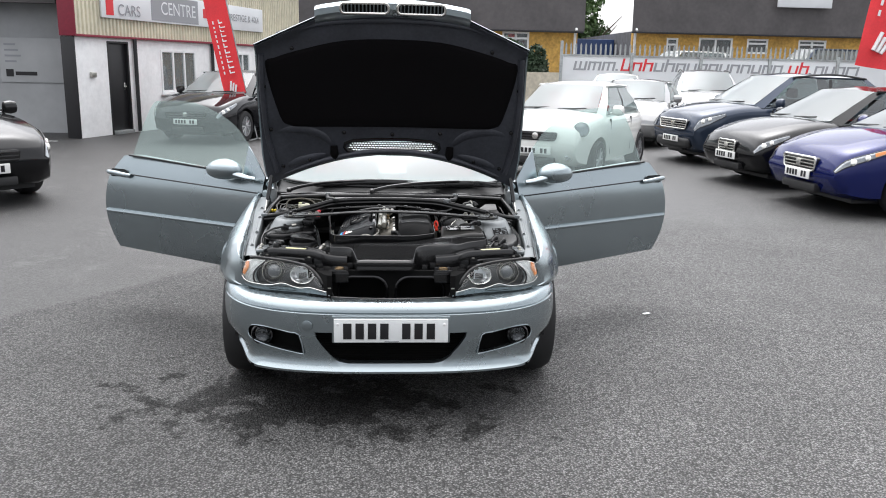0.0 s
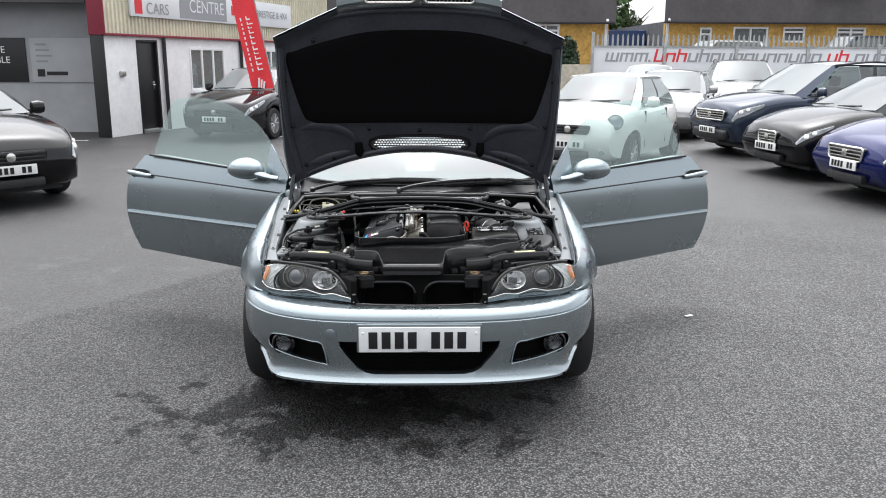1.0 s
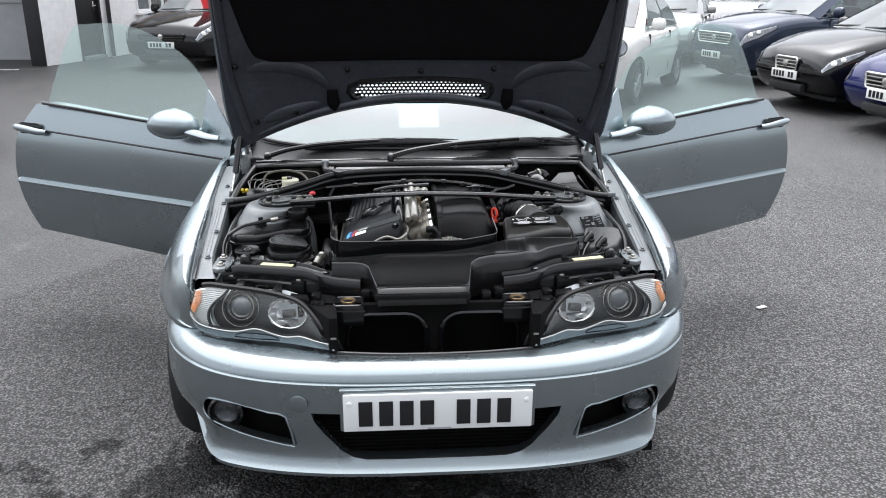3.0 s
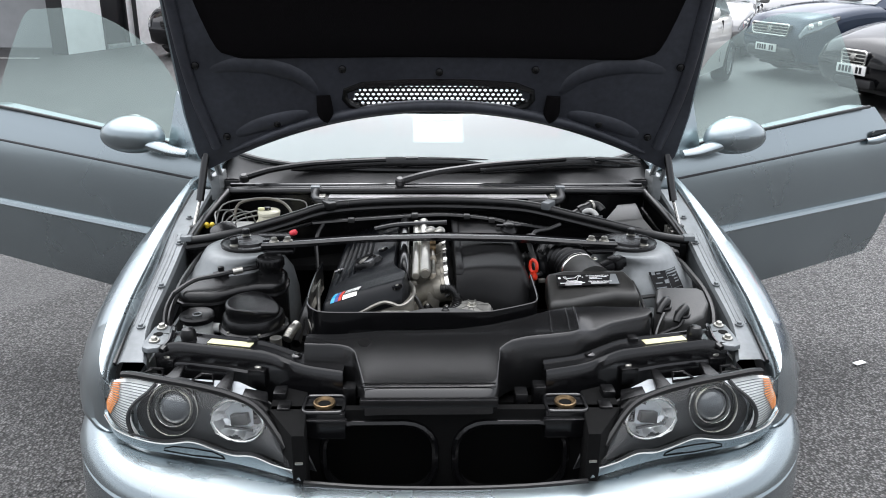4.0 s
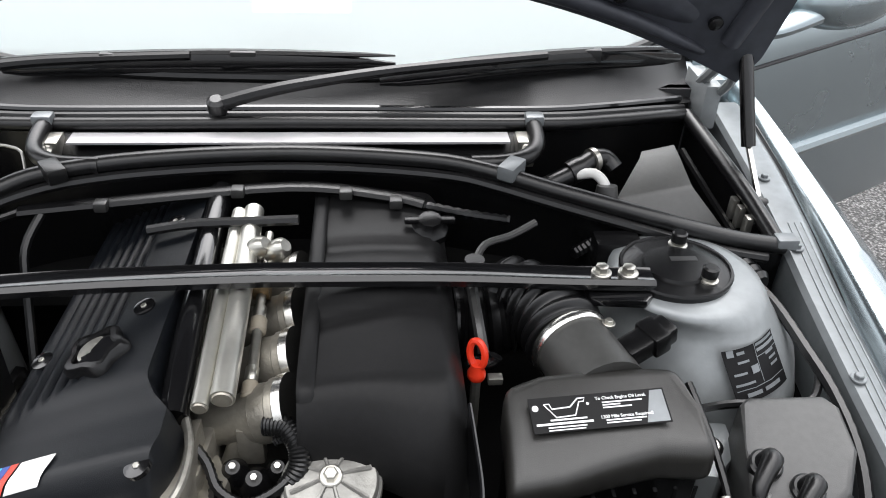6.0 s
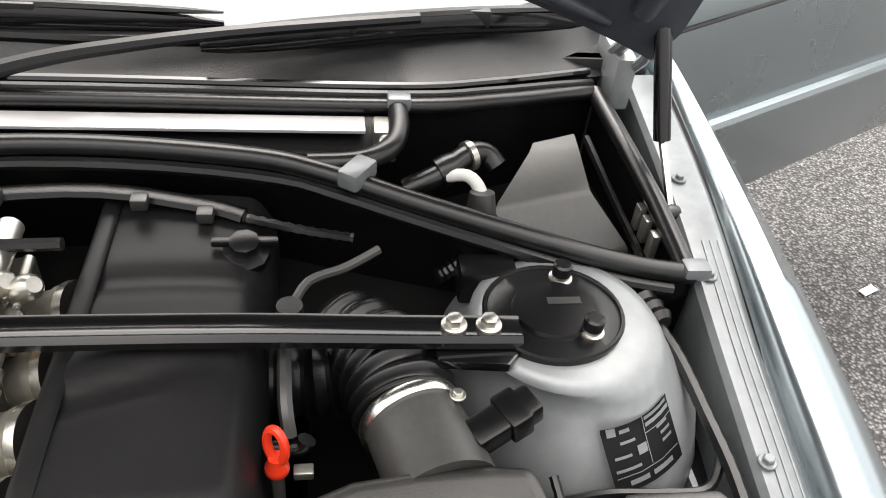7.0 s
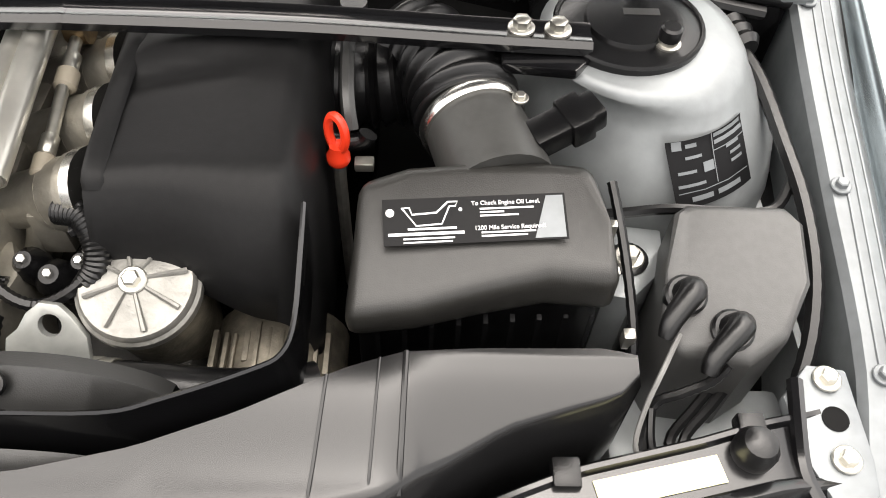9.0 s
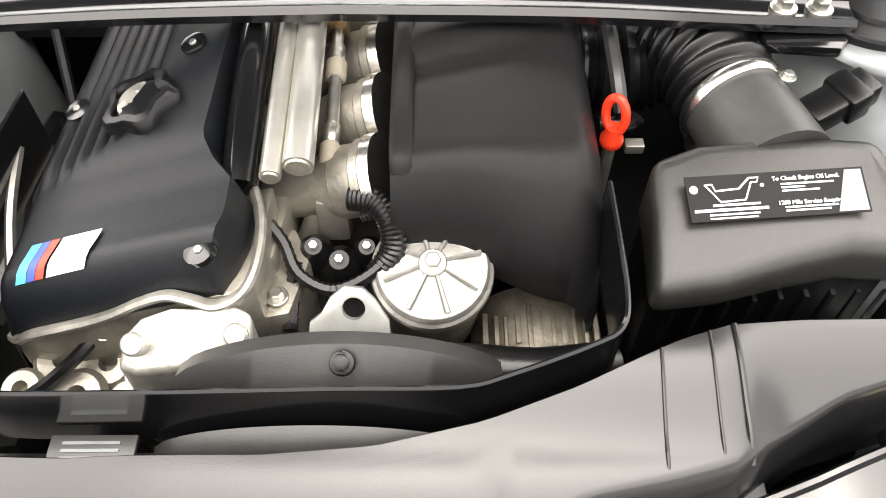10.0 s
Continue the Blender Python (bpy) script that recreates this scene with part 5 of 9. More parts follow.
SIDE_V = ((0.0, 0.700), (0.07, 0.728), (0.20, 0.738), (0.50, 0.735), (0.86, 0.722), (0.90, 0.69), (1.2, 0.69))


def bonnet_at(x, v, lift=0.0):
    """A point of the bonnet: x across, v up from the rear edge, lift towards its underside."""
    return Vector((x, 0, 0)) + HINGE + UP * v + FACE * (lift + 0.05 * (x / 0.73) ** 2 * (0.4 + 0.6 * v))


def bonnet_rear(x):
    return 0.192 * (1 - (x / 0.705) ** 2)


def bonnet_front(x):
    a = abs(x)
    if a > 0.39:
        return 1.005 - (a - 0.39) / 0.33 * 0.145
    return 1.005 + 0.035 * (1 - (a / 0.39) ** 2)


def in_vent(x, v):
    return 0.200 + 0.03 * (abs(x) / 0.25) ** 2 < v < 0.298 and abs(x) < 0.260 - 0.045 * max(0, (v - 0.23) / 0.07)


def bonnet_slab(l0, l1, edge=0.0, curl=0.0, nu=96, nv=84):
    """Two skins of the bonnet with closed edges, open where the vent sits."""
    b = bmesh.new()
    top_v, low_v, at_uv = [], [], []
    for j in range(nv + 1):
        q = j / nv
        row_a, row_b, row_c = [], [], []
        for i in range(nu + 1):
            u = 2 * i / nu - 1
            v = 0.5
            x = 0
            for _ in range(5):
                x = u * (at_x(SIDE_V, v) - edge)
                v = bonnet_rear(x) + edge + (bonnet_front(x) - bonnet_rear(x) - 2 * edge) * q
            c = curl * max(0, (q - 0.9) / 0.1) ** 2
            row_a.append(b.verts.new(bonnet_at(x, v, l0 + c)))
            row_b.append(b.verts.new(bonnet_at(x, v, l1 + c)))
            row_c.append((x, v))
        top_v.append(row_a)
        low_v.append(row_b)
        at_uv.append(row_c)

    def gone(i, j):
        if not (0 <= i < nu and 0 <= j < nv):
            return True
        return in_vent(0.5 * (at_uv[j][i][0] + at_uv[j + 1][i + 1][0]), 0.5 * (at_uv[j][i][1] + at_uv[j + 1][i + 1][1]))
    for j in range(nv):
        for i in range(nu):
            if gone(i, j):
                continue
            for s in (top_v, low_v):
                b.faces.new((s[j][i], s[j][i + 1], s[j + 1][i + 1], s[j + 1][i]))
            for di, dj, p, q_ in ((-1, 0, (j, i), (j + 1, i)), (1, 0, (j, i + 1), (j + 1, i + 1)), (0, -1, (j, i), (j, i + 1)), (0, 1, (j + 1, i), (j + 1, i + 1))):
                if gone(i + di, j + dj):
                    b.faces.new((top_v[p[0]][p[1]], top_v[q_[0]][q_[1]], low_v[q_[0]][q_[1]], low_v[p[0]][p[1]]))
    bmesh.ops.delete(b, geom=[v for v in b.verts if not v.link_faces], context="VERTS")
    bmesh.ops.recalc_face_normals(b, faces=b.faces)
    return b


VENT = [(-0.250, 0.231), (-0.215, 0.290), (0.215, 0.290), (0.250, 0.231), (0.125, 0.215), (-0.125, 0.215)]


bonnet = part("bonnet", bonnet_slab(-0.035, -0.022, 0.0, 0.045), PAINT, coupe, "raised bonnet with silver grey outer skin", sharp=30)
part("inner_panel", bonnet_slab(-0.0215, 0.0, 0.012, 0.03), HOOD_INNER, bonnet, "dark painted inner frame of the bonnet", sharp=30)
pad_out = []
for x, v in ((-0.655, 0.73), (-0.60, 0.45), (-0.55, 0.395), (-0.45, 0.385), (0, 0.385), (0.45, 0.385), (0.55, 0.395), (0.60, 0.45), (0.655, 0.73), (0.60, 0.775), (0.45, 0.82), (0.25, 0.862), (0, 0.872), (-0.25, 0.862), (-0.45, 0.82), (-0.60, 0.775)):
    pad_out.append(Vector((x, v, 0)))
pad_line = curve_pts(pad_out, 4, True)
mid = Vector((0, 0.62, 0))
rows = []
for k, lift in ((1.03, 0.0), (1.0, 0.012), (0.97, 0.016), (0.7, 0.012), (0.35, 0.010), (0.05, 0.010)):
    rows.append([bonnet_at(mid.x + (p.x - mid.x) * k, mid.y + (p.y - mid.y) * k, lift) for p in pad_line])
part("insulation_pad", grid(rows, wrap_u=True, caps=True), LINER, bonnet, "matt black insulation pad")
# stamped ribs of the inner frame
ribs = bmesh.new()
def swell(k):
    return 0.005 + 0.012 * math.sin(math.pi * min(1, max(0, k))) ** 0.6


tube([bonnet_at(x, bonnet_rear(x) + 0.036, 0.002) for x in (-0.62, -0.5, -0.36, -0.18, 0, 0.18, 0.36, 0.5, 0.62)], swell, 16, 4, bm=ribs)
for s in (-1, 1):
    tube([bonnet_at(s * x, v, 0.002) for x, v in ((0.655, 0.10), (0.69, 0.30), (0.70, 0.55), (0.69, 0.80))], 0.016, 14, 4, bm=ribs)
    tube([bonnet_at(s * x, v, -0.030) for x, v in ((0.645, 0.345), (0.56, 0.362), (0.46, 0.350), (0.385, 0.315), (0.345, 0.262))], lambda k: 0.022 + swell(k), 28, 5, bm=ribs)
    tube([bonnet_at(s * x, v, -0.030) for x, v in ((0.60, 0.135), (0.53, 0.165), (0.44, 0.190), (0.37, 0.205))], lambda k: 0.022 + swell(k), 28, 5, bm=ribs)
    tube([bonnet_at(s * x, v, 0.0) for x, v in ((0.60, 0.90), (0.40, 0.955), (0.2, 0.975), (0.0, 0.98))], 0.016, 14, 4, bm=ribs)
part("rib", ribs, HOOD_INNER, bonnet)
for s in (-1, 1):
    # Black lump drawn for the shaded notch in the inner frame.
    part("dark_notch", tube([bonnet_at(s * 0.325, 0.185, -0.004), bonnet_at(s * 0.328, 0.215, 0.004), bonnet_at(s * 0.33, 0.262, -0.002)], lambda k: 0.024 - 0.004 * abs(2 * k - 1), 14, 3), LINER, bonnet)
    for x, v in ((0.67, 0.365), (0.27, 0.345), (0.53, 0.83), (0.69, 0.62), (0.62, 0.135), (0.47, 0.175)):
        part("clip", lathe([(0.011, 0), (0.011, 0.006), (0.005, 0.010)], bonnet_at(s * x, v, 0.002), FACE, 12), PLASTIC, bonnet)
part("clip", lathe([(0.011, 0), (0.011, 0.006), (0.005, 0.010)], bonnet_at(0, 0.335, 0.002), FACE, 12), PLASTIC, bonnet)
# honeycomb vent: hexagon cells with round holes
vs, fs = [], []
cell = 0.0157
for r in range(6):
    nn = 40 - (r % 2)
    for q in range(nn):
        cx, cv = (q - (nn - 1) / 2) * cell, 0.216 + r * cell * 0.866
        lim = 0.292 - 0.042 * r / 5
        if abs(cx) > lim - 0.004:
            continue
        k0 = len(vs)
        for j in range(6):
            a = radians(60 * j + 30)
            for rad, lf in ((cell * 0.578, -0.010), (cell * 0.39, -0.010), (cell * 0.39, -0.016)):
                vs.append(bonnet_at(cx + rad * math.cos(a), cv + rad * math.sin(a), lf))
        for j in range(6):
            a, b = k0 + 3 * j, k0 + 3 * ((j + 1) % 6)
            fs += [(a, b, b + 1, a + 1), (a + 1, b + 1, b + 2, a + 2)]
me_bm = bmesh.new()
vv = [me_bm.verts.new(v) for v in vs]
for f in fs:
    me_bm.faces.new([vv[i] for i in f])
part("vent_mesh", me_bm, PLASTIC, bonnet, "black honeycomb vent grille")
part("vent_rim", tube([bonnet_at(x * 1.02, 0.253 + (v - 0.253) * 1.1, -0.004) for x, v in VENT], 0.011, 8, 3, closed=True), PLASTIC, bonnet)
# leading edge with the two grilles
lead = []
for i in range(41):
    x = -0.40 + 0.80 * i / 40
    f = bonnet_front(x)
    lead.append([bonnet_at(x, f + d, l) for d, l in ((-0.045, 0.008), (-0.018, 0.034), (0.012, 0.05), (0.042, 0.042), (0.052, 0.010), (0.036, -0.03))])
g = grid(lead)
bmesh.ops.solidify(g, geom=g.faces[:], thickness=0.006)
part("leading_edge", g, PAINT, bonnet, "bright leading edge of the bonnet")
for s in (-1, 1):
    outline = rounded(0.245, 0.052, 0.022, 5)
    fr_pts = [bonnet_at(s * 0.145 + x, bonnet_front(0.145) + 0.022 + z, 0.056) for x, z in outline]
    kid = part("grille", tube(fr_pts, 0.007, 8, 1, closed=True), CHROME, bonnet, "chrome framed slatted grille")
    bk = bmesh.new()
    bk.faces.new([bk.verts.new(bonnet_at(s * 0.145 + x, bonnet_front(0.145) + 0.022 + z, 0.053)) for x, z in outline])
    part("backing", bk, RECESS_SHADE, kid)
    for i in range(12):
        x = s * 0.145 + (i - 5.5) * 0.019
        part("slat", tube([bonnet_at(x, bonnet_front(0.145) + 0.002, 0.058), bonnet_at(x, bonnet_front(0.145) + 0.044, 0.058)], 0.0035, 6, 1), PAINT, kid)
# struts and hinges
for s in (-1, 1):
    a, b, c = Vector((s * 0.690, 1.140, 1.050)), Vector((s * 0.712, 1.080, 0.889)), Vector((s * 0.716, 1.005, 0.826))
    st = part("gas_strut", tube([a, b], 0.0115, 12, 1), GLOSS_BLACK, coupe, "black gas strut holding the bonnet")
    part("rod", tube([b, c], 0.005, 8, 1), CHROME, st)
    part("ball_end", lathe([(0.012, -0.012), (0.016, 0), (0.012, 0.012)], a, (1, 0, 0), 14), RUBBER, st)
    part("ball_end", lathe([(0.010, -0.010), (0.013, 0), (0.010, 0.010)], c, (1, 0, 0), 14), RUBBER, st)
    hg = tube([(s * 0.70, 1.30, 0.90), (s * 0.69, 1.24, 0.94), (s * 0.685, 1.175, 1.0), (s * 0.68, 1.14, 1.06)], 0.010, 8, 3)
    tube([(s * 0.715, 1.26, 0.89), (s * 0.71, 1.19, 0.95), (s * 0.70, 1.165, 0.99)], 0.008, 8, 3, bm=hg)
    joined(hg, box((s * 0.70 - 0.015, 1.22, 0.85), (s * 0.70 + 0.015, 1.32, 0.93), 0.005))
    part("hinge", hg, PAINT_DULL, coupe)

# windscreen, cowl and cabin
SB, ST_ = ((0.0, 1.19, 0.955), (0.25, 1.205, 0.955), (0.45, 1.25, 0.958), (0.60, 1.325, 0.965), (0.70, 1.43, 0.975)), ((0.0, 1.90, 1.335), (0.25, 1.905, 1.333), (0.42, 1.925, 1.325), (0.52, 1.95, 1.315), (0.575, 1.985, 1.30))
bl = curve_pts(SB, 5)
tl = curve_pts(ST_, 5)
rows = []
for k in range(9):
    q = k / 8
    half = [a.lerp(b, q) + Vector((0, -0.02, 0.035)) * math.sin(math.pi * q) for a, b in zip(bl, tl)]
    rows.append([Vector((-p.x, p.y, p.z)) for p in half[:0:-1]] + half)
part("windscreen", grid(rows), SCREEN, coupe, "windscreen with a pale veil painted for the reflected sky")
part("windscreen_seal", tube(rows[0][::2], 0.009, 8, 2), RUBBER, coupe)
sheet = bmesh.new()
sheet.faces.new([sheet.verts.new(p) for p in ((-0.078, 1.315, 1.018), (0.085, 1.315, 1.018), (0.085, 1.53, 1.138), (-0.078, 1.53, 1.138))])
card = part("price_sheet", sheet, PAPER, coupe, "white printed sheet behind the windscreen")
for i in range(3):
    b = box((-0.06, 1.40 + 0.035 * i - 0.004, 1.0 + 0.0), (0.06, 1.40 + 0.035 * i + 0.004, 1.001))
    b.transform(Matrix.Translation((0, 0.01, 0.0725 + 0.0195 * i)))
    part("print", b, SIGN_GREY, card)
roof_rows = []
for k in range(12):
    q = k / 11
    y = 1.90 + 1.35 * q
    z = 1.335 + 0.035 * math.sin(math.pi * min(1, q * 1.3 + 0.1)) - 0.06 * q * q
    w = 0.575 + 0.02 * math.sin(math.pi * q)
    roof_rows.append([(w * u, y + 0.085 * u * u * (1 - q), z - 0.035 * u * u) for u in (-1, -0.8, -0.5, -0.2, 0, 0.2, 0.5, 0.8, 1)])
g = grid(roof_rows)
bmesh.ops.solidify(g, geom=g.faces[:], thickness=0.03)
part("roof", g, PAINT, coupe)
both("pillar", lambda: tube([(0.735, 1.36, 0.93), (0.705, 1.45, 0.985), (0.645, 1.73, 1.18), (0.585, 1.985, 1.305), (0.59, 2.3, 1.335), (0.60, 2.8, 1.315), (0.66, 3.25, 1.15), (0.74, 3.55, 0.98)], lambda k: 0.032 + 0.03 * max(0, k - 0.6), 10, 4, flat=0.8), PAINT, coupe)
part("rear_window", grid([[(x * 0.58, 3.25 + 0.05 * (1 - x * x), 1.30) for x in (-1, -0.5, 0, 0.5, 1)], [(x * 0.68, 3.72 + 0.06 * (1 - x * x), 1.02) for x in (-1, -0.5, 0, 0.5, 1)]]), CAR_GLASS, coupe)


def tail():
    rows_ = []
    for i in range(22):
        y = 2.68 + 1.81 * i / 21
        end = 1 if y < 4.2 else 1 - 0.16 * ((y - 4.2) / 0.29) ** 2
        w = 0.885 * end - 0.03 * (1 - smooth01((y - 2.68) / 0.6))
        t = 0.99 - 0.02 * smooth01((y - 3.6) / 0.8)
        arch = 0.36
        zb = 0.31 + math.sqrt(arch * arch - (y - AXLE_R) ** 2) if abs(y - AXLE_R) < arch else 0.22
        prof = [(0.60, zb), (w - 0.005, zb), (w + 0.004, max(0.5, zb + 0.02)), (w - 0.005, max(0.72, zb + 0.03)), (w - 0.04, 0.88), (w - 0.11, t - 0.03), (w - 0.2, t), (0.60, t + 0.005)]
        rows_.append([(x, y, z) for x, z in prof])
    return grid(rows_, wrap_u=True, caps=True)


both("rear_quarter", tail, PAINT, coupe)
part("boot_lid", box((-0.60, 3.70, 0.85), (0.60, 4.42, 0.99), 0.05, 3), PAINT, coupe)
part("rear_panel", box((-0.86, 4.36, 0.25), (0.86, 4.47, 0.86), 0.05, 3), PAINT, coupe)
both("tail_light", lambda: box((0.55, 4.44, 0.68), (0.84, 4.485, 0.84), 0.02), SIGN_RED, coupe)
both("sill", lambda: box((0.70, 1.36, 0.20), (0.81, 2.75, 0.36), 0.03), PAINT, coupe)
part("floor", box((-0.72, 1.30, 0.22), (0.72, 3.4, 0.30)), CABIN, coupe)
both("front_pillar_panel", lambda: box((0.70, 1.33, 0.34), (0.785, 1.43, 0.90), 0.02), PAINT, coupe)
part("bulkhead", box((-0.72, 1.28, 0.30), (0.72, 1.34, 0.90)), CABIN, coupe)
dash_rows = []
for i in range(13):
    x = -0.69 + 1.38 * i / 12
    b = 0.012 * math.exp(-((x + 0.36) / 0.2) ** 2)
    dash_rows.append([(x, y, z + b) for y, z in ((1.30 + 0.25 * (x / 0.69) ** 2 * 0.5, 0.925), (1.48, 0.955), (1.62, 0.965), (1.74, 0.95), (1.80, 0.88), (1.78, 0.70), (1.70, 0.52))])
g = grid(dash_rows)
bmesh.ops.solidify(g, geom=g.faces[:], thickness=0.02)
part("dashboard", g, DASH, coupe)
sw = tube([(-0.36 + 0.185 * math.cos(a), 1.93 + 0.06 * math.sin(a), 0.90 + 0.172 * math.sin(a)) for a in (2 * math.pi * k / 16 for k in range(16))], 0.015, 8, 2, closed=True)
for a in (0.1, 3.04, 4.71):
    tube([(-0.36, 1.92, 0.90), (-0.36 + 0.18 * math.cos(a), 1.93 + 0.06 * math.sin(a), 0.90 + 0.17 * math.sin(a))], 0.016, 6, 1, bm=sw)
joined(sw, lathe([(0.06, -0.02), (0.065, 0.0), (0.05, 0.02)], (-0.36, 1.93, 0.90), (0, 0.94, 0.34), 20))
part("steering_wheel", sw, DASH, coupe)
for s in (-1, 1):
    st = box((s * 0.36 - 0.25, 2.05, 0.40), (s * 0.36 + 0.25, 2.55, 0.54), 0.06, 3)
    joined(st, box((-0.25, -0.07, 0), (0.25, 0.07, 0.58), 0.06, 3, m=pose(s * 0.36, 2.50, 0.46, -14)))
    joined(st, box((-0.13, -0.05, 0.60), (0.13, 0.05, 0.76), 0.045, 3, m=pose(s * 0.36, 2.50, 0.46, -14)))
    part("seat", st, LEATHER, coupe, "red leather front seat")
part("rear_seat", box((-0.6, 3.0, 0.4), (0.6, 3.25, 1.0), 0.08, 3), LEATHER, coupe)
mr = box((-0.11, 1.83, 1.215), (0.11, 1.865, 1.28), 0.018, 3)
tube([(0, 1.85, 1.27), (0, 1.87, 1.325)], 0.01, 6, 1, bm=mr)
part("rear_view_mirror", mr, DASH, coupe)

# doors swung open about their front edges
D_HINGE = Vector((0.777, 1.441, 0))
D_ALONG = Vector((0.887, 0.462, 0)).normalized()
D_OUT = Vector((0.462, -0.887, 0)).normalized()
BELT = ((0.0, 0.955), (1.08, 1.030), (1.18, 1.022), (1.245, 0.985), (1.30, 0.93))
SWELL = ((0.33, -0.020), (0.40, 0.006), (0.48, 0.024), (0.56, 0.036), (0.64, 0.044), (0.72, 0.048), (0.80, 0.047), (0.86, 0.041), (0.91, 0.029), (0.95, 0.012), (1.0, -0.010), (1.05, -0.034))
GLASS_TOP = ((0.0, 0.965), (0.14, 1.115), (0.29, 1.243), (0.45, 1.322), (0.636, 1.378), (0.80, 1.395), (0.94, 1.388), (1.02, 1.372), (1.06, 1.25), (1.10, 1.03))


def door_pt(u, z, out=0.0):
    return D_HINGE + D_ALONG * u + D_OUT * (out + at_x(SWELL, z)) + Vector((0, 0, z))


def door_panel():
    rows_ = []
    for i in range(31):
        q = i / 30
        row = []
        for j in range(15):
            r = j / 14
            end = 1.175 + 0.115 * math.sin(math.pi * min(1, 0.12 + r * 0.80)) ** 0.8 - 0.05 * max(0, r - 0.85) / 0.15
            u = end * q
            z0 = 0.345 + 0.055 * q
            z1 = at_x(BELT, u)
            row.append(door_pt(u, z0 + (z1 - z0) * r))
        back_ = [p_ - D_OUT * (0.085 - 0.02 * abs(2 * k_ / 14 - 1)) for k_, p_ in enumerate(row)]
        rows_.append(row + back_[::-1])
    return grid(rows_, wrap_u=True, caps=True)


doors = both("door", door_panel, PAINT, coupe, "open silver grey door with rub strip and mirror")


def glass_pt(u, z):
    return D_HINGE + D_ALONG * u + D_OUT * (-0.012 - 0.34 * (z - 0.96) - 0.12 * (z - 0.96) ** 2) + Vector((0, 0, z))


def glass_sheet(u0, u1, n=40, out=0.0):
    line = curve_pts([(u, z, 0) for u, z in GLASS_TOP], 8)
    pts_ = [(p.x, p.y) for p in line if u0 < p.x < u1]
    pts_ = [(u0, at_x([(p.x, p.y) for p in line], u0))] + pts_ + ([(u1, at_x([(p.x, p.y) for p in line], u1))] if u1 < 1.09 else [])
    rows_ = []
    for u, zt in pts_:
        zb_ = min(at_x(BELT, u) - 0.012, zt - 0.004)
        rows_.append([glass_pt(u, zb_ + (zt - zb_) * j / 6) + D_OUT * out for j in range(7)])
    return grid(rows_)


def door_glass():
    return glass_sheet(0.165, 1.2)


def sail():
    g = glass_sheet(0.0, 0.165, out=0.006)
    bmesh.ops.solidify(g, geom=g.faces[:], thickness=0.012)
    return g


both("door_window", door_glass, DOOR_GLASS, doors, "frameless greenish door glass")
both("belt_seal", lambda: tube([D_HINGE + D_ALONG * u + D_OUT * (-0.004) + Vector((0, 0, at_x(BELT, u) + 0.004)) for u in (0.06, 0.3, 0.6, 0.9, 1.10)], 0.007, 8, 2), RUBBER, doors)
both("rub_strip", lambda: joined(tube([door_pt(u, 0.645 + 0.009 * u, 0.004) for u in (0.0, 0.2, 0.5, 0.8, 1.1, 1.27)], 0.017, 8, 3, flat=0.9), lathe([(0.001, 0), (0.002, 0.001)], door_pt(0.1, 0.66), D_OUT, 6)), PAINT, doors, "painted rub strip")
# Thin black tube paints the shadow line along the door's fold.
both("crease_shade", lambda: tube([door_pt(u, 0.868 + 0.038 * u, 0.0005) for u in (0.0, 0.3, 0.7, 1.0, 1.14)], 0.0045, 6, 2), BLACK_PAINT, doors)
both("handle_cup", lambda: prism([(x * 1.0, z) for x, z in rounded(0.15, 0.062, 0.028, 5)], -0.001, 0.003, m=Matrix.Translation(door_pt(1.165, 0.910, 0.002)) @ Matrix(((D_ALONG.x, 0, D_OUT.x, 0), (D_ALONG.y, 0, D_OUT.y, 0), (0, 1, 0, 0), (0, 0, 0, 1)))), PLASTIC, doors)
both("door_handle", lambda: tube([door_pt(1.06, 0.903, 0.008), door_pt(1.09, 0.906, 0.024), door_pt(1.17, 0.914, 0.028), door_pt(1.235, 0.918, 0.024), door_pt(1.255, 0.919, 0.008)], lambda k: 0.012 + 0.005 * math.sin(math.pi * k), 10, 4), PAINT, doors, "painted pull handle")
both("door_trim", lambda: box((0.03, -0.15, 0.38), (1.14, -0.085, 0.94), 0.03, 3, m=Matrix.Translation(D_HINGE) @ Matrix(((D_ALONG.x, -D_OUT.x * -1, 0, 0), (D_ALONG.y, -D_OUT.y * -1, 0, 0), (0, 0, 1, 0), (0, 0, 0, 1)))), DASH, doors)
both("quarter_cover", sail, PAINT, doors, "painted corner plate ahead of the door glass")


def mirror_head():
    m_ = bmesh.new()
    bmesh.ops.create_uvsphere(m_, u_segments=28, v_segments=18, radius=1)
    for v in m_.verts:
        x, y, z = v.co
        if y > 0.35:
            y = 0.35 + (y - 0.35) * 0.15
        v.co = Vector((x * 0.116 * (1 - 0.10 * z), y * 0.080, z * 0.064 - 0.006 * x))
    m_.transform(pose(1.036, 1.492, 1.007, 0, -4, 16))
    tube([(0.835, 1.415, 0.957), (0.88, 1.418, 0.963), (0.93, 1.436, 0.974), (0.975, 1.458, 0.985)], lambda k: 0.024 + 0.012 * k, 12, 4, flat=0.6, bm=m_)
    return m_


both("wing_mirror", mirror_head, PAINT, doors, "rounded body coloured door mirror")
both("mirror_glass", lambda: lathe([(0.062, 0), (0.062, 0.004), (0.05, 0.005)], (1.036, 1.526, 1.007), (-0.2, 1, 0), 24), CHROME, doors)

# ---- engine bay ----
def bay(name, bm, material, label="", parent=None, sharp=38):
    return part(name, bm, material, parent or coupe, label, sharp)


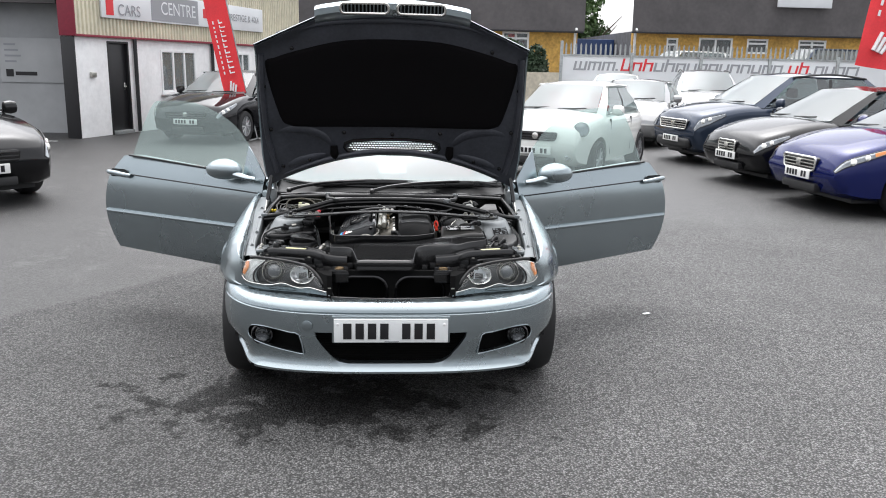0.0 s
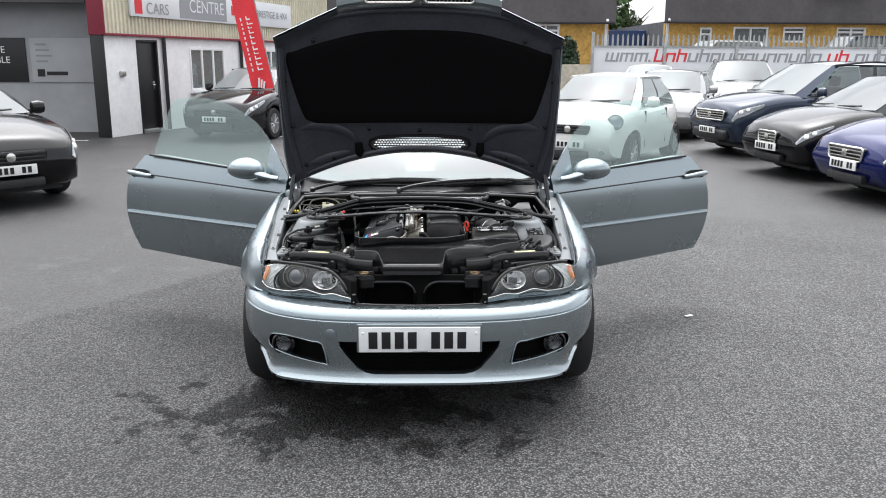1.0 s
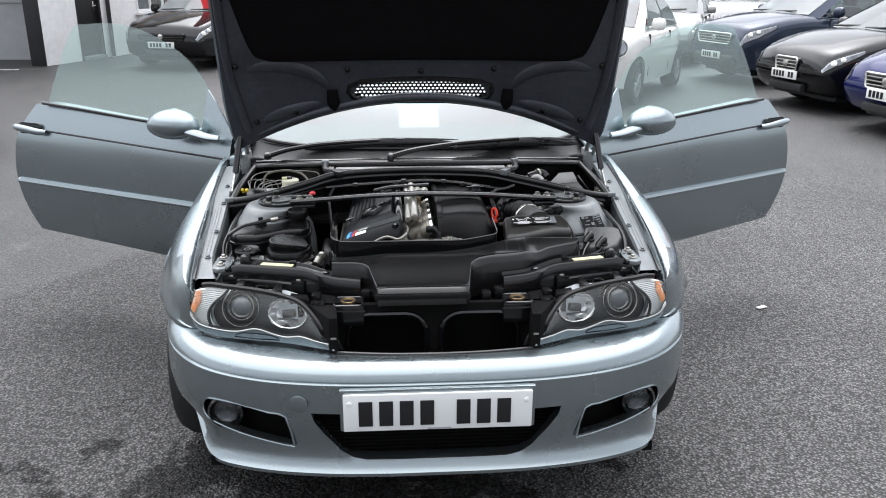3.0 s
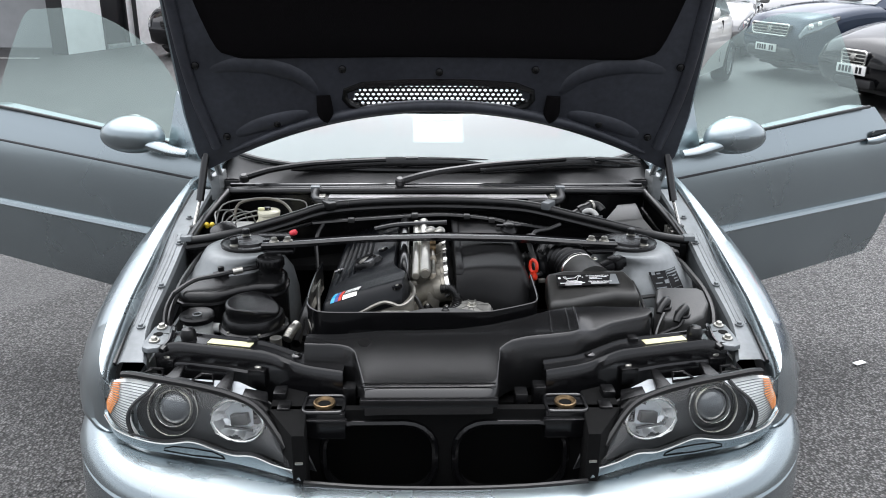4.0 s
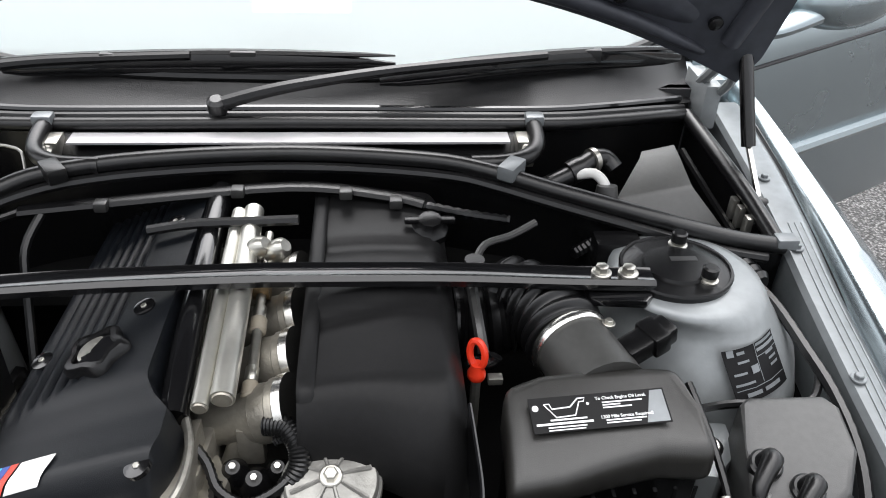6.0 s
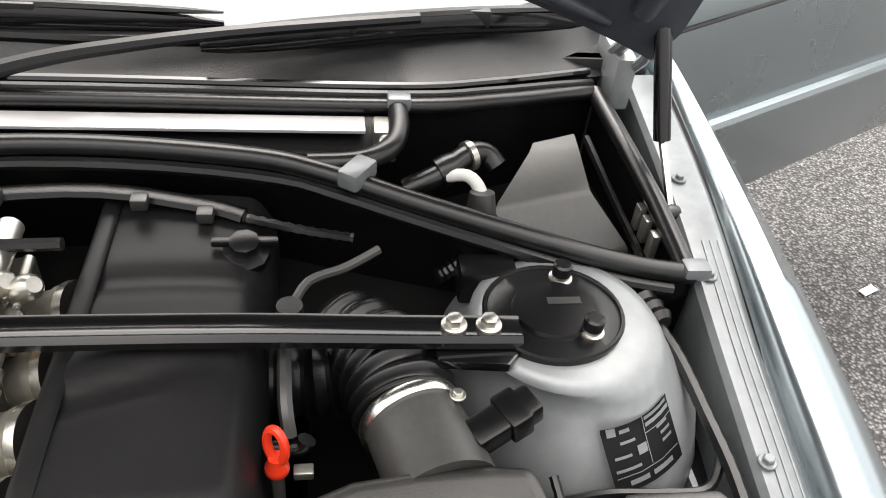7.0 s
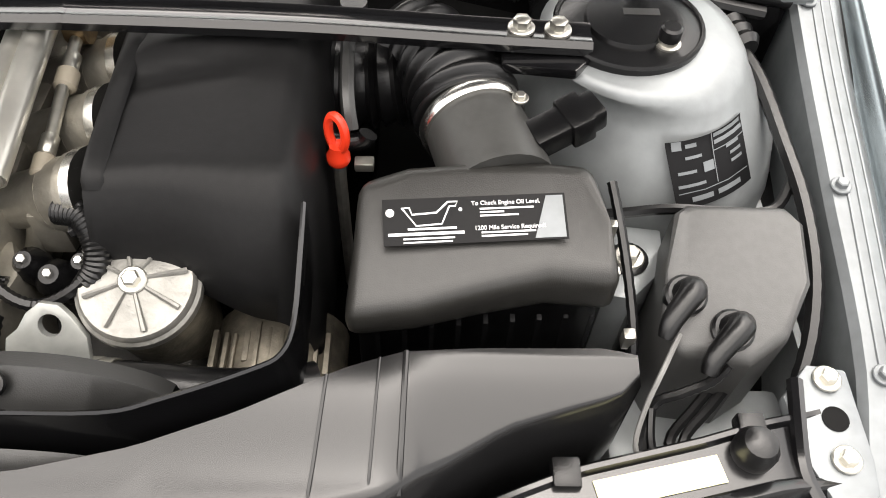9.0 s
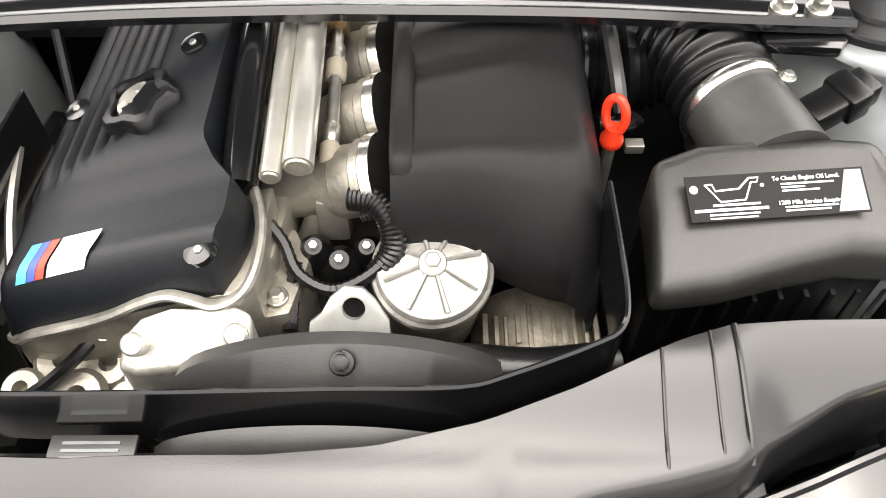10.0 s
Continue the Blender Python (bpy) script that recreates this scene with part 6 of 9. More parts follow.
def bolt(parent, at, r=0.011, axis=(0, 0, 1), material=None, washer=True):
    b = lathe([(r * 0.62, 0), (r * 0.62, r * 0.75), (r * 0.5, r * 0.85)], at, axis, 6)
    if washer:
        joined(b, lathe([(r, 0), (r, r * 0.22), (r * 0.9, r * 0.3)], at, axis, 16))
    return part("bolt", b, material or STEEL, parent)


def wire(name, pts, r=0.004, material=None, parent=None, steps=4, rings=0, seg=7):
    return part(name, tube(pts, r, seg, steps, rings=rings), material or RUBBER, parent or coupe)


# inner wings and the gutters along the wings
GUT = ((0.34, 0.650, 0.718, 0.735), (0.48, 0.684, 0.733, 0.757), (0.66, 0.695, 0.750, 0.783), (0.80, 0.704, 0.760, 0.802), (0.95, 0.714, 0.775, 0.826), (1.10, 0.722, 0.786, 0.845), (1.30, 0.730, 0.795, 0.865))


def gutter():
    rows_ = []
    cols = [curve_pts([(s_[0], s_[j], 0) for s_ in GUT], 5) for j in (1, 2, 3)]
    for a, b, c in zip(*cols):
        y, xi, xo, z = a.x, a.y, b.y, c.y
        rows_.append([(x, y, zz) for x, zz in ((xi + 0.004, 0.36), (xi + 0.002, z - 0.10), (xi, z - 0.008), (xi + 0.006, z), (xo - 0.014, z + 0.001), (xo - 0.002, z - 0.006), (xo + 0.012, z - 0.034))])
    return grid(rows_)


guts = both("inner_wing", gutter, GUTTER, coupe, "painted inner wing with a bolted flange")
for s, g in ((1, guts[0]), (-1, guts[1])):
    for x, y, z in ((0.709, 0.66, 0.784), (0.728, 0.895, 0.818), (0.703, 0.475, 0.757), (0.742, 1.06, 0.841)):
        bolt(g, (s * x, y, z), 0.010, material=GUTTER)
    for dx in (-0.007, 0.003, 0.013):
        part("ridge", tube([(s * (0.5 * (q[1] + q[2]) + dx), q[0], q[3] + 0.0005) for q in GUT[1:-2]], 0.0016, 6, 3), GUTTER, g)
    # black tube painting the shadow in the gap between flange and wing
    part("gap_shade", tube([(s * (q[2] + 0.001), q[0], q[3] - 0.004) for q in GUT], 0.005, 6, 3), RUBBER, g)
# Bay floor and bulkhead coloured as dark as the shade there.
bay("undertray", box((-0.66, 0.10, 0.24), (0.66, 1.28, 0.27)), RECESS_SHADE)
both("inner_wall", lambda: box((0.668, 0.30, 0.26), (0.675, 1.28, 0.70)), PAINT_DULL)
bay("bulkhead_panel", box((-0.70, 1.285, 0.26), (0.70, 1.30, 0.90)), RECESS_SHADE)

# strut towers
for s in (-1, 1):
    c = Vector((s * 0.527, 0.808, 0))
    prof = [(0.185, 0.30), (0.182, 0.60), (0.176, 0.70), (0.162, 0.752), (0.138, 0.783), (0.122, 0.803), (0.112, 0.822), (0.101, 0.837), (0.085, 0.843), (0.05, 0.845)]
    tw = lathe(prof, c, seg=40)
    for v in tw.verts:
        # the inner side falls off steeper than the wing side
        d = Vector((v.co.x - c.x, v.co.y - c.y, 0))
        inward = max(0, d.normalized().dot(Vector((-s * 0.87, -0.5, 0)))) if d.length > 0.11 else 0
        v.co -= d * 0.30 * inward
    tower = bay("strut_tower", tw, PAINT_DULL, "grey painted strut tower")
    cc = Vector((s * 0.513, 0.808, 0))
    cap = bay("strut_cap", lathe([(0.074, 0.838), (0.074, 0.850), (0.070, 0.853), (0.045, 0.853), (0.043, 0.857), (0.02, 0.858)], cc, seg=40, squash=0.93), PLASTIC, "black strut top cover", tower)
    part("rim", tube([(cc.x + 0.072 * math.cos(a), cc.y + 0.067 * math.sin(a), 0.852) for a in (2 * math.pi * k / 20 for k in range(20))], 0.003, 6, 2, closed=True), PLASTIC, tower)
    for x, y in ((0.531, 0.857), (0.545, 0.776)):
        part("stud", lathe([(0.013, 0.848), (0.013, 0.855), (0.010, 0.856), (0.010, 0.868), (0.008, 0.869)], (s * x, y, 0), seg=14), STEEL, tower)
        part("stud_cap", lathe([(0.0105, 0.860), (0.0105, 0.872), (0.008, 0.874)], (s * x, y, 0), seg=14), RUBBER, tower)
    part("mark", box((s * 0.525 - 0.018, 0.812, 0.8575), (s * 0.525 + 0.018, 0.822, 0.8585)), PLASTIC_GREY, tower)
    part("brace_foot", prism([(s * 0.385, 0.745), (s * 0.455, 0.738), (s * 0.478, 0.765), (s * 0.455, 0.80), (s * 0.385, 0.797)], 0.838, 0.850, 0.003), GLOSS_BLACK, tower)
    part("sensor_box", box((s * 0.46 - 0.035, 0.872, 0.80), (s * 0.46 + 0.03, 0.91, 0.845), 0.006), PLASTIC, tower)

# maker's label wrapped on the tower, its print as bars
def label_at(u, v, lift=0.0):
    """A point of the tower's skin: u round it and v up it from the label's middle."""
    slope = ((-0.055, 0.172, 0.735), (-0.040, 0.163, 0.752), (0.0, 0.138, 0.7835), (0.026, 0.122, 0.804), (0.048, 0.112, 0.823))
    r = at_x([(p[0], p[1]) for p in slope], v) + lift
    z = at_x([(p[0], p[2]) for p in slope], v) + lift * 0.6
    a = radians(-62.0) + u / max(0.104, r)
    return Vector((0.527 + r * math.cos(a), 0.808 + r * math.sin(a), z))


def label_patch(x0, y0, w, h, lift, nu=8, nv=8):
    g = grid([[label_at(x0 + w * i / nu, y0 + h * j / nv, lift) for i in range(nu + 1)] for j in range(nv + 1)])
    return g


lab = bay("type_label", label_patch(-0.047, -0.036, 0.094, 0.067, 0.0014, 14, 14), LABEL_BLACK, "black type label with white print bars")
for x0, y0, w, h in ((-0.042, 0.022, 0.010, 0.009), (-0.028, 0.023, 0.012, 0.004), (-0.03, 0.012, 0.018, 0.003), (-0.04, -0.002, 0.02, 0.003), (-0.012, -0.004, 0.012, 0.010), (0.004, 0.026, 0.038, 0.004), (0.004, 0.019, 0.040, 0.004),
                     (0.018, 0.010, 0.018, 0.003), (0.022, 0.002, 0.016, 0.003), (0.022, -0.006, 0.016, 0.003), (-0.042, -0.015, 0.03, 0.003), (-0.03, -0.030, 0.024, 0.005), (0.0, -0.030, 0.03, 0.005), (-0.043, -0.021, 0.086, 0.001), (0.001, -0.018, 0.001, 0.05), (0.001, 0.013, 0.044, 0.001)):
    part("bar", label_patch(x0, y0, w, h, 0.0024, 3, 3), GUTTER, lab)

# brace across the bay
BR = [(-0.47, 0.770, 0.858), (-0.36, 0.770, 0.864), (-0.20, 0.766, 0.876), (-0.02, 0.764, 0.882), (0.0, 0.764, 0.882), (0.20, 0.768, 0.876), (0.36, 0.773, 0.864), (0.47, 0.775, 0.858)]
brace_rows = []
for p in curve_pts(BR, 4):
    brace_rows.append([p + Vector((0, a, b)) for a, b in ((-0.019, -0.006), (-0.019, 0.002), (-0.014, 0.007), (-0.009, 0.0045), (0.009, 0.0045), (0.014, 0.007), (0.019, 0.002), (0.019, -0.006))])
brace = bay("strut_brace", grid(brace_rows, wrap_u=True, caps=True), GLOSS_BLACK, "gloss black strut brace across the engine")
for x, y, z in ((0.403, 0.776, 0.866), (0.438, 0.777, 0.864), (-0.439, 0.772, 0.864), (-0.403, 0.772, 0.866)):
    b = lathe([(0.013, 0), (0.013, 0.003), (0.011, 0.0045)], (x, y, z), seg=18)
    joined(b, lathe([(0.0085, 0.003), (0.0085, 0.012), (0.006, 0.0135)], (x, y, z), seg=6))
    part("bolt", b, STEEL, brace, "plated hexagon bolt")

# scuttle: seals, bulkheads and chambers
FRONT_SEAL = [(-0.703, 0.888, 0.828), (-0.64, 0.893, 0.835), (-0.56, 0.905, 0.850), (-0.46, 0.93, 0.872), (-0.39, 0.955, 0.888), (-0.33, 0.982, 0.900), (-0.20, 1.012, 0.905), (0.0, 1.028, 0.906), (0.20, 1.008, 0.904), (0.29, 0.980, 0.899), (0.37, 0.955, 0.885), (0.46, 0.928, 0.870), (0.56, 0.905, 0.850), (0.64, 0.893, 0.835), (0.703, 0.888, 0.828)]
fs_line = curve_pts(FRONT_SEAL, 4)
wall_rows = [[p + Vector((0, dy, dz)) for dy, dz in ((0.0, -0.004), (-0.004, -0.03), (0.01, -0.06), (0.012, -0.40))] for p in fs_line]
bay("front_scuttle_wall", grid(wall_rows), PLASTIC, "black scuttle panel")
seal = bay("scuttle_seal", tube(FRONT_SEAL, 0.0125, 12, 5), RUBBER, "black rubber edge seal")
bay("scuttle_seal", tube([p + Vector((0, -0.012, -0.016)) for p in fs_line[::3]], 0.008, 8, 3), RUBBER)
REAR_SEAL = [(-0.661, 1.222, 0.877), (-0.60, 1.196, 0.886), (-0.50, 1.156, 0.897), (-0.37, 1.120, 0.908), (0.0, 1.118, 0.911), (0.37, 1.120, 0.908), (0.50, 1.156, 0.897), (0.60, 1.196, 0.886), (0.661, 1.222, 0.877)]
bay("scuttle_seal", tube(REAR_SEAL, 0.011, 12, 5), RUBBER)
bay("scuttle_seal", tube([(x, y + 0.022, z + 0.004) for x, y, z in REAR_SEAL], 0.006, 8, 4), RUBBER)
bay("rear_scuttle_wall", grid([[(x, y, z), (x, y + 0.004, z - 0.05), (x, y + 0.006, 0.5)] for x, y, z in curve_pts(REAR_SEAL, 4)]), PLASTIC)
for s in (-1, 1):
    bay("scuttle_seal", tube([(s * 0.697, 0.889, 0.827), (s * 0.689, 1.0, 0.846), (s * 0.676, 1.11, 0.862), (s * 0.661, 1.222, 0.877)], 0.0125, 10, 4), RUBBER)
    bay("scuttle_side_wall", grid([[(s * 0.700, 0.88, 0.82), (s * 0.700, 0.88, 0.55)], [(s * 0.664, 1.225, 0.87), (s * 0.664, 1.225, 0.55)]]), PLASTIC)
    jt = tube([(s * 0.26, 0.998, 0.903), (s * 0.31, 1.002, 0.903), (s * 0.342, 1.018, 0.903), (s * 0.362, 1.045, 0.904), (s * 0.369, 1.08, 0.907), (s * 0.369, 1.118, 0.911)], 0.013, 10, 5)
    bay("seal_joint", jt, RUBBER, "grey worn rubber seal joint")
    bay("seal_clip", box((s * 0.371 - 0.015, 1.106, 0.908), (s * 0.371 + 0.015, 1.130, 0.9265), 0.005), GUTTER)
    bay("seal_clip", box((-0.013, -0.022, -0.006), (0.013, 0.022, 0.016), 0.004, m=pose(s * 0.315, 0.975, 0.902, 0, 0, -s * 35)), GUTTER if s > 0 else RUBBER)
    bay("seal_clip", box((s * 0.703 - 0.016, 0.876, 0.826), (s * 0.703 + 0.016, 0.900, 0.844), 0.005), GUTTER)
bay("scuttle_floor", box((-0.69, 0.90, 0.735), (0.69, 1.24, 0.75)), RECESS_SHADE)
# cabin filter tray
tray = bay("filter_tray", prism([(-0.345, 1.045), (0.345, 1.045), (0.345, 1.108), (-0.345, 1.108)], 0.80, 0.9, 0.004, top=lambda x, y: 0.868 + (y - 1.045) * 0.55), PLASTIC, "black cabin filter tray")
part("strip", box((-0.328, 1.070, 0.898), (0.328, 1.104, 0.9025), 0.001, m=pose(0, 0, 0)), mat("foil_strip", (0.50, 0.49, 0.50), 0.32, 0.4, stain=0.08, stain_scale=12), tray, "bright foil strip")
part("rib", tube([(-0.33, 1.052, 0.876), (-0.18, 1.056, 0.879), (-0.05, 1.050, 0.877), (0.15, 1.057, 0.880), (0.33, 1.050, 0.876)], 0.004, 6, 4), PLASTIC, tray)
for x in (-0.352, 0.352):
    part("clip", box((x - 0.014, 1.062, 0.862), (x + 0.014, 1.10, 0.906), 0.003), STEEL, tray)
    part("clip_screw", lathe([(0.008, 0), (0.008, 0.006), (0.004, 0.008)], (x, 1.06, 0.893), (0, -0.7, 0.7), 12), STEEL, tray)
part("clip", box((-0.055, 1.035, 0.868), (0.005, 1.062, 0.884), 0.004), GUTTER, tray)
part("clip_screw", lathe([(0.011, 0), (0.011, 0.012), (0.006, 0.015)], (-0.025, 1.048, 0.884), (0, -0.4, 0.9), 14), STEEL, tray)
# harness duct under the front seal
duct_line = [(-0.36, 0.945, 0.862), (-0.25, 0.955, 0.868), (0.0, 0.985, 0.874), (0.14, 0.968, 0.868), (0.19, 0.955, 0.862)]
hd_ = bay("harness_duct", tube(duct_line, 0.012, 8, 5, flat=0.6), PLASTIC, "flat cable duct below the seal")
for x, y, z in ((-0.25, 0.945, 0.872), (-0.07, 0.968, 0.879), (0.08, 0.964, 0.877), (0.15, 0.950, 0.870)):
    part("clip", box((x - 0.009, y - 0.010, z - 0.008), (x + 0.009, y + 0.008, z + 0.006), 0.003), PLASTIC_GREY, hd_)
wire("harness", [(0.19, 0.952, 0.862), (0.25, 0.938, 0.856), (0.31, 0.93, 0.85)], 0.007, RUBBER, steps=10, rings=0.25)
wire("cable", [(-0.36, 0.945, 0.862), (-0.43, 0.90, 0.855), (-0.47, 0.87, 0.85)], 0.005)
wire("cable", [(-0.33, 0.94, 0.86), (-0.345, 0.90, 0.83), (-0.34, 0.86, 0.78), (-0.33, 0.80, 0.70)], 0.006)
# left chamber: brake fluid, hydraulic block, pipes
PIPE = mat("dull_pipe_metal", (0.22, 0.22, 0.21), 0.35, 0.8, stain=0.2, stain_scale=60)
res = bmesh.new()
joined(res, prism([(x - 0.490, y + 1.035) for x, y in rounded(0.100, 0.070, 0.022, 4)], 0.76, 0.842, 0.010))
joined(res, lathe([(0.033, 0.838), (0.031, 0.860), (0.033, 0.862), (0.033, 0.870), (0.028, 0.874), (0.012, 0.875)], (-0.500, 1.035, 0), seg=24))
rv = bay("brake_reservoir", res, CREAM, "cream brake fluid reservoir")
part("cap", lathe([(0.012, 0.875), (0.012, 0.882), (0.008, 0.884)], (-0.505, 1.035, 0), seg=16), PLASTIC, rv)
part("cap_label", box((-0.530, 1.024, 0.8755), (-0.498, 1.036, 0.883), 0.003), YELLOW, rv, "yellow cap tag")
ab = bay("hydraulic_block", box((-0.645, 0.965, 0.755), (-0.545, 1.04, 0.838), 0.004), mat("pale_metal_block", (0.66, 0.66, 0.64), 0.4, 0.3, stain=0.1, stain_scale=20), "bright metal brake hydraulic block")
part("motor", lathe([(0.038, 0), (0.038, 0.05), (0.03, 0.055)], (-0.61, 0.945, 0.80), (0, -0.3, 0.9), 20), PLASTIC, ab)
part("label", box((-0.628, 0.957, 0.80), (-0.60, 0.9595, 0.82)), CLIP_WHITE, ab)
for k, (x, y) in enumerate(((-0.645, 0.985), (-0.63, 1.0), (-0.615, 0.985), (-0.60, 1.0), (-0.585, 0.985))):
    wire("brake_pipe", [(x, y, 0.825), (x, y + 0.004, 0.855), (x - 0.01 + 0.014 * k, y + 0.05, 0.868 - 0.003 * k), (x + 0.03 + 0.012 * k, y + 0.075, 0.862 - 0.002 * k), (x + 0.05 + 0.012 * k, y + 0.085, 0.80)], 0.0023, PIPE, ab)
wire("brake_pipe", [(-0.60, 1.02, 0.85), (-0.59, 1.06, 0.887), (-0.52, 1.075, 0.898), (-0.46, 1.06, 0.888), (-0.425, 1.01, 0.862), (-0.42, 0.975, 0.84)], 0.0042, mat("brown_hose", (0.11, 0.10, 0.08), 0.4), ab)
wire("brake_pipe", [(-0.655, 1.02, 0.83), (-0.64, 1.06, 0.882), (-0.56, 1.085, 0.893), (-0.42, 1.085, 0.890), (-0.39, 1.06, 0.87), (-0.385, 1.0, 0.80)], 0.0024, PIPE, ab)
for dx in (0, 0.016):
    part("connector", lathe([(0.007, 0), (0.007, 0.012), (0.004, 0.015)], (-0.672 + dx, 0.995, 0.835), (-0.2, -0.4, 0.9), 10), mat("yellow_plug", (0.75, 0.55, 0.03), 0.4), ab)
part("plug_body", box((-0.685, 0.99, 0.76), (-0.65, 1.02, 0.836), 0.005), PLASTIC, ab)
wire("cable", [(-0.60, 0.945, 0.835), (-0.54, 0.955, 0.842), (-0.50, 0.968, 0.850), (-0.44, 0.972, 0.86)], 0.004, RUBBER)
# positive terminal with red cap
tb = bay("terminal_box", box((-0.50, 0.845, 0.83), (-0.40, 0.885, 0.856), 0.006), PLASTIC, "black jump terminal box")
part("cap", lathe([(0.007, -0.008), (0.0085, 0), (0.008, 0.008), (0.005, 0.011)], (-0.402, 0.857, 0.862), (0.8, -0.2, 0.3), 16), mat("pink_red_cap", (0.75, 0.06, 0.08), 0.4), tb, "red terminal cap")
# right chamber: control unit cover and heater hoses
cov = bay("control_unit_cover", bevelled(grid([[(0.505, 0.928, 0.70), (0.585, 0.938, 0.70), (0.668, 0.966, 0.70)], [(0.505, 0.932, 0.790), (0.585, 0.944, 0.792), (0.657, 0.974, 0.796)], [(0.480, 0.985, 0.850), (0.545, 1.003, 0.851), (0.608, 1.020, 0.850)], [(0.538, 1.078, 0.868), (0.572, 1.084, 0.867), (0.608, 1.090, 0.865)], [(0.548, 1.100, 0.872), (0.576, 1.112, 0.871), (0.609, 1.128, 0.869)], [(0.546, 1.106, 0.70), (0.576, 1.120, 0.70), (0.611, 1.138, 0.70)]]), 0.006, 2, 14), AIRBOX_GREY, "dark grey control unit cover", sharp=60)
part("side", grid([[(0.505, 0.928, 0.70), (0.505, 0.934, 0.788)], [(0.481, 0.985, 0.70), (0.481, 0.985, 0.847)], [(0.539, 1.078, 0.70), (0.539, 1.078, 0.865)], [(0.548, 1.100, 0.70), (0.548, 1.100, 0.869)]]), PLASTIC, cov)
part("side", grid([[(0.668, 0.966, 0.70), (0.656, 0.975, 0.794)], [(0.620, 1.020, 0.70), (0.607, 1.020, 0.847)], [(0.612, 1.09, 0.70), (0.607, 1.090, 0.862)], [(0.611, 1.138, 0.70), (0.609, 1.128, 0.866)]]), PLASTIC, cov)
part("rim", tube([(0.672, 0.95, 0.790), (0.655, 1.05, 0.815), (0.640, 1.16, 0.84)], 0.006, 6, 3), PLASTIC, cov)
for y in (0.955, 0.985, 1.01):
    bay("clip", box((0.672, y - 0.008, 0.80), (0.682, y + 0.008, 0.835), 0.002, m=Matrix.Identity(4)), STEEL)
hs = tube([(0.375, 1.02, 0.85), (0.42, 1.03, 0.868), (0.45, 1.05, 0.880), (0.475, 1.06, 0.878), (0.49, 1.05, 0.865)], 0.015, 12, 4)
hose = bay("heater_hose", hs, RUBBER, "black heater hose with clips and white connector")
part("clamp", lathe([(0.019, -0.004), (0.019, 0.004)], (0.455, 1.052, 0.880), (1, 0.5, 0.1), 18), STEEL, hose)
part("clamp", lathe([(0.018, -0.012), (0.019, 0.0), (0.018, 0.012)], (0.425, 1.033, 0.872), (1, 0.4, 0.3), 18), RUBBER, hose)
part("elbow", tube([(0.425, 1.02, 0.872), (0.448, 1.012, 0.878), (0.462, 0.998, 0.868), (0.463, 0.985, 0.85)], 0.008, 10, 4), mat("pale_grey_plastic", (0.55, 0.55, 0.53), 0.4), hose, "pale elbow connector")
part("coupler", lathe([(0.015, 0.02), (0.018, 0.0), (0.018, -0.02), (0.014, -0.03)], (0.463, 0.983, 0.852), (0, 0.3, 1), 18), PLASTIC_GREY, hose)
wire("corrugated_hose", [(0.463, 0.975, 0.83), (0.462, 0.962, 0.818), (0.44, 0.945, 0.80), (0.41, 0.93, 0.79)], 0.010, RUBBER, hose, 10, 0.18)
wire("cable", [(0.37, 1.0, 0.83), (0.41, 0.99, 0.822), (0.46, 0.97, 0.81)], 0.006)
bay("vacuum_line", tube([(0.245, 0.80, 0.865), (0.262, 0.835, 0.872), (0.30, 0.855, 0.873), (0.335, 0.875, 0.88)], 0.005, 8, 4), PLASTIC_GREY, "pale sheen vacuum line")
part("grommet", lathe([(0.013, -0.012), (0.013, 0.012)], (0.245, 0.80, 0.862), (0, 0, 1), 14), RUBBER, coupe)

# cylinder head cover
VC_L, VC_R = ((0.50, -0.292), (0.55, -0.290), (0.60, -0.288), (0.70, -0.283), (0.85, -0.277), (1.0, -0.270)), ((0.50, -0.090), (0.53, -0.081), (0.566, -0.081), (0.59, -0.100), (0.615, -0.112), (0.75, -0.110), (1.0, -0.107))


def cover_height(x, y, k):
    """Height of the cylinder head cover: higher towards its inlet side, falling off at the front."""
    z = 0.795 + 0.066 * k ** 0.85
    z -= 0.045 * max(0, (0.518 - y) / 0.030) ** 1.8
    z -= 0.030 * max(0, (0.05 - k) / 0.05)
    if y > 0.60:
        for j in range(6):
            c = 0.14 + j * 0.085
            z -= 0.0065 * math.exp(-((k - c) / 0.016) ** 2) * smooth01((y - 0.60 - 0.008 * j) / 0.02)
        z += 0.004 * smooth01((y - 0.6) / 0.03)
    return z


def cover_shift(y, k):
    """The cover's front runs back towards its inlet side."""
    return 0.006 * k * min(1, max(0, 1 - (y - 0.56) / 0.1))


rows = []
for i in range(61):
    y = 0.488 + 0.512 * (i / 60) ** 1.35
    xl, xr = at_x(VC_L, y), at_x(VC_R, y)
    row = []
    for j in range(49):
        k = j / 48
        x = xl + (xr - xl) * k
        yy = y + cover_shift(y, k)
        row.append((x, yy, cover_height(x, y, k) - 0.03 * smooth01((k - 0.965) / 0.035) - 0.02 * smooth01((0.03 - k) / 0.03)))
    skirt_l = [(row[0][0] - 0.004, row[0][1], row[0][2] - 0.03), (row[0][0] - 0.006, row[0][1], row[0][2] - 0.09)]
    skirt_r = [(row[-1][0] + 0.003, row[-1][1], row[-1][2] - 0.010), (row[-1][0] + 0.004, row[-1][1], row[-1][2] - 0.022)]
    rows.append(skirt_l[::-1] + row + skirt_r)
rows.insert(0, [(x, y + 0.001, z - 0.010) for x, y, z in rows[0]])
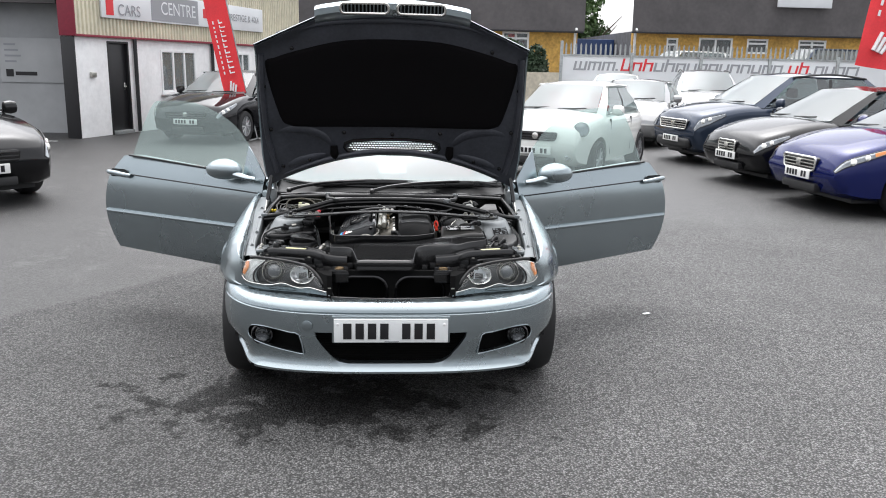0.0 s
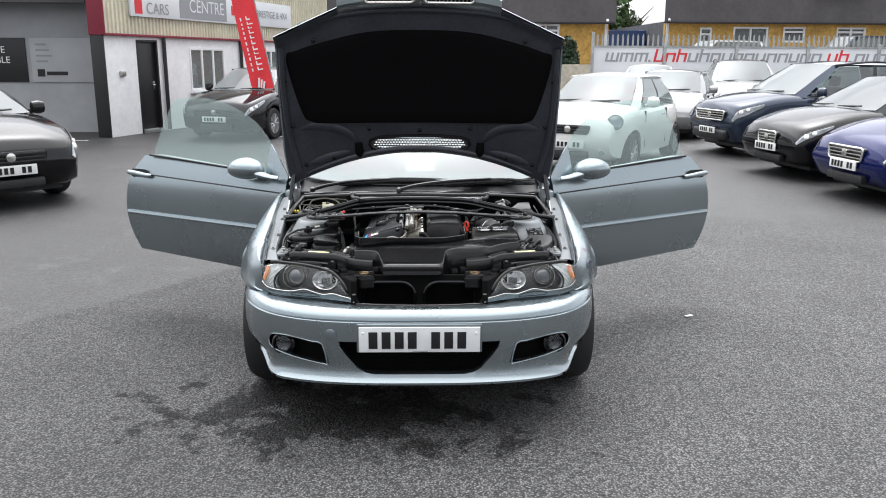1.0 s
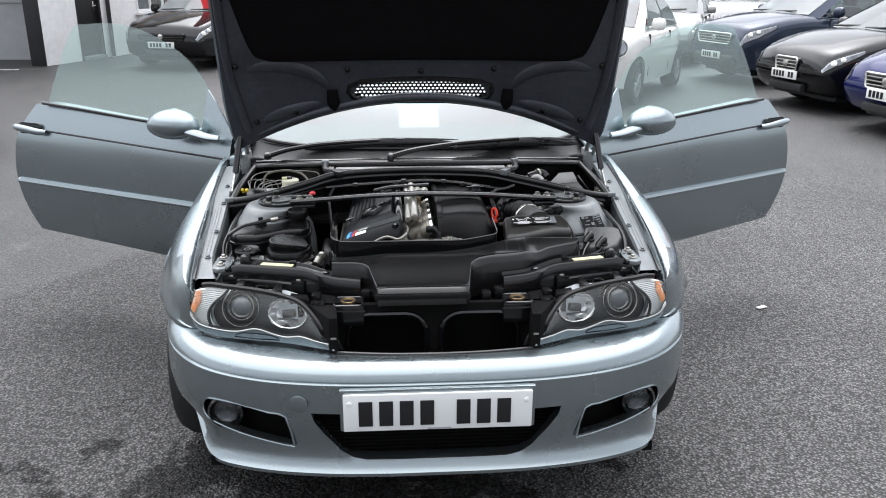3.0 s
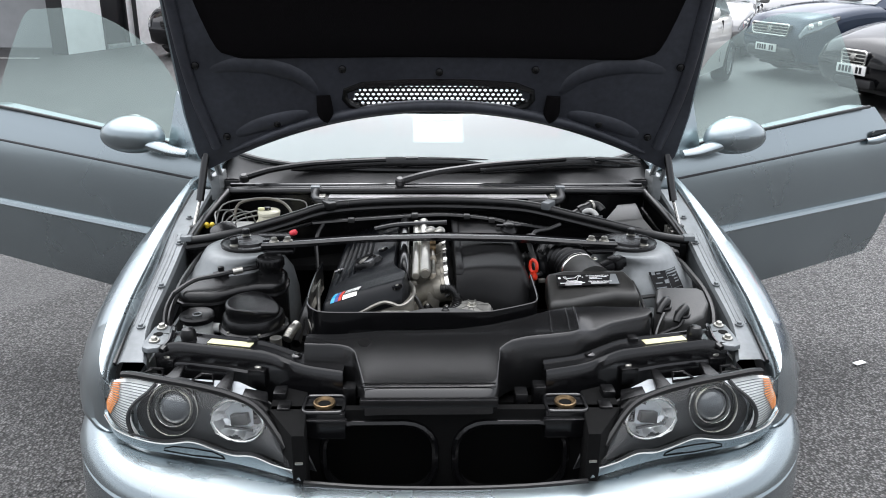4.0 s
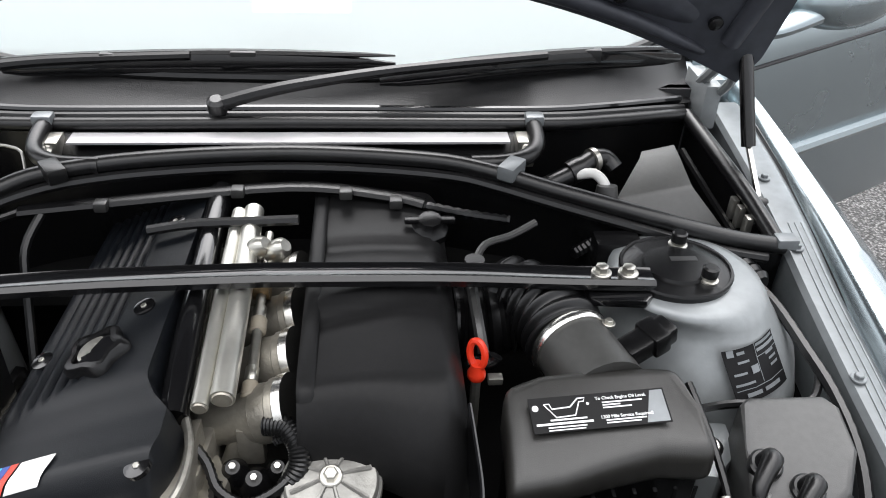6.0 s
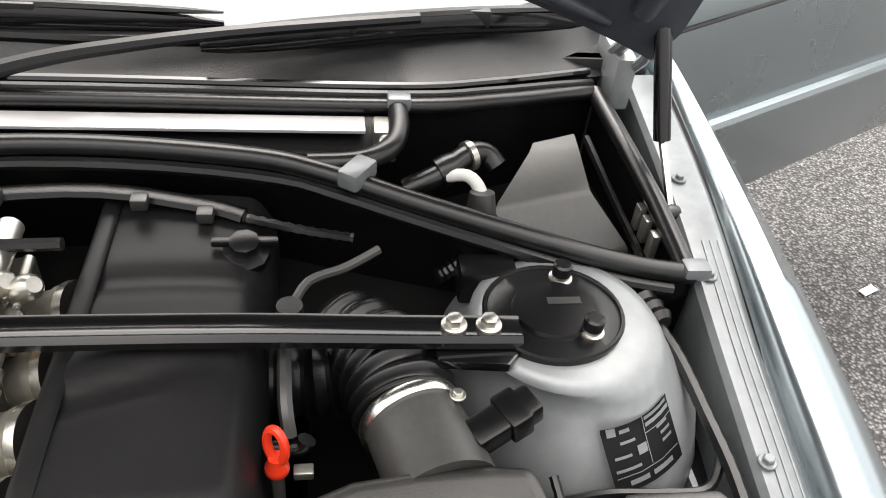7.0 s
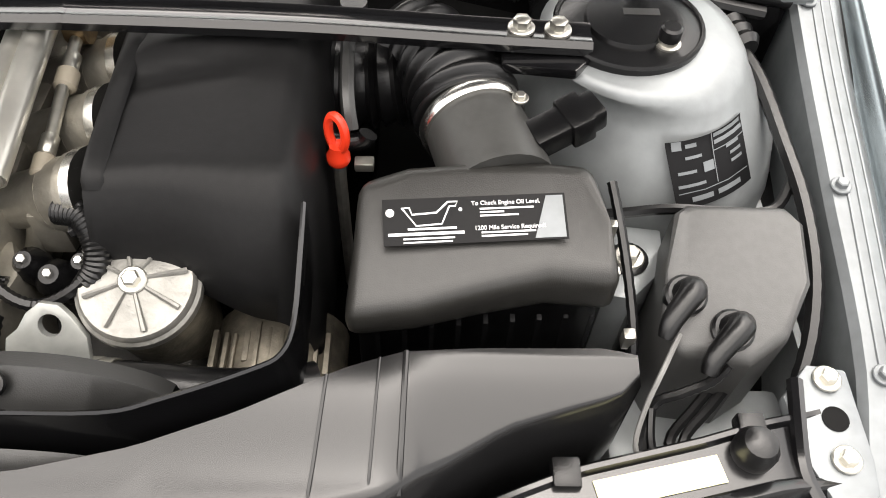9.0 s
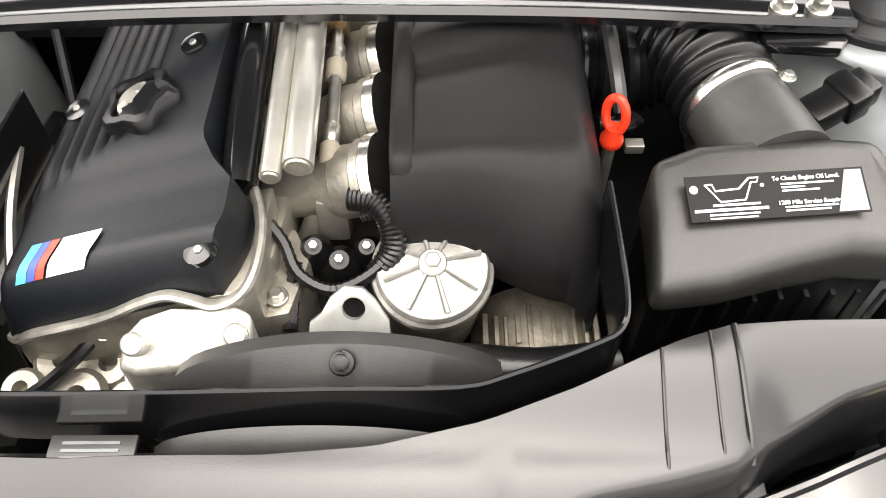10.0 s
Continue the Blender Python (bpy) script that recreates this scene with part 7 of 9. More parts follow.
COVER = mat("cover_coating", (0.0045, 0.0055, 0.0072), 0.33, spec=0.32, grain=0.12, scale=200, bump=0.25, bump_scale=1400, stain=0.12, stain_scale=8)
cover = bay("cylinder_head_cover", grid(rows), COVER, "satin black ribbed cylinder head cover", sharp=60)


def on_cover(x, y, lift=0.0):
    xl, xr = at_x(VC_L, y), at_x(VC_R, y)
    k = (x - xl) / (xr - xl)
    return Vector((x, y + cover_shift(y, k), cover_height(x, y, k) + lift))


# oil filler cap: star grip with a pale disc
oc = Vector((-0.186, 0.672, 0.842))
AXC = Vector((-0.33, -0.05, 1)).normalized()
star = lathe([(0.035, -0.012), (0.035, 0.005), (0.031, 0.011), (0.024, 0.012), (0.022, 0.006), (0.012, 0.005)], oc, AXC, 24)
for v in star.verts:
    d = v.co - oc
    a = math.atan2(d.y, d.x)
    if (d - AXC * d.dot(AXC)).length > 0.018:
        v.co = v.co + (d - AXC * d.dot(AXC)) * 0.14 * math.cos(5 * a)
oil_cap = part("oil_filler_cap", star, PLASTIC, cover, "black star shaped oil filler cap")
part("disc", lathe([(0.0215, 0.0065), (0.0215, 0.0078), (0.010, 0.0082)], oc, AXC, 22), GLOSS_BLACK, oil_cap)
ph = lathe([(0.020, 0.0080), (0.020, 0.0092), (0.01, 0.0094)], oc, AXC, 22)
for v in ph.verts:
    if (v.co - oc).x * 0.8 - (v.co - oc).y * 0.5 > -0.008:
        v.co -= AXC * 0.004
part("disc", ph, STEEL, oil_cap, "pale metal crescent on the cap")
for x, y in ((-0.106, 0.503), (-0.150, 0.742), (-0.262, 0.70), (-0.150, 0.93)):
    p = on_cover(x, y, 0.0)
    part("bolt_well", lathe([(0.013, -0.002), (0.013, 0.0035), (0.010, 0.004)], p, (-0.3, -0.1, 1), 18), GLOSS_BLACK, cover)
    bolt(cover, p + Vector((0, 0, 0.0005)), 0.0062, (-0.3, -0.1, 1), STEEL, False)
# badge: two blue bands, a red band and a plain bright shape
for k0, k1, m_ in ((0.13, 0.175, BLUE_L), (0.178, 0.215, BLUE_D), (0.218, 0.255, RED), (0.268, 0.435, CHROME)):
    rr = []
    for q in range(6):
        row = []
        for t in range(5):
            k = k0 + (k1 - k0) * t / 4 + 0.03 * q / 5
            y = 0.506 + 0.032 * q / 5
            x = at_x(VC_L, y) + (at_x(VC_R, y) - at_x(VC_L, y)) * k
            row.append((x, y + cover_shift(y, k), cover_height(x, y, k) + 0.0025))
        rr.append(row)
    part("badge", grid(rr), m_, cover, "enamel badge band" if m_ is not CHROME else "bright badge shape")

# head casting, timing cover and pulleys seen below the cover
cast = bmesh.new()
joined(cast, prism([(-0.29, 0.490), (-0.24, 0.505), (-0.19, 0.527), (-0.12, 0.532), (-0.085, 0.52), (-0.065, 0.55), (-0.058, 0.60), (-0.062, 0.72), (-0.05, 0.98), (-0.30, 0.98), (-0.30, 0.52)], 0.45, 0.742, 0.006, top=lambda x, y: 0.735 + 0.05 * max(0, (x + 0.2) / 0.14)))
head = bay("cylinder_head", cast, ALU, "pale cast aluminium cylinder head", sharp=50)
part("gasket_edge", tube([(-0.288, 0.496, 0.742), (-0.275, 0.486, 0.752), (-0.261, 0.484, 0.762), (-0.225, 0.485, 0.774), (-0.191, 0.486, 0.787), (-0.160, 0.489, 0.803), (-0.137, 0.490, 0.811), (-0.118, 0.487, 0.809), (-0.102, 0.485, 0.804), (-0.085, 0.488, 0.809), (-0.073, 0.496, 0.818), (-0.068, 0.520, 0.822), (-0.070, 0.555, 0.822), (-0.080, 0.590, 0.820)], 0.0062, 8, 4, flat=0.7), mat("stained_gasket_edge", (0.30, 0.29, 0.26), 0.42, 0.6, grain=0.25, scale=60, bump=0.3, bump_scale=150, stain=0.35, stain_scale=18), head)
BRIGHT_CAST = mat("bright_casting", (0.46, 0.45, 0.41), 0.38, 0.7, grain=0.18, scale=60, bump=0.3, bump_scale=160, stain=0.30, stain_scale=22)
fcov = part("front_cover", prism([(-0.186, 0.456), (-0.180, 0.478), (-0.166, 0.488), (-0.140, 0.492), (-0.108, 0.490), (-0.088, 0.492), (-0.074, 0.486), (-0.074, 0.466), (-0.090, 0.454), (-0.170, 0.450)], 0.60, 0.795, 0.005, 3, top=lambda x, y: 0.792 + 0.7 * (y - 0.488) - 0.25 * max(0, -0.13 - x)), BRIGHT_CAST, head, "bright cast front plate")
for x, y in ((-0.168, 0.466), (-0.086, 0.472)):
    part("boss", lathe([(0.010, -0.02), (0.010, 0.004), (0.008, 0.006), (0.004, 0.0065)], (x, y, 0.792 + 0.7 * (y - 0.488)), (0, -0.5, 0.85), 16), BRIGHT_CAST, fcov)
part("rim_casting", prism([(-0.29, 0.492), (-0.255, 0.486), (-0.19, 0.490), (-0.14, 0.496), (-0.085, 0.492), (-0.070, 0.500), (-0.066, 0.60), (-0.09, 0.60), (-0.29, 0.60)], 0.70, 0.80, 0.003, top=lambda x, y: 0.748 + 0.30 * (x + 0.275) + 0.004), ALU, head)
for x, y, r in ((-0.255, 0.492, 0.03), (-0.215, 0.487, 0.024), (-0.115, 0.492, 0.028), (-0.235, 0.455, 0.026), (-0.19, 0.452, 0.02), (-0.285, 0.462, 0.02), (-0.09, 0.468, 0.018)):
    part("boss", lathe([(r, -0.1), (r, 0.0), (r * 0.8, 0.006), (r * 0.35, 0.007), (r * 0.35, -0.01)], (x, y, 0.705), (0, -0.25, 1), 20), ALU, head)
for x, y in ((-0.187, 0.472), (-0.135, 0.472), (-0.10, 0.50), (-0.25, 0.52)):
    bolt(head, (x, y, 0.712), 0.010, (0, -0.3, 1))
wire("sensor_lead", [(-0.215, 0.505, 0.742), (-0.228, 0.485, 0.735), (-0.255, 0.462, 0.722), (-0.29, 0.452, 0.70)], 0.006, RUBBER, head)
part("sensor", lathe([(0.011, 0), (0.012, 0.012), (0.008, 0.02)], (-0.213, 0.503, 0.73), (0.2, -0.4, 0.9), 14), STEEL, head)
part("support", prism([(-0.072, 0.50), (-0.05, 0.505), (-0.038, 0.56), (-0.055, 0.60), (-0.068, 0.59)], 0.55, 0.76, 0.006), ALU, head)
bolt(head, (-0.062, 0.52, 0.762), 0.010)

# coil cover tube, rails, throttle linkage
part("coil_tube", tube([(-0.093, 0.592, 0.822), (-0.094, 0.70, 0.842), (-0.098, 1.0, 0.86)], 0.0165, 14, 3), GLOSS_BLACK, cover, "gloss black cable tube beside the cover")
part("edge_strip", tube([(-0.1135, 0.60, 0.822), (-0.1135, 0.70, 0.836), (-0.114, 1.0, 0.852)], 0.0025, 6, 3), BRASS, cover)
RAILS = mat("satin_tube", (0.62, 0.61, 0.56), 0.33, 0.9, stain=0.12, stain_scale=25)
rail = bay("air_rail", tube([(-0.041, 0.598, 0.842), (-0.041, 0.75, 0.858), (-0.044, 0.93, 0.868)], 0.0135, 18, 3), RAILS, "satin metal air rails above the inlet")
part("tube", tube([(-0.064, 0.590, 0.838), (-0.063, 0.75, 0.856), (-0.064, 0.93, 0.866)], 0.0095, 16, 3), RAILS, rail)
for c, r, m_ in (((-0.041, 0.5975, 0.842), 0.0115, ALU), ((-0.064, 0.5895, 0.838), 0.008, ALU)):
    part("end_plug", lathe([(r, 0), (r * 0.9, 0.002)], c, (0, -1, -0.1), 16), m_, rail)
lk = bay("throttle_linkage", tube([(-0.020, 0.66, 0.815), (-0.021, 0.74, 0.83), (-0.022, 0.90, 0.85)], 0.006, 10, 2), STEEL, "pale metal throttle linkage")
for y, r in ((0.640, 0.0095), (0.662, 0.008), (0.735, 0.0105), (0.755, 0.008), (0.82, 0.0095)):
    part("joint", lathe([(r * 0.7, -0.012), (r, -0.009), (r, 0.009), (r * 0.7, 0.012)], (-0.021, y, 0.815 + (y - 0.66) * 0.15), (0, 1, 0.15), 14), mat("tan_plastic", (0.26, 0.23, 0.18), 0.5, grain=0.1) if y in (0.640, 0.735) else STEEL, lk)
part("pivot", lathe([(0.02, -0.01), (0.02, 0.01)], (-0.022, 0.80, 0.84), (1, 0, 0), 14), BRASS, lk)
wire("crossover_hose", [(-0.18, 0.90, 0.858), (-0.12, 0.893, 0.872), (-0.04, 0.888, 0.878), (0.02, 0.885, 0.882)], 0.007, RUBBER)
for x in (-0.005, -0.03):
    part("fitting", lathe([(0.013, -0.012), (0.015, 0), (0.013, 0.014), (0.008, 0.02)], (x, 0.838 - 0.2 * (x + 0.03), 0.868), (0.6, -0.3, 0.6), 16), STEEL, lk)
for i, y in enumerate((0.628, 0.708, 0.788, 0.868)):
    tb_ = lathe([(0.030, -0.034), (0.034, -0.018), (0.034, 0.0), (0.037, 0.002), (0.037, 0.010), (0.034, 0.012)], (0.008, y, 0.792), (1, -0.1, 0.35), 24)
    tbo = bay("throttle_body", tb_, ALU, "cast throttle body with clamp")
    part("clamp", lathe([(0.0395, 0.012), (0.0395, 0.022), (0.037, 0.022)], (0.008, y, 0.792), (1, -0.1, 0.35), 26), CHROME, tbo, "bright hose clamp")
    part("port", lathe([(0.024, -0.09), (0.028, -0.04), (0.034, -0.02)], (0.008, y, 0.792), (1, -0.1, 0.35), 18), ALU, tbo)
    part("stub", tube([(-0.03, y, 0.79), (-0.035, y - 0.01, 0.76), (-0.05, y - 0.02, 0.72)], 0.012, 10, 3), ALU, tbo)
    part("lug", box((-0.035, y - 0.028, 0.735), (-0.005, y - 0.006, 0.79), 0.006), ALU, tbo)
for x, y, z, r in ((-0.035, 0.575, 0.755, 0.016), (-0.012, 0.565, 0.748, 0.018), (0.012, 0.578, 0.75, 0.015)):
    sv = bay("solenoid", lathe([(r, -0.03), (r, 0.0), (r * 0.7, 0.008), (r * 0.5, 0.014)], (x, y, z), (0, -0.35, 0.95), 16), PLASTIC, "small black solenoid")
    bolt(sv, (x, y - 0.004, z + 0.012), 0.007, (0, -0.35, 0.95), CHROME, False)
wire("corrugated_hose", [(-0.085, 0.585, 0.81), (-0.06, 0.565, 0.785), (-0.045, 0.54, 0.768), (-0.015, 0.53, 0.758), (0.02, 0.54, 0.77), (0.038, 0.56, 0.785), (0.030, 0.585, 0.795), (0.01, 0.59, 0.785)], 0.0062, RUBBER, steps=12, rings=0.15)
bay("breather_hose", tube([(0.0, 0.600, 0.800), (0.022, 0.592, 0.803), (0.036, 0.573, 0.795), (0.037, 0.556, 0.780), (0.024, 0.545, 0.762)], 0.0125, 14, 12, rings=0.10), RUBBER, "thick corrugated black hose")
wire("corrugated_hose", [(-0.05, 0.555, 0.765), (-0.052, 0.53, 0.75), (-0.052, 0.50, 0.74)], 0.0075, RUBBER, steps=10, rings=0.15)

# intake plenum: large soft box
PL_X0, PL_X1, PL_Y0, PL_Y1 = 0.036, 0.218, 0.565, 1.0
rows = []
ny, nx = 40, 30
for i in range(ny + 1):
    y = PL_Y0 + (PL_Y1 - PL_Y0) * i / ny
    row = []
    for j in range(nx + 1):
        k = j / nx
        x = PL_X0 + (PL_X1 - PL_X0) * k
        z = 0.852 + 0.006 * math.sin(math.pi * k) - 0.03 * max(0, (k - 0.85) / 0.15) ** 2.2 - 0.004 * max(0, (0.12 - k) / 0.12)
        z -= 0.006 * math.exp(-((y - 0.70 - 0.05 * k) / 0.014) ** 2) * smooth01(k / 0.1) * smooth01((0.8 - k) / 0.4)
        z += 0.006 * math.exp(-((y - 0.735 - 0.05 * k) / 0.03) ** 2)
        z -= 0.006 * math.exp(-((y - 0.86) / 0.016) ** 2)
        edge = 0.585 + 0.012 * k
        z -= 0.045 * max(0, (edge + 0.018 - y) / 0.038) ** 2
        row.append((x, y - 0.022 * smooth01((k - 0.3) / 0.5) * max(0, 1 - (y - PL_Y0) / 0.05), z))
    rows.append([(PL_X0, row[0][1], 0.60), (PL_X0 - 0.001, row[0][1], row[0][2] - 0.03)] + row + [(PL_X1 + 0.006, row[-1][1], row[-1][2] - 0.04), (PL_X1 + 0.002, row[-1][1], 0.60)])
front = []
for x, y, z in rows[0]:
    k = (x - PL_X0) / (PL_X1 - PL_X0)
    front.append((x + 0.01 * (0.5 - k), y - 0.010 - 0.004 * k, min(z, 0.80) - 0.045))
front2 = [(x, y + 0.05, 0.70) for x, y, z in front]
PLENUM = mat("plenum_plastic", (0.0115, 0.0115, 0.0118), 0.37, spec=0.13, grain=0.08, scale=150, bump=0.06, bump_scale=800, stain=0.15, stain_scale=6)
plenum = bay("intake_plenum", grid([front2, front] + rows), PLENUM, "large satin black intake plenum", sharp=70)
part("flange", tube([(0.045, 1.0, 0.855), (0.045, 0.80, 0.855), (0.045, 0.62, 0.854), (0.046, 0.590, 0.842)], 0.010, 12, 4, flat=0.4), PLENUM, plenum)
part("cap", lathe([(0.026, 0), (0.026, 0.01), (0.018, 0.018), (0.016, 0.028), (0.01, 0.03)], (0.195, 0.905, 0.845), (0, -0.2, 1), 9), PLASTIC, plenum)
part("cap_wing", box((0.16, 0.90, 0.862), (0.23, 0.912, 0.870), 0.003), PLASTIC, plenum)

# oil filter housing with a ribbed bright lid
FM = Matrix.Translation((0.071, 0.545, 0.768)) @ Vector((0, 0, 1)).rotation_difference(Vector((0.02, -0.27, 0.96))).to_matrix().to_4x4()
f_up = FM.to_3x3() @ Vector((0, 0, 1))
OILY = mat("oily_casting", (0.17, 0.155, 0.125), 0.5, 0.5, grain=0.3, scale=60, bump=0.5, bump_scale=150, stain=0.4, stain_scale=20)
LID = mat("lid_casting", (0.29, 0.285, 0.265), 0.45, 0.65, grain=0.18, scale=50, bump=0.3, bump_scale=200, stain=0.28, stain_scale=22)
filt = bay("oil_filter_housing", lathe([(0.040, -0.17), (0.047, -0.12), (0.049, -0.03), (0.046, -0.012)], FM.translation, f_up, 34), OILY, "cast oil filter housing with ribbed lid")
lid = part("lid", lathe([(0.049, -0.013), (0.0535, -0.011), (0.0545, -0.006), (0.0535, -0.001), (0.0505, 0.001), (0.050, 0.004), (0.0475, 0.007), (0.044, 0.0075), (0.041, 0.0065), (0.030, 0.010), (0.014, 0.0145), (0.011, 0.015)], FM.translation, f_up, 48), LID, filt, "bright cast lid with eight ribs")
for k in range(8):
    a = 2 * math.pi * k / 8 + 0.3
    part("rib", tube([FM @ Vector((r_ * math.cos(a), r_ * math.sin(a), h_)) for r_, h_ in ((0.012, 0.0155), (0.030, 0.0112), (0.0435, 0.0078))], lambda q: 0.0019 + 0.0009 * q, 6, 2), LID, lid)
part("lug", box((-0.004, 0.048, -0.014), (0.010, 0.058, -0.004), 0.002, m=FM), ALU, lid)
bolt(lid, FM @ Vector((0, 0, 0.0145)), 0.0125, f_up, STEEL)
# lifting eye bracket
eye = prism([(-0.036, 0), (0.036, 0), (0.034, 0.022), (0.022, 0.040), (0.012, 0.050), (-0.004, 0.052), (-0.016, 0.042), (-0.024, 0.028), (-0.034, 0.020)], -0.004, 0.004, 0.002)
hole = lathe([(0.010, -0.02), (0.010, 0.02)], (0.004, 0.032, 0), seg=18)
eye = cut(eye, [hole])
eye.transform(pose(0.0, 0.490, 0.735, 48, 0, 0))
lift = bay("lifting_eye", eye, mat("zinc_bracket", (0.42, 0.43, 0.41), 0.4, 0.6, grain=0.1, stain=0.15, stain_scale=20), "grey plated lifting bracket")
part("foot", box((-0.05, 0.468, 0.72), (0.048, 0.495, 0.737), 0.004), STEEL, lift)
bolt(lift, (-0.043, 0.485, 0.738), 0.009)
# alternator, block and dark machinery below
DULL_CAST = mat("dull_oily_casting", (0.20, 0.18, 0.145), 0.55, 0.6, grain=0.25, scale=80, bump=0.4, bump_scale=200, stain=0.35, stain_scale=25)
alt = bay("alternator", lathe([(0.062, -0.06), (0.066, -0.05), (0.066, 0.05), (0.05, 0.06)], (0.175, 0.53, 0.625), (0, 1, 0), 30), DULL_CAST, "finned alternator casing")
rnd = random.Random(11)
for k in range(11):
    x0 = 0.118 + k * 0.0107 + rnd.uniform(-0.0015, 0.0015)
    part("fin", box((x0, 0.505 + rnd.uniform(0, 0.012), 0.672), (x0 + rnd.uniform(0.003, 0.0055), 0.558 - rnd.uniform(0, 0.014), 0.696 - 0.0016 * abs(k - 5) - rnd.uniform(0, 0.006)), 0.001), DULL_CAST, alt)
bay("engine_block", box((-0.27, 0.50, 0.30), (0.10, 1.0, 0.66), 0.03), mat("dark_casting", (0.06, 0.058, 0.055), 0.6, 0.4, grain=0.3, scale=40, bump=0.4, bump_scale=120))
bay("coolant_hose", tube([(0.045, 0.468, 0.736), (0.10, 0.462, 0.742), (0.16, 0.460, 0.738), (0.225, 0.476, 0.722)], 0.021, 14, 4), RUBBER, "black coolant hose")
bay("hose_clamp", lathe([(0.023, -0.006), (0.023, 0.006)], (0.056, 0.4665, 0.737), (1, -0.1, 0.1), 20), STEEL)

# dipstick with red handle
ds = tube([(0.2360, 0.664, 0.60), (0.2360, 0.664, 0.80)], 0.006, 8, 1)
dip = bay("dipstick", ds, STEEL, "oil dipstick with a red loop handle")
hb = lathe([(0.0095, 0.800), (0.011, 0.803), (0.011, 0.809), (0.008, 0.814), (0.0075, 0.822)], (0.2360, 0.664, 0), seg=18)
tube([Vector((0.2360, 0.664, 0.830)) + Vector((0.008 * math.sin(a), -0.006 * math.sin(a) + 0.004 * math.cos(a) + 0.004, 0.016 * math.cos(a) + 0.003)) for a in (2 * math.pi * k / 14 for k in range(14))], 0.0044, 8, 2, closed=True, bm=hb)
part("handle", hb, RED, dip, "red plastic loop handle")
part("spring_clip", box((0.250, 0.66, 0.79), (0.268, 0.672, 0.80), 0.002), STEEL, dip)
wire("breather", [(0.24, 0.80, 0.85), (0.241, 0.75, 0.845), (0.243, 0.71, 0.835), (0.247, 0.69, 0.815)], 0.007, PLASTIC_GREY)
part("breather_elbow", tube([(0.228, 0.688, 0.80), (0.255, 0.688, 0.802), (0.262, 0.69, 0.81)], 0.009, 10, 3), PLASTIC, coupe)

# air filter box, flow meter and bellows
AB = [(0.250, 0.497), (0.256, 0.560), (0.258, 0.613), (0.30, 0.630), (0.36, 0.638), (0.42, 0.640), (0.462, 0.636), (0.474, 0.580), (0.480, 0.527), (0.42, 0.532), (0.365, 0.520), (0.31, 0.505)]
AIRBOX = mat("weathered_grey_plastic", (0.018, 0.0175, 0.016), 0.38, spec=0.6, grain=0.12, scale=120, bump=0.15, bump_scale=900, stain=0.2, stain_scale=9)
airbox = bay("air_filter_box", prism(AB, 0.762, 0.83, 0.017, 4, top=lambda x, y: 0.838 if y > 0.60 else 0.838 - 0.36 * (0.60 - y) * (1 if y > 0.55 else 1.05)), AIRBOX, "dark grey air filter box with a printed label", sharp=50)
part("lower_half", prism([(0.365 + (x - 0.365) * 0.93, 0.57 + (y - 0.57) * 0.82 + 0.008) for x, y in AB], 0.45, 0.79, 0.006), PLASTIC, airbox)
for k in range(9):
    part("grip_rib", box((0.275 + k * 0.023, 0.506 + 0.0022 * k, 0.70), (0.279 + k * 0.023, 0.525, 0.765)), PLASTIC, airbox)
lm = Matrix.Translation((0.357, 0.573, 0.8335)) @ pose(0, 0, 0, 19.5, 0, 4.5)
lbl = part("label", box((-0.076, -0.020, 0.0), (0.076, 0.020, 0.0012), m=lm), LABEL_BLACK, airbox, "black label with an oil can drawing and white print")
# Foil wedge whose grey also paints the reflection on the label's right end.
part("foil_glare", prism([(0.048, -0.0185), (0.074, -0.0185), (0.074, 0.018), (0.060, 0.018)], 0.0013, 0.0017, m=lm), GUTTER, lbl)
text("print", "To Check Engine Oil Level.", 0.0052, lm @ pose(0.026, 0.0135, 0.0016), CLIP_WHITE, lbl)
text("print", "1200 Mile Service Required!", 0.0052, lm @ pose(0.028, -0.008, 0.0016), CLIP_WHITE, lbl)
for x0, y0, w, h in ((0.004, 0.008, 0.045, 0.0014), (0.004, 0.005, 0.02, 0.0014), (0.004, 0.002, 0.032, 0.0014), (0.004, -0.0125, 0.045, 0.0014), (0.004, -0.0155, 0.038, 0.0014), (-0.056, -0.0075, 0.04, 0.0018), (-0.072, -0.012, 0.062, 0.0024), (-0.06, -0.0155, 0.042, 0.0014), (-0.06, -0.0185, 0.04, 0.0012)):
    part("bar", box((x0, y0, 0.0012), (x0 + w, y0 + h, 0.0016), m=lm), CLIP_WHITE, lbl)
can = [(-0.060, 0.012), (-0.054, 0.012), (-0.052, 0.006), (-0.032, 0.007), (-0.022, 0.016), (-0.014, 0.016), (-0.016, 0.012), (-0.021, 0.012), (-0.028, -0.003), (-0.049, -0.004)]
part("oil_can", tube([lm @ Vector((x, y, 0.0014)) for x, y in can], 0.0009, 4, 1, closed=True), CLIP_WHITE, lbl)
part("logo", lathe([(0.0035, 0.0012), (0.0035, 0.0018)], lm @ Vector((-0.070, 0.008, 0)), lm.to_3x3() @ Vector((0, 0, 1)), 14), CLIP_WHITE, lbl)
part("drop", lathe([(0.0016, 0.0012), (0.0016, 0.0016)], lm @ Vector((-0.012, 0.009, 0)), lm.to_3x3() @ Vector((0, 0, 1)), 10), CLIP_WHITE, lbl)
for y, z in ((0.60, 0.79), (0.56, 0.775)):
    part("spring_clip", box((0.480, y - 0.004, z - 0.012), (0.486, y + 0.004, z + 0.008), 0.001), STEEL, airbox)
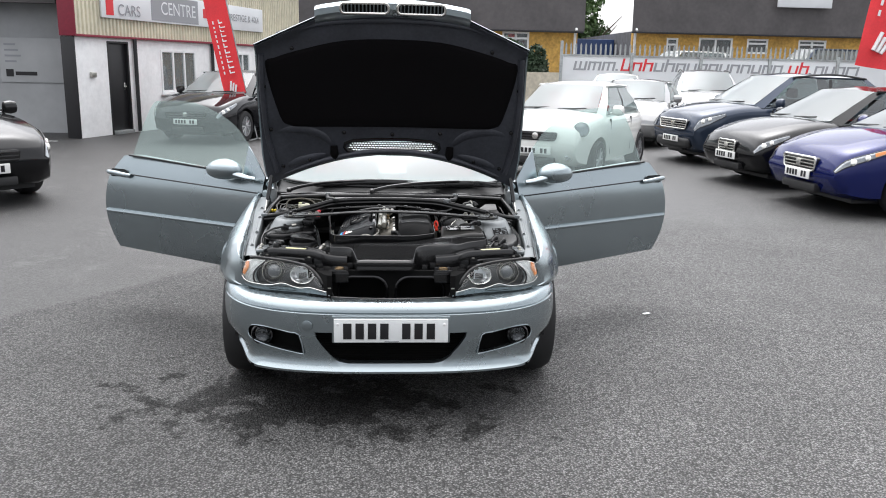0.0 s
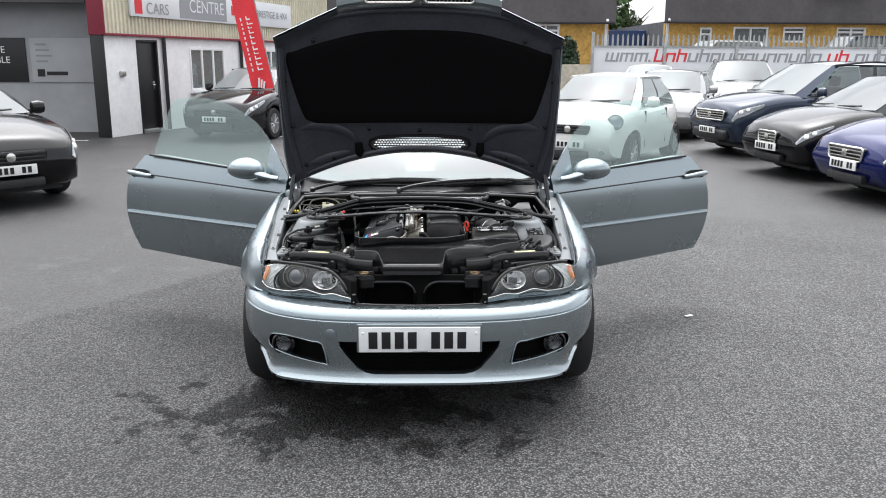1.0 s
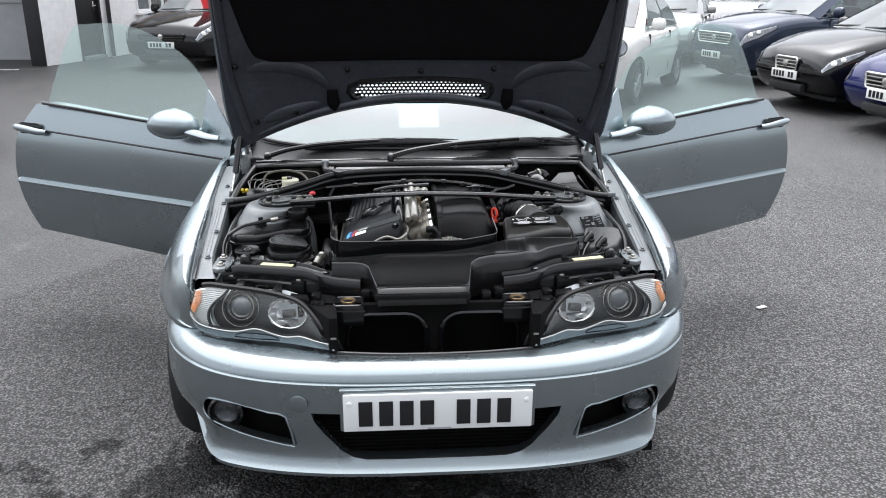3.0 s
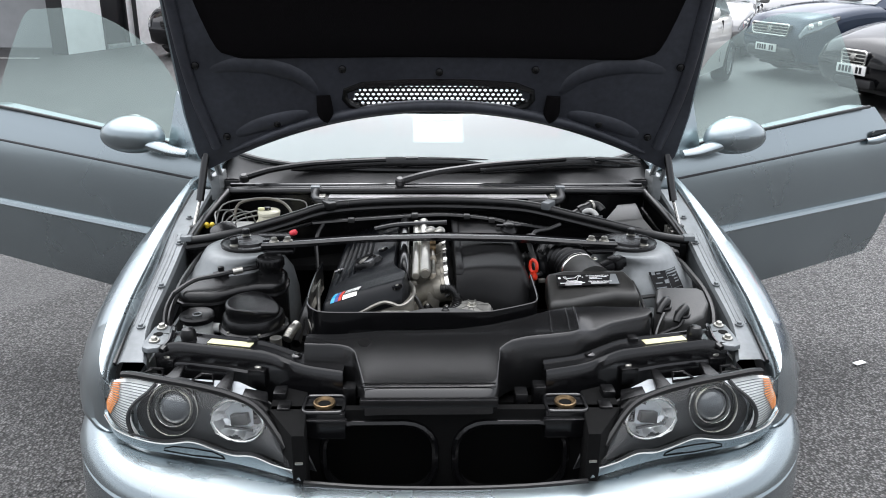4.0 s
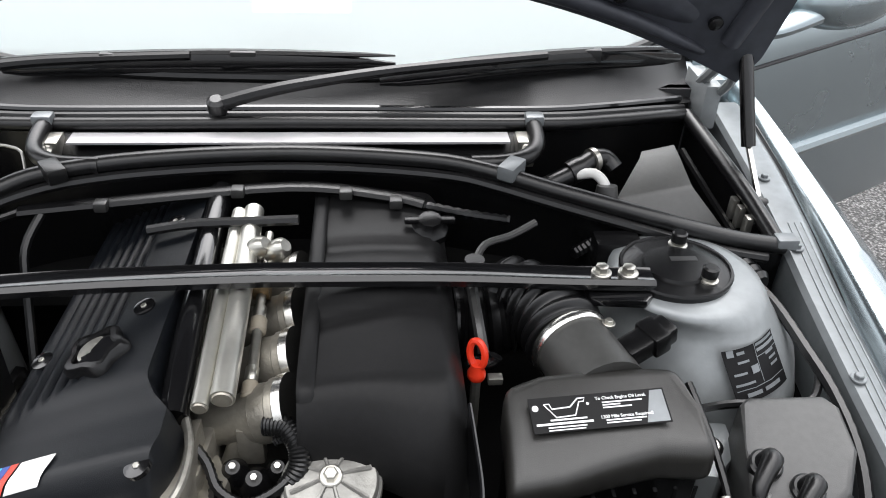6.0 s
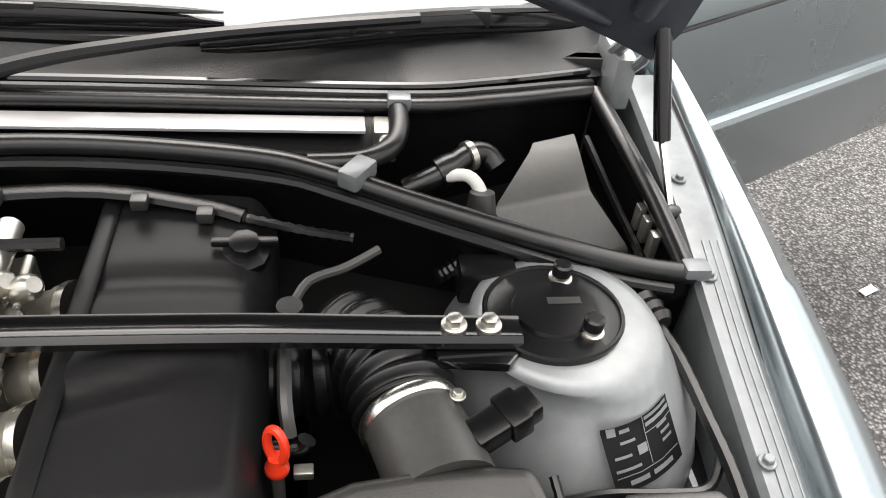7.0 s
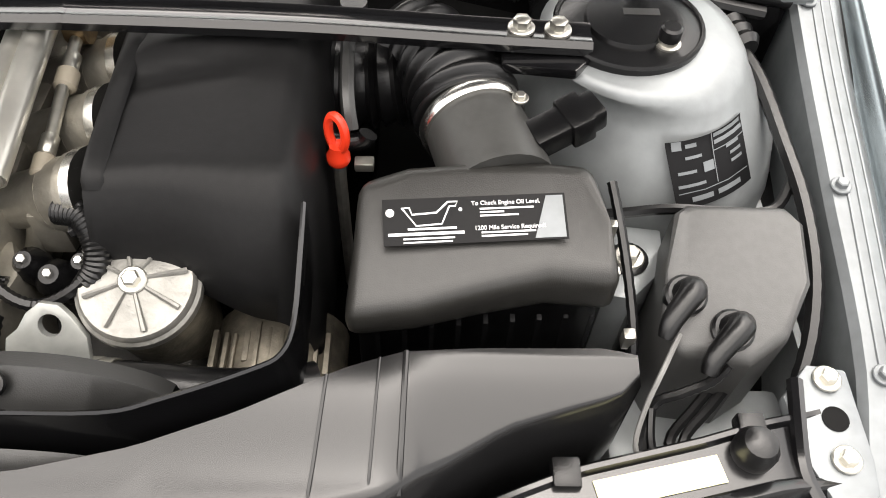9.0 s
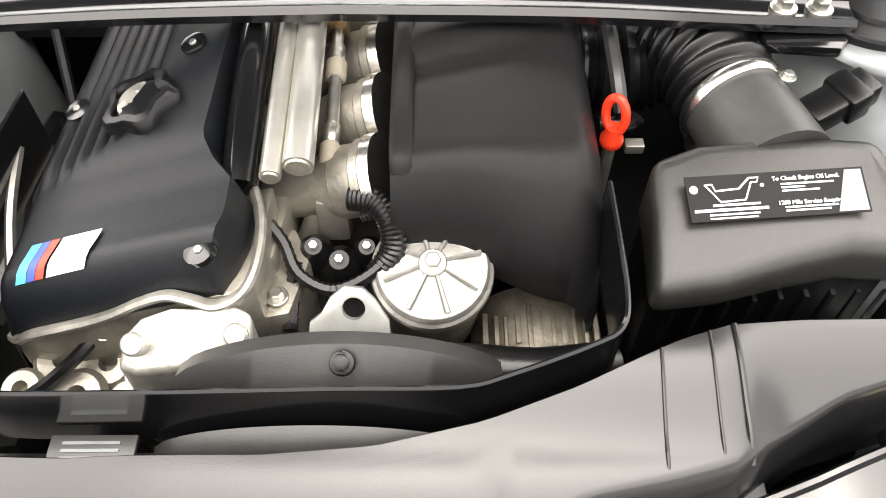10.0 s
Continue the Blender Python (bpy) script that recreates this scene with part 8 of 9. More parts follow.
part("spring_clip", box((0.489, 0.508, 0.735), (0.500, 0.519, 0.755), 0.002), STEEL, airbox)
wire("taped_cable", [(0.486, 0.645, 0.80), (0.492, 0.60, 0.785), (0.497, 0.55, 0.765), (0.500, 0.51, 0.74), (0.50, 0.48, 0.70)], 0.005, RUBBER, steps=8, rings=0.1)
mp = tube([(0.384, 0.636, 0.795), (0.376, 0.67, 0.797), (0.364, 0.705, 0.80), (0.356, 0.73, 0.801)], lambda k: 0.052 - 0.006 * k, 28, 5)
maf = bay("flow_meter", mp, AIRBOX_GREY, "black air flow meter tube")
part("clamp", lathe([(0.0505, -0.007), (0.0525, -0.004), (0.0525, 0.004), (0.0505, 0.007)], (0.360, 0.717, 0.8005), (-0.32, 1, 0.03), 36), CHROME, maf, "bright hose clamp")
part("plug", box((-0.022, -0.016, -0.012), (0.05, 0.016, 0.014), 0.005, m=pose(0.430, 0.682, 0.826, 0, -12, 26)), PLASTIC, maf)
part("plug", box((0.012, -0.020, -0.014), (0.036, 0.020, 0.017), 0.004, m=pose(0.430, 0.682, 0.826, 0, -12, 26)), PLASTIC, maf)
bolt(maf, (0.402, 0.715, 0.835), 0.008)
path = curve_pts([(0.357, 0.725, 0.80), (0.347, 0.765, 0.803), (0.325, 0.805, 0.80), (0.292, 0.838, 0.79)], 10)
bay("intake_bellows", tube(path, lambda k: 0.050 + 0.0045 * math.sin(k * 2 * math.pi * 7), 30, 3), RUBBER, "ribbed black intake bellows")
bay("intake_bellows", tube([(0.30, 0.80, 0.78), (0.26, 0.80, 0.775), (0.22, 0.80, 0.775)], lambda k: 0.045 + 0.005 * math.sin(k * 40), 24, 8), RUBBER)

# lamp cover box with two plugs
BX = [(0.543, 0.622), (0.556, 0.632), (0.648, 0.632), (0.660, 0.612), (0.654, 0.552), (0.628, 0.505), (0.592, 0.482), (0.528, 0.490), (0.519, 0.520), (0.527, 0.562)]
LAMP_COVER = mat("lamp_cover_plastic", (0.045, 0.045, 0.044), 0.40, spec=0.55, grain=0.1, scale=120, bump=0.12, bump_scale=900, stain=0.15, stain_scale=10)
lc = bay("lamp_cover", prism(BX, 0.60, 0.79, 0.010, 3, top=lambda x, y: 0.790 if y > 0.58 else 0.790 - 0.28 * (0.58 - y)), LAMP_COVER, "grey plastic cover with two cable plugs")
for c, e in (((0.540, 0.537, 0.780), (0.522, 0.508, 0.776)), ((0.577, 0.508, 0.772), (0.556, 0.480, 0.766))):
    part("plug_seat", lathe([(0.0185, -0.008), (0.0185, 0.002), (0.016, 0.004)], c, (0, -0.25, 1), 22), RUBBER, lc)
    part("plug", tube([Vector(c) + Vector((0, 0, 0.0)), Vector(c) + Vector((0.001, -0.006, 0.016)), Vector(e) + Vector((0, 0, 0.012)), Vector(e) + Vector((-0.006, -0.012, 0.002))], lambda k: 0.014 - 0.007 * k, 14, 4), RUBBER, lc)
wire("lead", [(0.529, 0.500, 0.778), (0.512, 0.47, 0.77), (0.498, 0.445, 0.755), (0.49, 0.42, 0.735), (0.50, 0.405, 0.72)], 0.0024, mat("pale_cable", (0.16, 0.16, 0.155), 0.35, stain=0.15, stain_scale=40), lc)
wire("lead", [(0.568, 0.476, 0.77), (0.555, 0.467, 0.757), (0.53, 0.459, 0.75), (0.508, 0.452, 0.74), (0.498, 0.42, 0.72)], 0.005, RUBBER, lc, 8, 0.12)
wire("lead", [(0.506, 0.45, 0.742), (0.505, 0.43, 0.73), (0.508, 0.41, 0.72)], 0.004, RUBBER, lc)
for k in range(2):
    wire("cable", [(0.60 - 0.012 * k, 0.50, 0.70), (0.572 - 0.014 * k, 0.47, 0.70 - 0.006 * k), (0.545 - 0.012 * k, 0.44, 0.69), (0.56 - 0.01 * k, 0.41, 0.69)], 0.005)
bay("corner_floor", box((0.49, 0.41, 0.52), (0.668, 0.52, 0.64), 0.01), PAINT_DULL)
bay("mount_plate", prism([(0.487, 0.655), (0.55, 0.648), (0.545, 0.60), (0.51, 0.565), (0.484, 0.57)], 0.60, 0.728, 0.004), PAINT_DULL)
bolt(coupe, (0.512, 0.610, 0.730), 0.015)
part("grommet", lathe([(0.019, 0.724), (0.019, 0.731), (0.015, 0.733)], (0.512, 0.610, 0), seg=20), RUBBER, coupe)
# loom along the inner wing
wire("loom", [(0.640, 0.862, 0.80), (0.652, 0.835, 0.795), (0.662, 0.79, 0.792), (0.668, 0.72, 0.785), (0.674, 0.65, 0.775), (0.672, 0.58, 0.76), (0.66, 0.52, 0.74), (0.64, 0.47, 0.715)], 0.0085, RUBBER, steps=8, rings=0.08)
part("boot", lathe([(0.020, -0.02), (0.016, -0.012), (0.019, -0.004), (0.015, 0.004), (0.018, 0.012), (0.012, 0.02)], (0.648, 0.852, 0.80), (0.3, -1, 0.05), 16), RUBBER, coupe)
wire("loom", [(0.672, 0.68, 0.775), (0.65, 0.648, 0.762), (0.60, 0.648, 0.758), (0.55, 0.650, 0.758), (0.50, 0.648, 0.752), (0.46, 0.655, 0.74)], 0.0055, RUBBER, steps=6)
wire("loom", [(-0.655, 0.86, 0.80), (-0.665, 0.80, 0.79), (-0.67, 0.70, 0.778), (-0.665, 0.60, 0.76), (-0.655, 0.53, 0.74), (-0.62, 0.46, 0.715)], 0.008, RUBBER, steps=8, rings=0.08)

# expansion tank, pump and washer filler on the other side
EX = [(-0.645, 0.675), (-0.60, 0.70), (-0.53, 0.71), (-0.49, 0.725), (-0.465, 0.765), (-0.425, 0.765), (-0.402, 0.735), (-0.400, 0.675), (-0.418, 0.648), (-0.47, 0.645), (-0.505, 0.632), (-0.535, 0.612), (-0.57, 0.598), (-0.64, 0.600), (-0.660, 0.630)]
tank = bay("expansion_tank", prism(EX, 0.60, 0.796, 0.018, 4, top=lambda x, y: 0.786 + 0.12 * max(0, y - 0.60)), PLASTIC, "black coolant expansion tank", sharp=55)
part("seam", tube([(x, y, 0.760 + 0.08 * max(0, y - 0.6)) for x, y in EX], 0.005, 6, 2, closed=True), PLASTIC, tank)
cap = part("tank_cap", lathe([(0.030, 0.812), (0.034, 0.815), (0.035, 0.820), (0.0345, 0.838), (0.032, 0.843), (0.029, 0.842), (0.027, 0.839), (0.012, 0.839)], (-0.442, 0.718, 0), seg=26), PLASTIC, tank, "round ribbed tank cap")
for k in range(18):
    a = 2 * math.pi * k / 18
    part("grip", box((0.033, -0.0022, 0.820), (0.0365, 0.0022, 0.837), m=Matrix.Translation((-0.442, 0.718, 0)) @ Matrix.Rotation(a, 4, "Z")), PLASTIC, cap)
part("neck", lathe([(0.034, 0.77), (0.034, 0.800), (0.028, 0.803), (0.028, 0.814)], (-0.442, 0.718, 0), seg=24), PLASTIC, tank)
part("stud", lathe([(0.022, 0.785), (0.022, 0.805), (0.008, 0.809), (0.008, 0.820), (0.005, 0.821)], (-0.567, 0.705, 0), seg=18), RUBBER, tank)
wire("hose", [(-0.66, 0.60, 0.79), (-0.62, 0.640, 0.808), (-0.57, 0.655, 0.815), (-0.51, 0.676, 0.822), (-0.470, 0.712, 0.817)], 0.006, RUBBER, tank)
part("sleeve", tube([(-0.528, 0.669, 0.820), (-0.505, 0.678, 0.8222)], 0.009, 10, 1), STEEL, tank, "pale metal sleeve")
wire("hose", [(-0.66, 0.60, 0.79), (-0.665, 0.55, 0.77), (-0.655, 0.50, 0.745), (-0.62, 0.45, 0.735)], 0.006, RUBBER, tank)
pc = Vector((-0.452, 0.528, 0))
pump = bay("air_pump", lathe([(0.076, 0.62), (0.078, 0.728), (0.083, 0.734), (0.083, 0.740), (0.075, 0.744), (0.073, 0.764), (0.069, 0.770), (0.02, 0.772)], pc, seg=40), PLASTIC, "round black air pump housing")
part("lid", prism([(pc.x + 0.064 * math.cos(a), pc.y + 0.064 * math.sin(a)) for a in (radians(q) for q in range(-20, 221, 12))] + [(pc.x - 0.03, pc.y - 0.05), (pc.x + 0.02, pc.y - 0.055)], 0.76, 0.800, 0.008, 3, top=lambda x, y: 0.800 if x < pc.x + 0.012 else 0.800 - 0.5 * (x - pc.x - 0.012)), PLASTIC, pump, "domed lid")
for a in (-0.2, 0.35, -1.2, -2.3, 2.9):
    bolt(pump, pc + Vector((0.073 * math.cos(a), 0.078 * math.sin(a), 0.741)), 0.006, washer=False)
for k in range(10):
    a = -math.pi * k / 10
    part("rib", box((-0.003, 0.07, 0), (0.003, 0.084, 0.05), m=Matrix.Translation(pc + Vector((0, 0, 0.66))) @ pose(0, 0, 0, 0, 0, math.degrees(a) - 90)), PLASTIC, pump)
wf = bay("washer_filler", lathe([(0.034, 0.60), (0.036, 0.735), (0.030, 0.748)], (-0.588, 0.535, 0), seg=26), mat("cloudy_plastic", (0.50, 0.52, 0.50), 0.4, stain=0.15, stain_scale=15), "cloudy washer bottle with a black cap")
part("cap", lathe([(0.036, 0.746), (0.042, 0.750), (0.042, 0.760), (0.038, 0.765), (0.034, 0.762), (0.01, 0.761)], (-0.588, 0.535, 0), seg=28), PLASTIC, wf)
part("symbol", tube([(-0.588 + 0.010 * math.cos(a), 0.535 + 0.010 * math.sin(a), 0.7625) for a in (2 * math.pi * k / 16 for k in range(16))], 0.0016, 5, 1, closed=True), GUTTER, wf)
part("spout", tube([(-0.552, 0.540, 0.725), (-0.53, 0.536, 0.725)], 0.012, 10, 1), mat("cloudy_plastic_b", (0.5, 0.52, 0.5), 0.4), wf)
gh = bay("hose_fitting", tube([(-0.362, 0.452, 0.735), (-0.355, 0.472, 0.745), (-0.345, 0.50, 0.75)], 0.012, 14, 10, rings=0.1), STEEL, "pale ribbed hose fitting")
part("nut", lathe([(0.014, -0.01), (0.014, 0.01)], (-0.385, 0.440, 0.735), (0, 0, 1), 12), STEEL, gh)
for k in range(3):
    wire("hose", [(-0.35 + 0.015 * k, 0.50 + 0.03 * k, 0.70), (-0.345 + 0.01 * k, 0.60, 0.72), (-0.345, 0.70, 0.72), (-0.35, 0.80, 0.70)], 0.012 - 0.002 * k)
# Plain black blocks added to fill the bay's sides with shade.
bay("side_machinery", box((-0.66, 0.45, 0.28), (-0.33, 0.95, 0.60), 0.03), RECESS_SHADE)
bay("side_machinery", box((0.25, 0.45, 0.28), (0.66, 0.95, 0.60), 0.03), RECESS_SHADE)
wire("steel_pipe", [(-0.298, 0.545, 0.76), (-0.305, 0.60, 0.785), (-0.31, 0.66, 0.80)], 0.005, STEEL)

# rubber-edged frame round the engine
FR = [(-0.305, 0.70, 0.835), (-0.312, 0.60, 0.835), (-0.313, 0.50, 0.832), (-0.308, 0.445, 0.829), (-0.290, 0.413, 0.827), (-0.255, 0.400, 0.826), (-0.15, 0.399, 0.826), (0.0, 0.402, 0.825), (0.09, 0.403, 0.825), (0.13, 0.413, 0.826), (0.19, 0.435, 0.829), (0.212, 0.448, 0.831), (0.219, 0.475, 0.834), (0.2185, 0.53, 0.840), (0.217, 0.578, 0.845)]
fr_line = curve_pts(FR, 4)
frame_rows = []
for i, p in enumerate(fr_line):
    d = fr_line[min(i + 1, len(fr_line) - 1)] - fr_line[max(i - 1, 0)]
    n_ = Vector((d.y, -d.x, 0)).normalized()
    frame_rows.append([p + n_ * a + Vector((0, 0, b)) for a, b in ((-0.0014, -0.075), (-0.0014, -0.003), (-0.002, 0.0), (0.0, 0.0016), (0.002, 0.0), (0.0014, -0.003), (0.0014, -0.030), (0.0018, -0.075))])
bay("engine_frame", grid(frame_rows, wrap_u=True, caps=True), GLOSS_BLACK, "thin black frame round the engine")
# fan cowl: low arched panel behind the frame and the round housing before it
rows = []
for i in range(25):
    x = -0.125 + 0.25 * i / 24
    a = 1 - (x / 0.125) ** 2
    rows.append([(x, 0.412, 0.765), (x, 0.414, 0.775 + 0.018 * a), (x, 0.430 + 0.012 * a, 0.790 + 0.028 * max(0, a) ** 0.6), (x, 0.447 + 0.012 * a, 0.780 + 0.028 * max(0, a) ** 0.6), (x, 0.449 + 0.012 * a, 0.74)])
cowl_ = bay("fan_cowl", grid(rows), PLASTIC_GREY, "arched dark grey fan cowl")
part("pin", lathe([(0.010, 0.0), (0.009, 0.003), (0.006, 0.004), (0.006, 0.009), (0.004, 0.010)], (0.005, 0.428, 0.814), (0, -0.4, 0.9), 16), PLASTIC, cowl_)
rows = []
for i in range(29):
    x = -0.145 + 0.25 * i / 28
    a = max(0, 1 - ((x + 0.02) / 0.128) ** 2) ** 0.5
    rows.append([(x, 0.345, 0.68), (x, 0.362, 0.70 + 0.05 * a), (x, 0.378, 0.728 + 0.05 * a), (x, 0.392, 0.735 + 0.05 * a), (x, 0.399, 0.70)])
bay("fan_housing", grid(rows), PLASTIC_GREY, "rounded dark fan housing")
bay("radiator_top", box((-0.33, 0.33, 0.60), (0.33, 0.395, 0.735), 0.01), PLASTIC)
tg = bay("warning_plate", box((-0.215, 0.368, 0.765), (-0.15, 0.392, 0.770), 0.001, m=Matrix.Identity(4)), PLASTIC_GREY, "small grey plate with print bars")
for i in range(3):
    part("bar", box((-0.205, 0.372 + i * 0.006, 0.7702), (-0.162, 0.3745 + i * 0.006, 0.7708)), GUTTER, tg)

# cold air duct across the front
DU = [(-0.302, 0.372), (-0.19, 0.364), (-0.05, 0.364), (0.03, 0.370), (0.11, 0.388), (0.18, 0.413), (0.235, 0.438), (0.262, 0.450), (0.300, 0.462), (0.36, 0.467), (0.462, 0.470), (0.476, 0.464), (0.482, 0.448), (0.466, 0.430), (0.43, 0.420), (0.38, 0.404), (0.335, 0.378), (0.29, 0.348), (0.24, 0.336), (0.18, 0.326), (0.145, 0.312), (0.120, 0.290), (0.108, 0.25), (0.103, 0.166), (-0.172, 0.166), (-0.177, 0.24), (-0.186, 0.280), (-0.207, 0.308), (-0.24, 0.322), (-0.302, 0.326)]


def duct_top(x, y):
    z = 0.756 + 0.042 * smooth01((y - 0.16) / 0.2) + 0.012 * smooth01((y - 0.36) / 0.09)
    z -= 0.20 * max(0, 0.462 - y) * smooth01((x - 0.29) / 0.05)
    return z - 0.004 * smooth01((x - 0.30) / 0.16) - 0.012 * smooth01((-0.12 - x) / 0.15)


DUCT = mat("duct_plastic", (0.0075, 0.0075, 0.0078), 0.23, spec=0.55, grain=0.05, scale=120, bump=0.03, bump_scale=900, stain=0.06, stain_scale=5)
rows = []
for i in range(29):
    q = i / 28
    row = []
    for j in range(57):
        x = -0.302 + 0.784 * j / 56
        y1 = at_x([(a, b) for a, b in DU[:12]], x)
        y0 = at_x(sorted([(a, b) for a, b in DU[12:]]), x)
        y = y0 + (y1 - y0) * q
        lip = 0.012 * (max(0, 0.12 - q) / 0.12) ** 2 * (1 if (y1 - y0) > 0.02 else 0)
        row.append((x, y, duct_top(x, y) - lip))
    rows.append(row)
low0 = [(x, y - 0.006, z - 0.012) for x, y, z in rows[0]]
low1 = [(x, y - 0.008, max(0.68, z - 0.034) if -0.18 < x < 0.11 else 0.68) for x, y, z in rows[0]]
hi0 = [(x, y + 0.004, z - 0.008) for x, y, z in rows[-1]]
hi1 = [(x, y + 0.004, 0.68) for x, y, z in rows[-1]]
duct_ob = bay("air_intake_duct", grid([low1, low0] + rows + [hi0, hi1], caps=False), DUCT, "broad black cold air duct", sharp=55)
part("side", grid([[(-0.302, y, duct_top(-0.302, y)) for y in (0.326, 0.35, 0.374)], [(-0.302, y, 0.68) for y in (0.326, 0.35, 0.374)]]), DUCT, duct_ob)
part("side", grid([[(0.482, y, duct_top(0.482, y)) for y in (0.44, 0.45, 0.464)], [(0.482, y, 0.68) for y in (0.44, 0.45, 0.464)]]), DUCT, duct_ob)
for x0, x1, r_ in ((0.244, 0.236, 0.0014), (0.283, 0.278, 0.0012), (0.303, 0.300, 0.0024)):
    y1, y0 = at_x([(a, b) for a, b in DU[:12]], x0), at_x(sorted([(a, b) for a, b in DU[12:]]), x1) + 0.004
    part("seam", tube([(x0 + (x1 - x0) * k / 6, y1 + (y0 - y1) * k / 6, duct_top(x0 + (x1 - x0) * k / 6, y1 + (y0 - y1) * k / 6) + 0.0006 - (0.008 if k == 6 else 0)) for k in range(7)], r_, 8, 2), DUCT, duct_ob)
part("plug_hole", lathe([(0.0145, 0), (0.0145, 0.0015), (0.012, 0.002)], (-0.170, 0.320, duct_top(-0.17, 0.32) - 0.0008), (0, -0.25, 1), 24), RECESS_SHADE, duct_ob)
for z_y in (0.182, 0.194):
    part("groove", box((-0.170, z_y, duct_top(0, z_y) - 0.0002), (0.101, z_y + 0.002, duct_top(0, z_y) + 0.0012)), RECESS_SHADE, duct_ob)
part("lip", box((-0.172, 0.152, 0.728), (0.104, 0.168, 0.746), 0.005), PLASTIC, duct_ob)

# front cross panel, latches, stickers
CROSS = mat("satin_black_panel", (0.0045, 0.0045, 0.005), 0.19, spec=0.6, grain=0.1, scale=100, stain=0.15, stain_scale=9)
for s in (-1, 1):
    beam_rows = []
    for k in range(25):
        x = 0.215 + 0.425 * k / 24
        yf = at_x(((0.215, 0.268), (0.285, 0.290), (0.345, 0.308), (0.385, 0.322), (0.485, 0.346), (0.595, 0.372), (0.64, 0.380)), x)
        yb = at_x(((0.215, 0.308), (0.285, 0.327), (0.355, 0.349), (0.432, 0.378), (0.532, 0.402), (0.64, 0.434)), x)
        z = 0.744 + 0.020 * smooth01((x - 0.28) / 0.12) - 0.012 * smooth01((x - 0.585) / 0.05)
        yf, yb = yf + 0.008, yb + 0.010
        beam_rows.append([(s * x, y, zz) for y, zz in ((yf - 0.016, z - 0.10), (yf - 0.016, z - 0.022), (yf - 0.013, z - 0.002), (yf - 0.006, z + 0.005), (yf + 0.001, z + 0.003), (yf + 0.004, z), (yb - 0.007, z), (yb - 0.004, z + 0.005), (yb, z + 0.005), (yb + 0.003, z), (yb + 0.003, z - 0.10))])
    beam = bay("cross_panel", grid(beam_rows, wrap_u=True, caps=True), CROSS, "glossy black front cross panel")
    part("sticker", box((-0.0505, -0.011, 0), (0.0505, 0.011, 0.0012), m=pose(s * 0.484 + 0.0125, 0.376 + s * 0.003, 0.7645, 0, 0, s * 12.5)), YELLOW, beam, "pale yellow sticker")
    part("buffer", lathe([(0.013, 0.752), (0.017, 0.760), (0.0175, 0.776), (0.013, 0.786), (0.007, 0.789)], (s * 0.572, 0.403, 0), seg=18), RUBBER, beam)
    for x, y in ((0.425, 0.378), (0.575, 0.416)):
        part("edge_clip", box((s * x - 0.011, y - 0.006, 0.755), (s * x + 0.011, y + 0.018, 0.772), 0.003), PLASTIC, beam)
    # lamp carrier bar in front of the panel
    bar_rows = []
    for k in range(13):
        q = k / 12
        p = Vector((s * (0.395 + 0.225 * q), 0.318 + 0.055 * q, 0.722 + 0.004 * math.sin(math.pi * q)))
        bar_rows.append([p + Vector((0, a_, b_)) for a_, b_ in ((-0.012, -0.03), (-0.012, -0.002), (-0.008, 0.003), (-0.003, 0.001), (0.003, 0.001), (0.008, 0.004), (0.013, 0.0), (0.013, -0.03))])
    cbar = bay("lamp_carrier", grid(bar_rows, wrap_u=True, caps=True), CROSS, "glossy black lamp carrier bar")
    for x, y in ((0.402, 0.322), (0.612, 0.372)):
        part("screw_box", box((-0.020, -0.017, -0.03), (0.020, 0.017, 0.010), 0.004, m=pose(s * x, y, 0.722, 0, 0, s * 12)), PLASTIC, cbar)
        part("screw", lathe([(0.009, 0), (0.009, 0.003), (0.005, 0.005)], (s * x, y, 0.732), seg=14), STEEL, cbar)
    part("bolt_head", lathe([(0.012, 0), (0.012, 0.004), (0.006, 0.008)], (s * 0.322, 0.338, 0.748), (0, 0, 1), 6), GLOSS_BLACK, beam)
    # corner plate with bolts
    cp = bay("corner_plate", prism([(s * 0.612, 0.455), (s * 0.640, 0.485), (s * 0.672, 0.480), (s * 0.672, 0.40), (s * 0.668, 0.372), (s * 0.652, 0.362), (s * 0.630, 0.368), (s * 0.618, 0.40)], 0.744, 0.757, 0.003), GUTTER, "painted corner plate with bolts")
    bolt(cp, (s * 0.652, 0.470, 0.758), 0.012)
    bolt(cp, (s * 0.648, 0.400, 0.758), 0.012)
    part("hole", lathe([(0.011, 0.7575), (0.011, 0.7582)], (s * 0.650, 0.435, 0), seg=18), RECESS_SHADE, cp)
    part("strip", tube([(s * 0.625, 0.468, 0.758), (s * 0.617, 0.43, 0.760), (s * 0.612, 0.39, 0.758), (s * 0.622, 0.362, 0.752)], 0.007, 8, 4), GLOSS_BLACK, cp)
    # bonnet catch
    bt = bay("catch_bracket", box((s * 0.249 - 0.046, 0.178, 0.64), (s * 0.249 + 0.046, 0.252, 0.700), 0.006), CROSS, "black bonnet catch bracket")
    part("rim", tube([(s * 0.249 + x, 0.216 + y, 0.701) for x, y in rounded(0.082, 0.066, 0.012, 3)], 0.004, 8, 1, closed=True), CROSS, bt)
    part("catch_ring", lathe([(0.0215, 0.698), (0.0232, 0.703), (0.0222, 0.707), (0.0198, 0.708), (0.0175, 0.704), (0.0135, 0.7035), (0.0125, 0.7015)], (s * 0.249, 0.217, 0), seg=30, caps=False), BRASS, bt, "rusty brass catch ring")
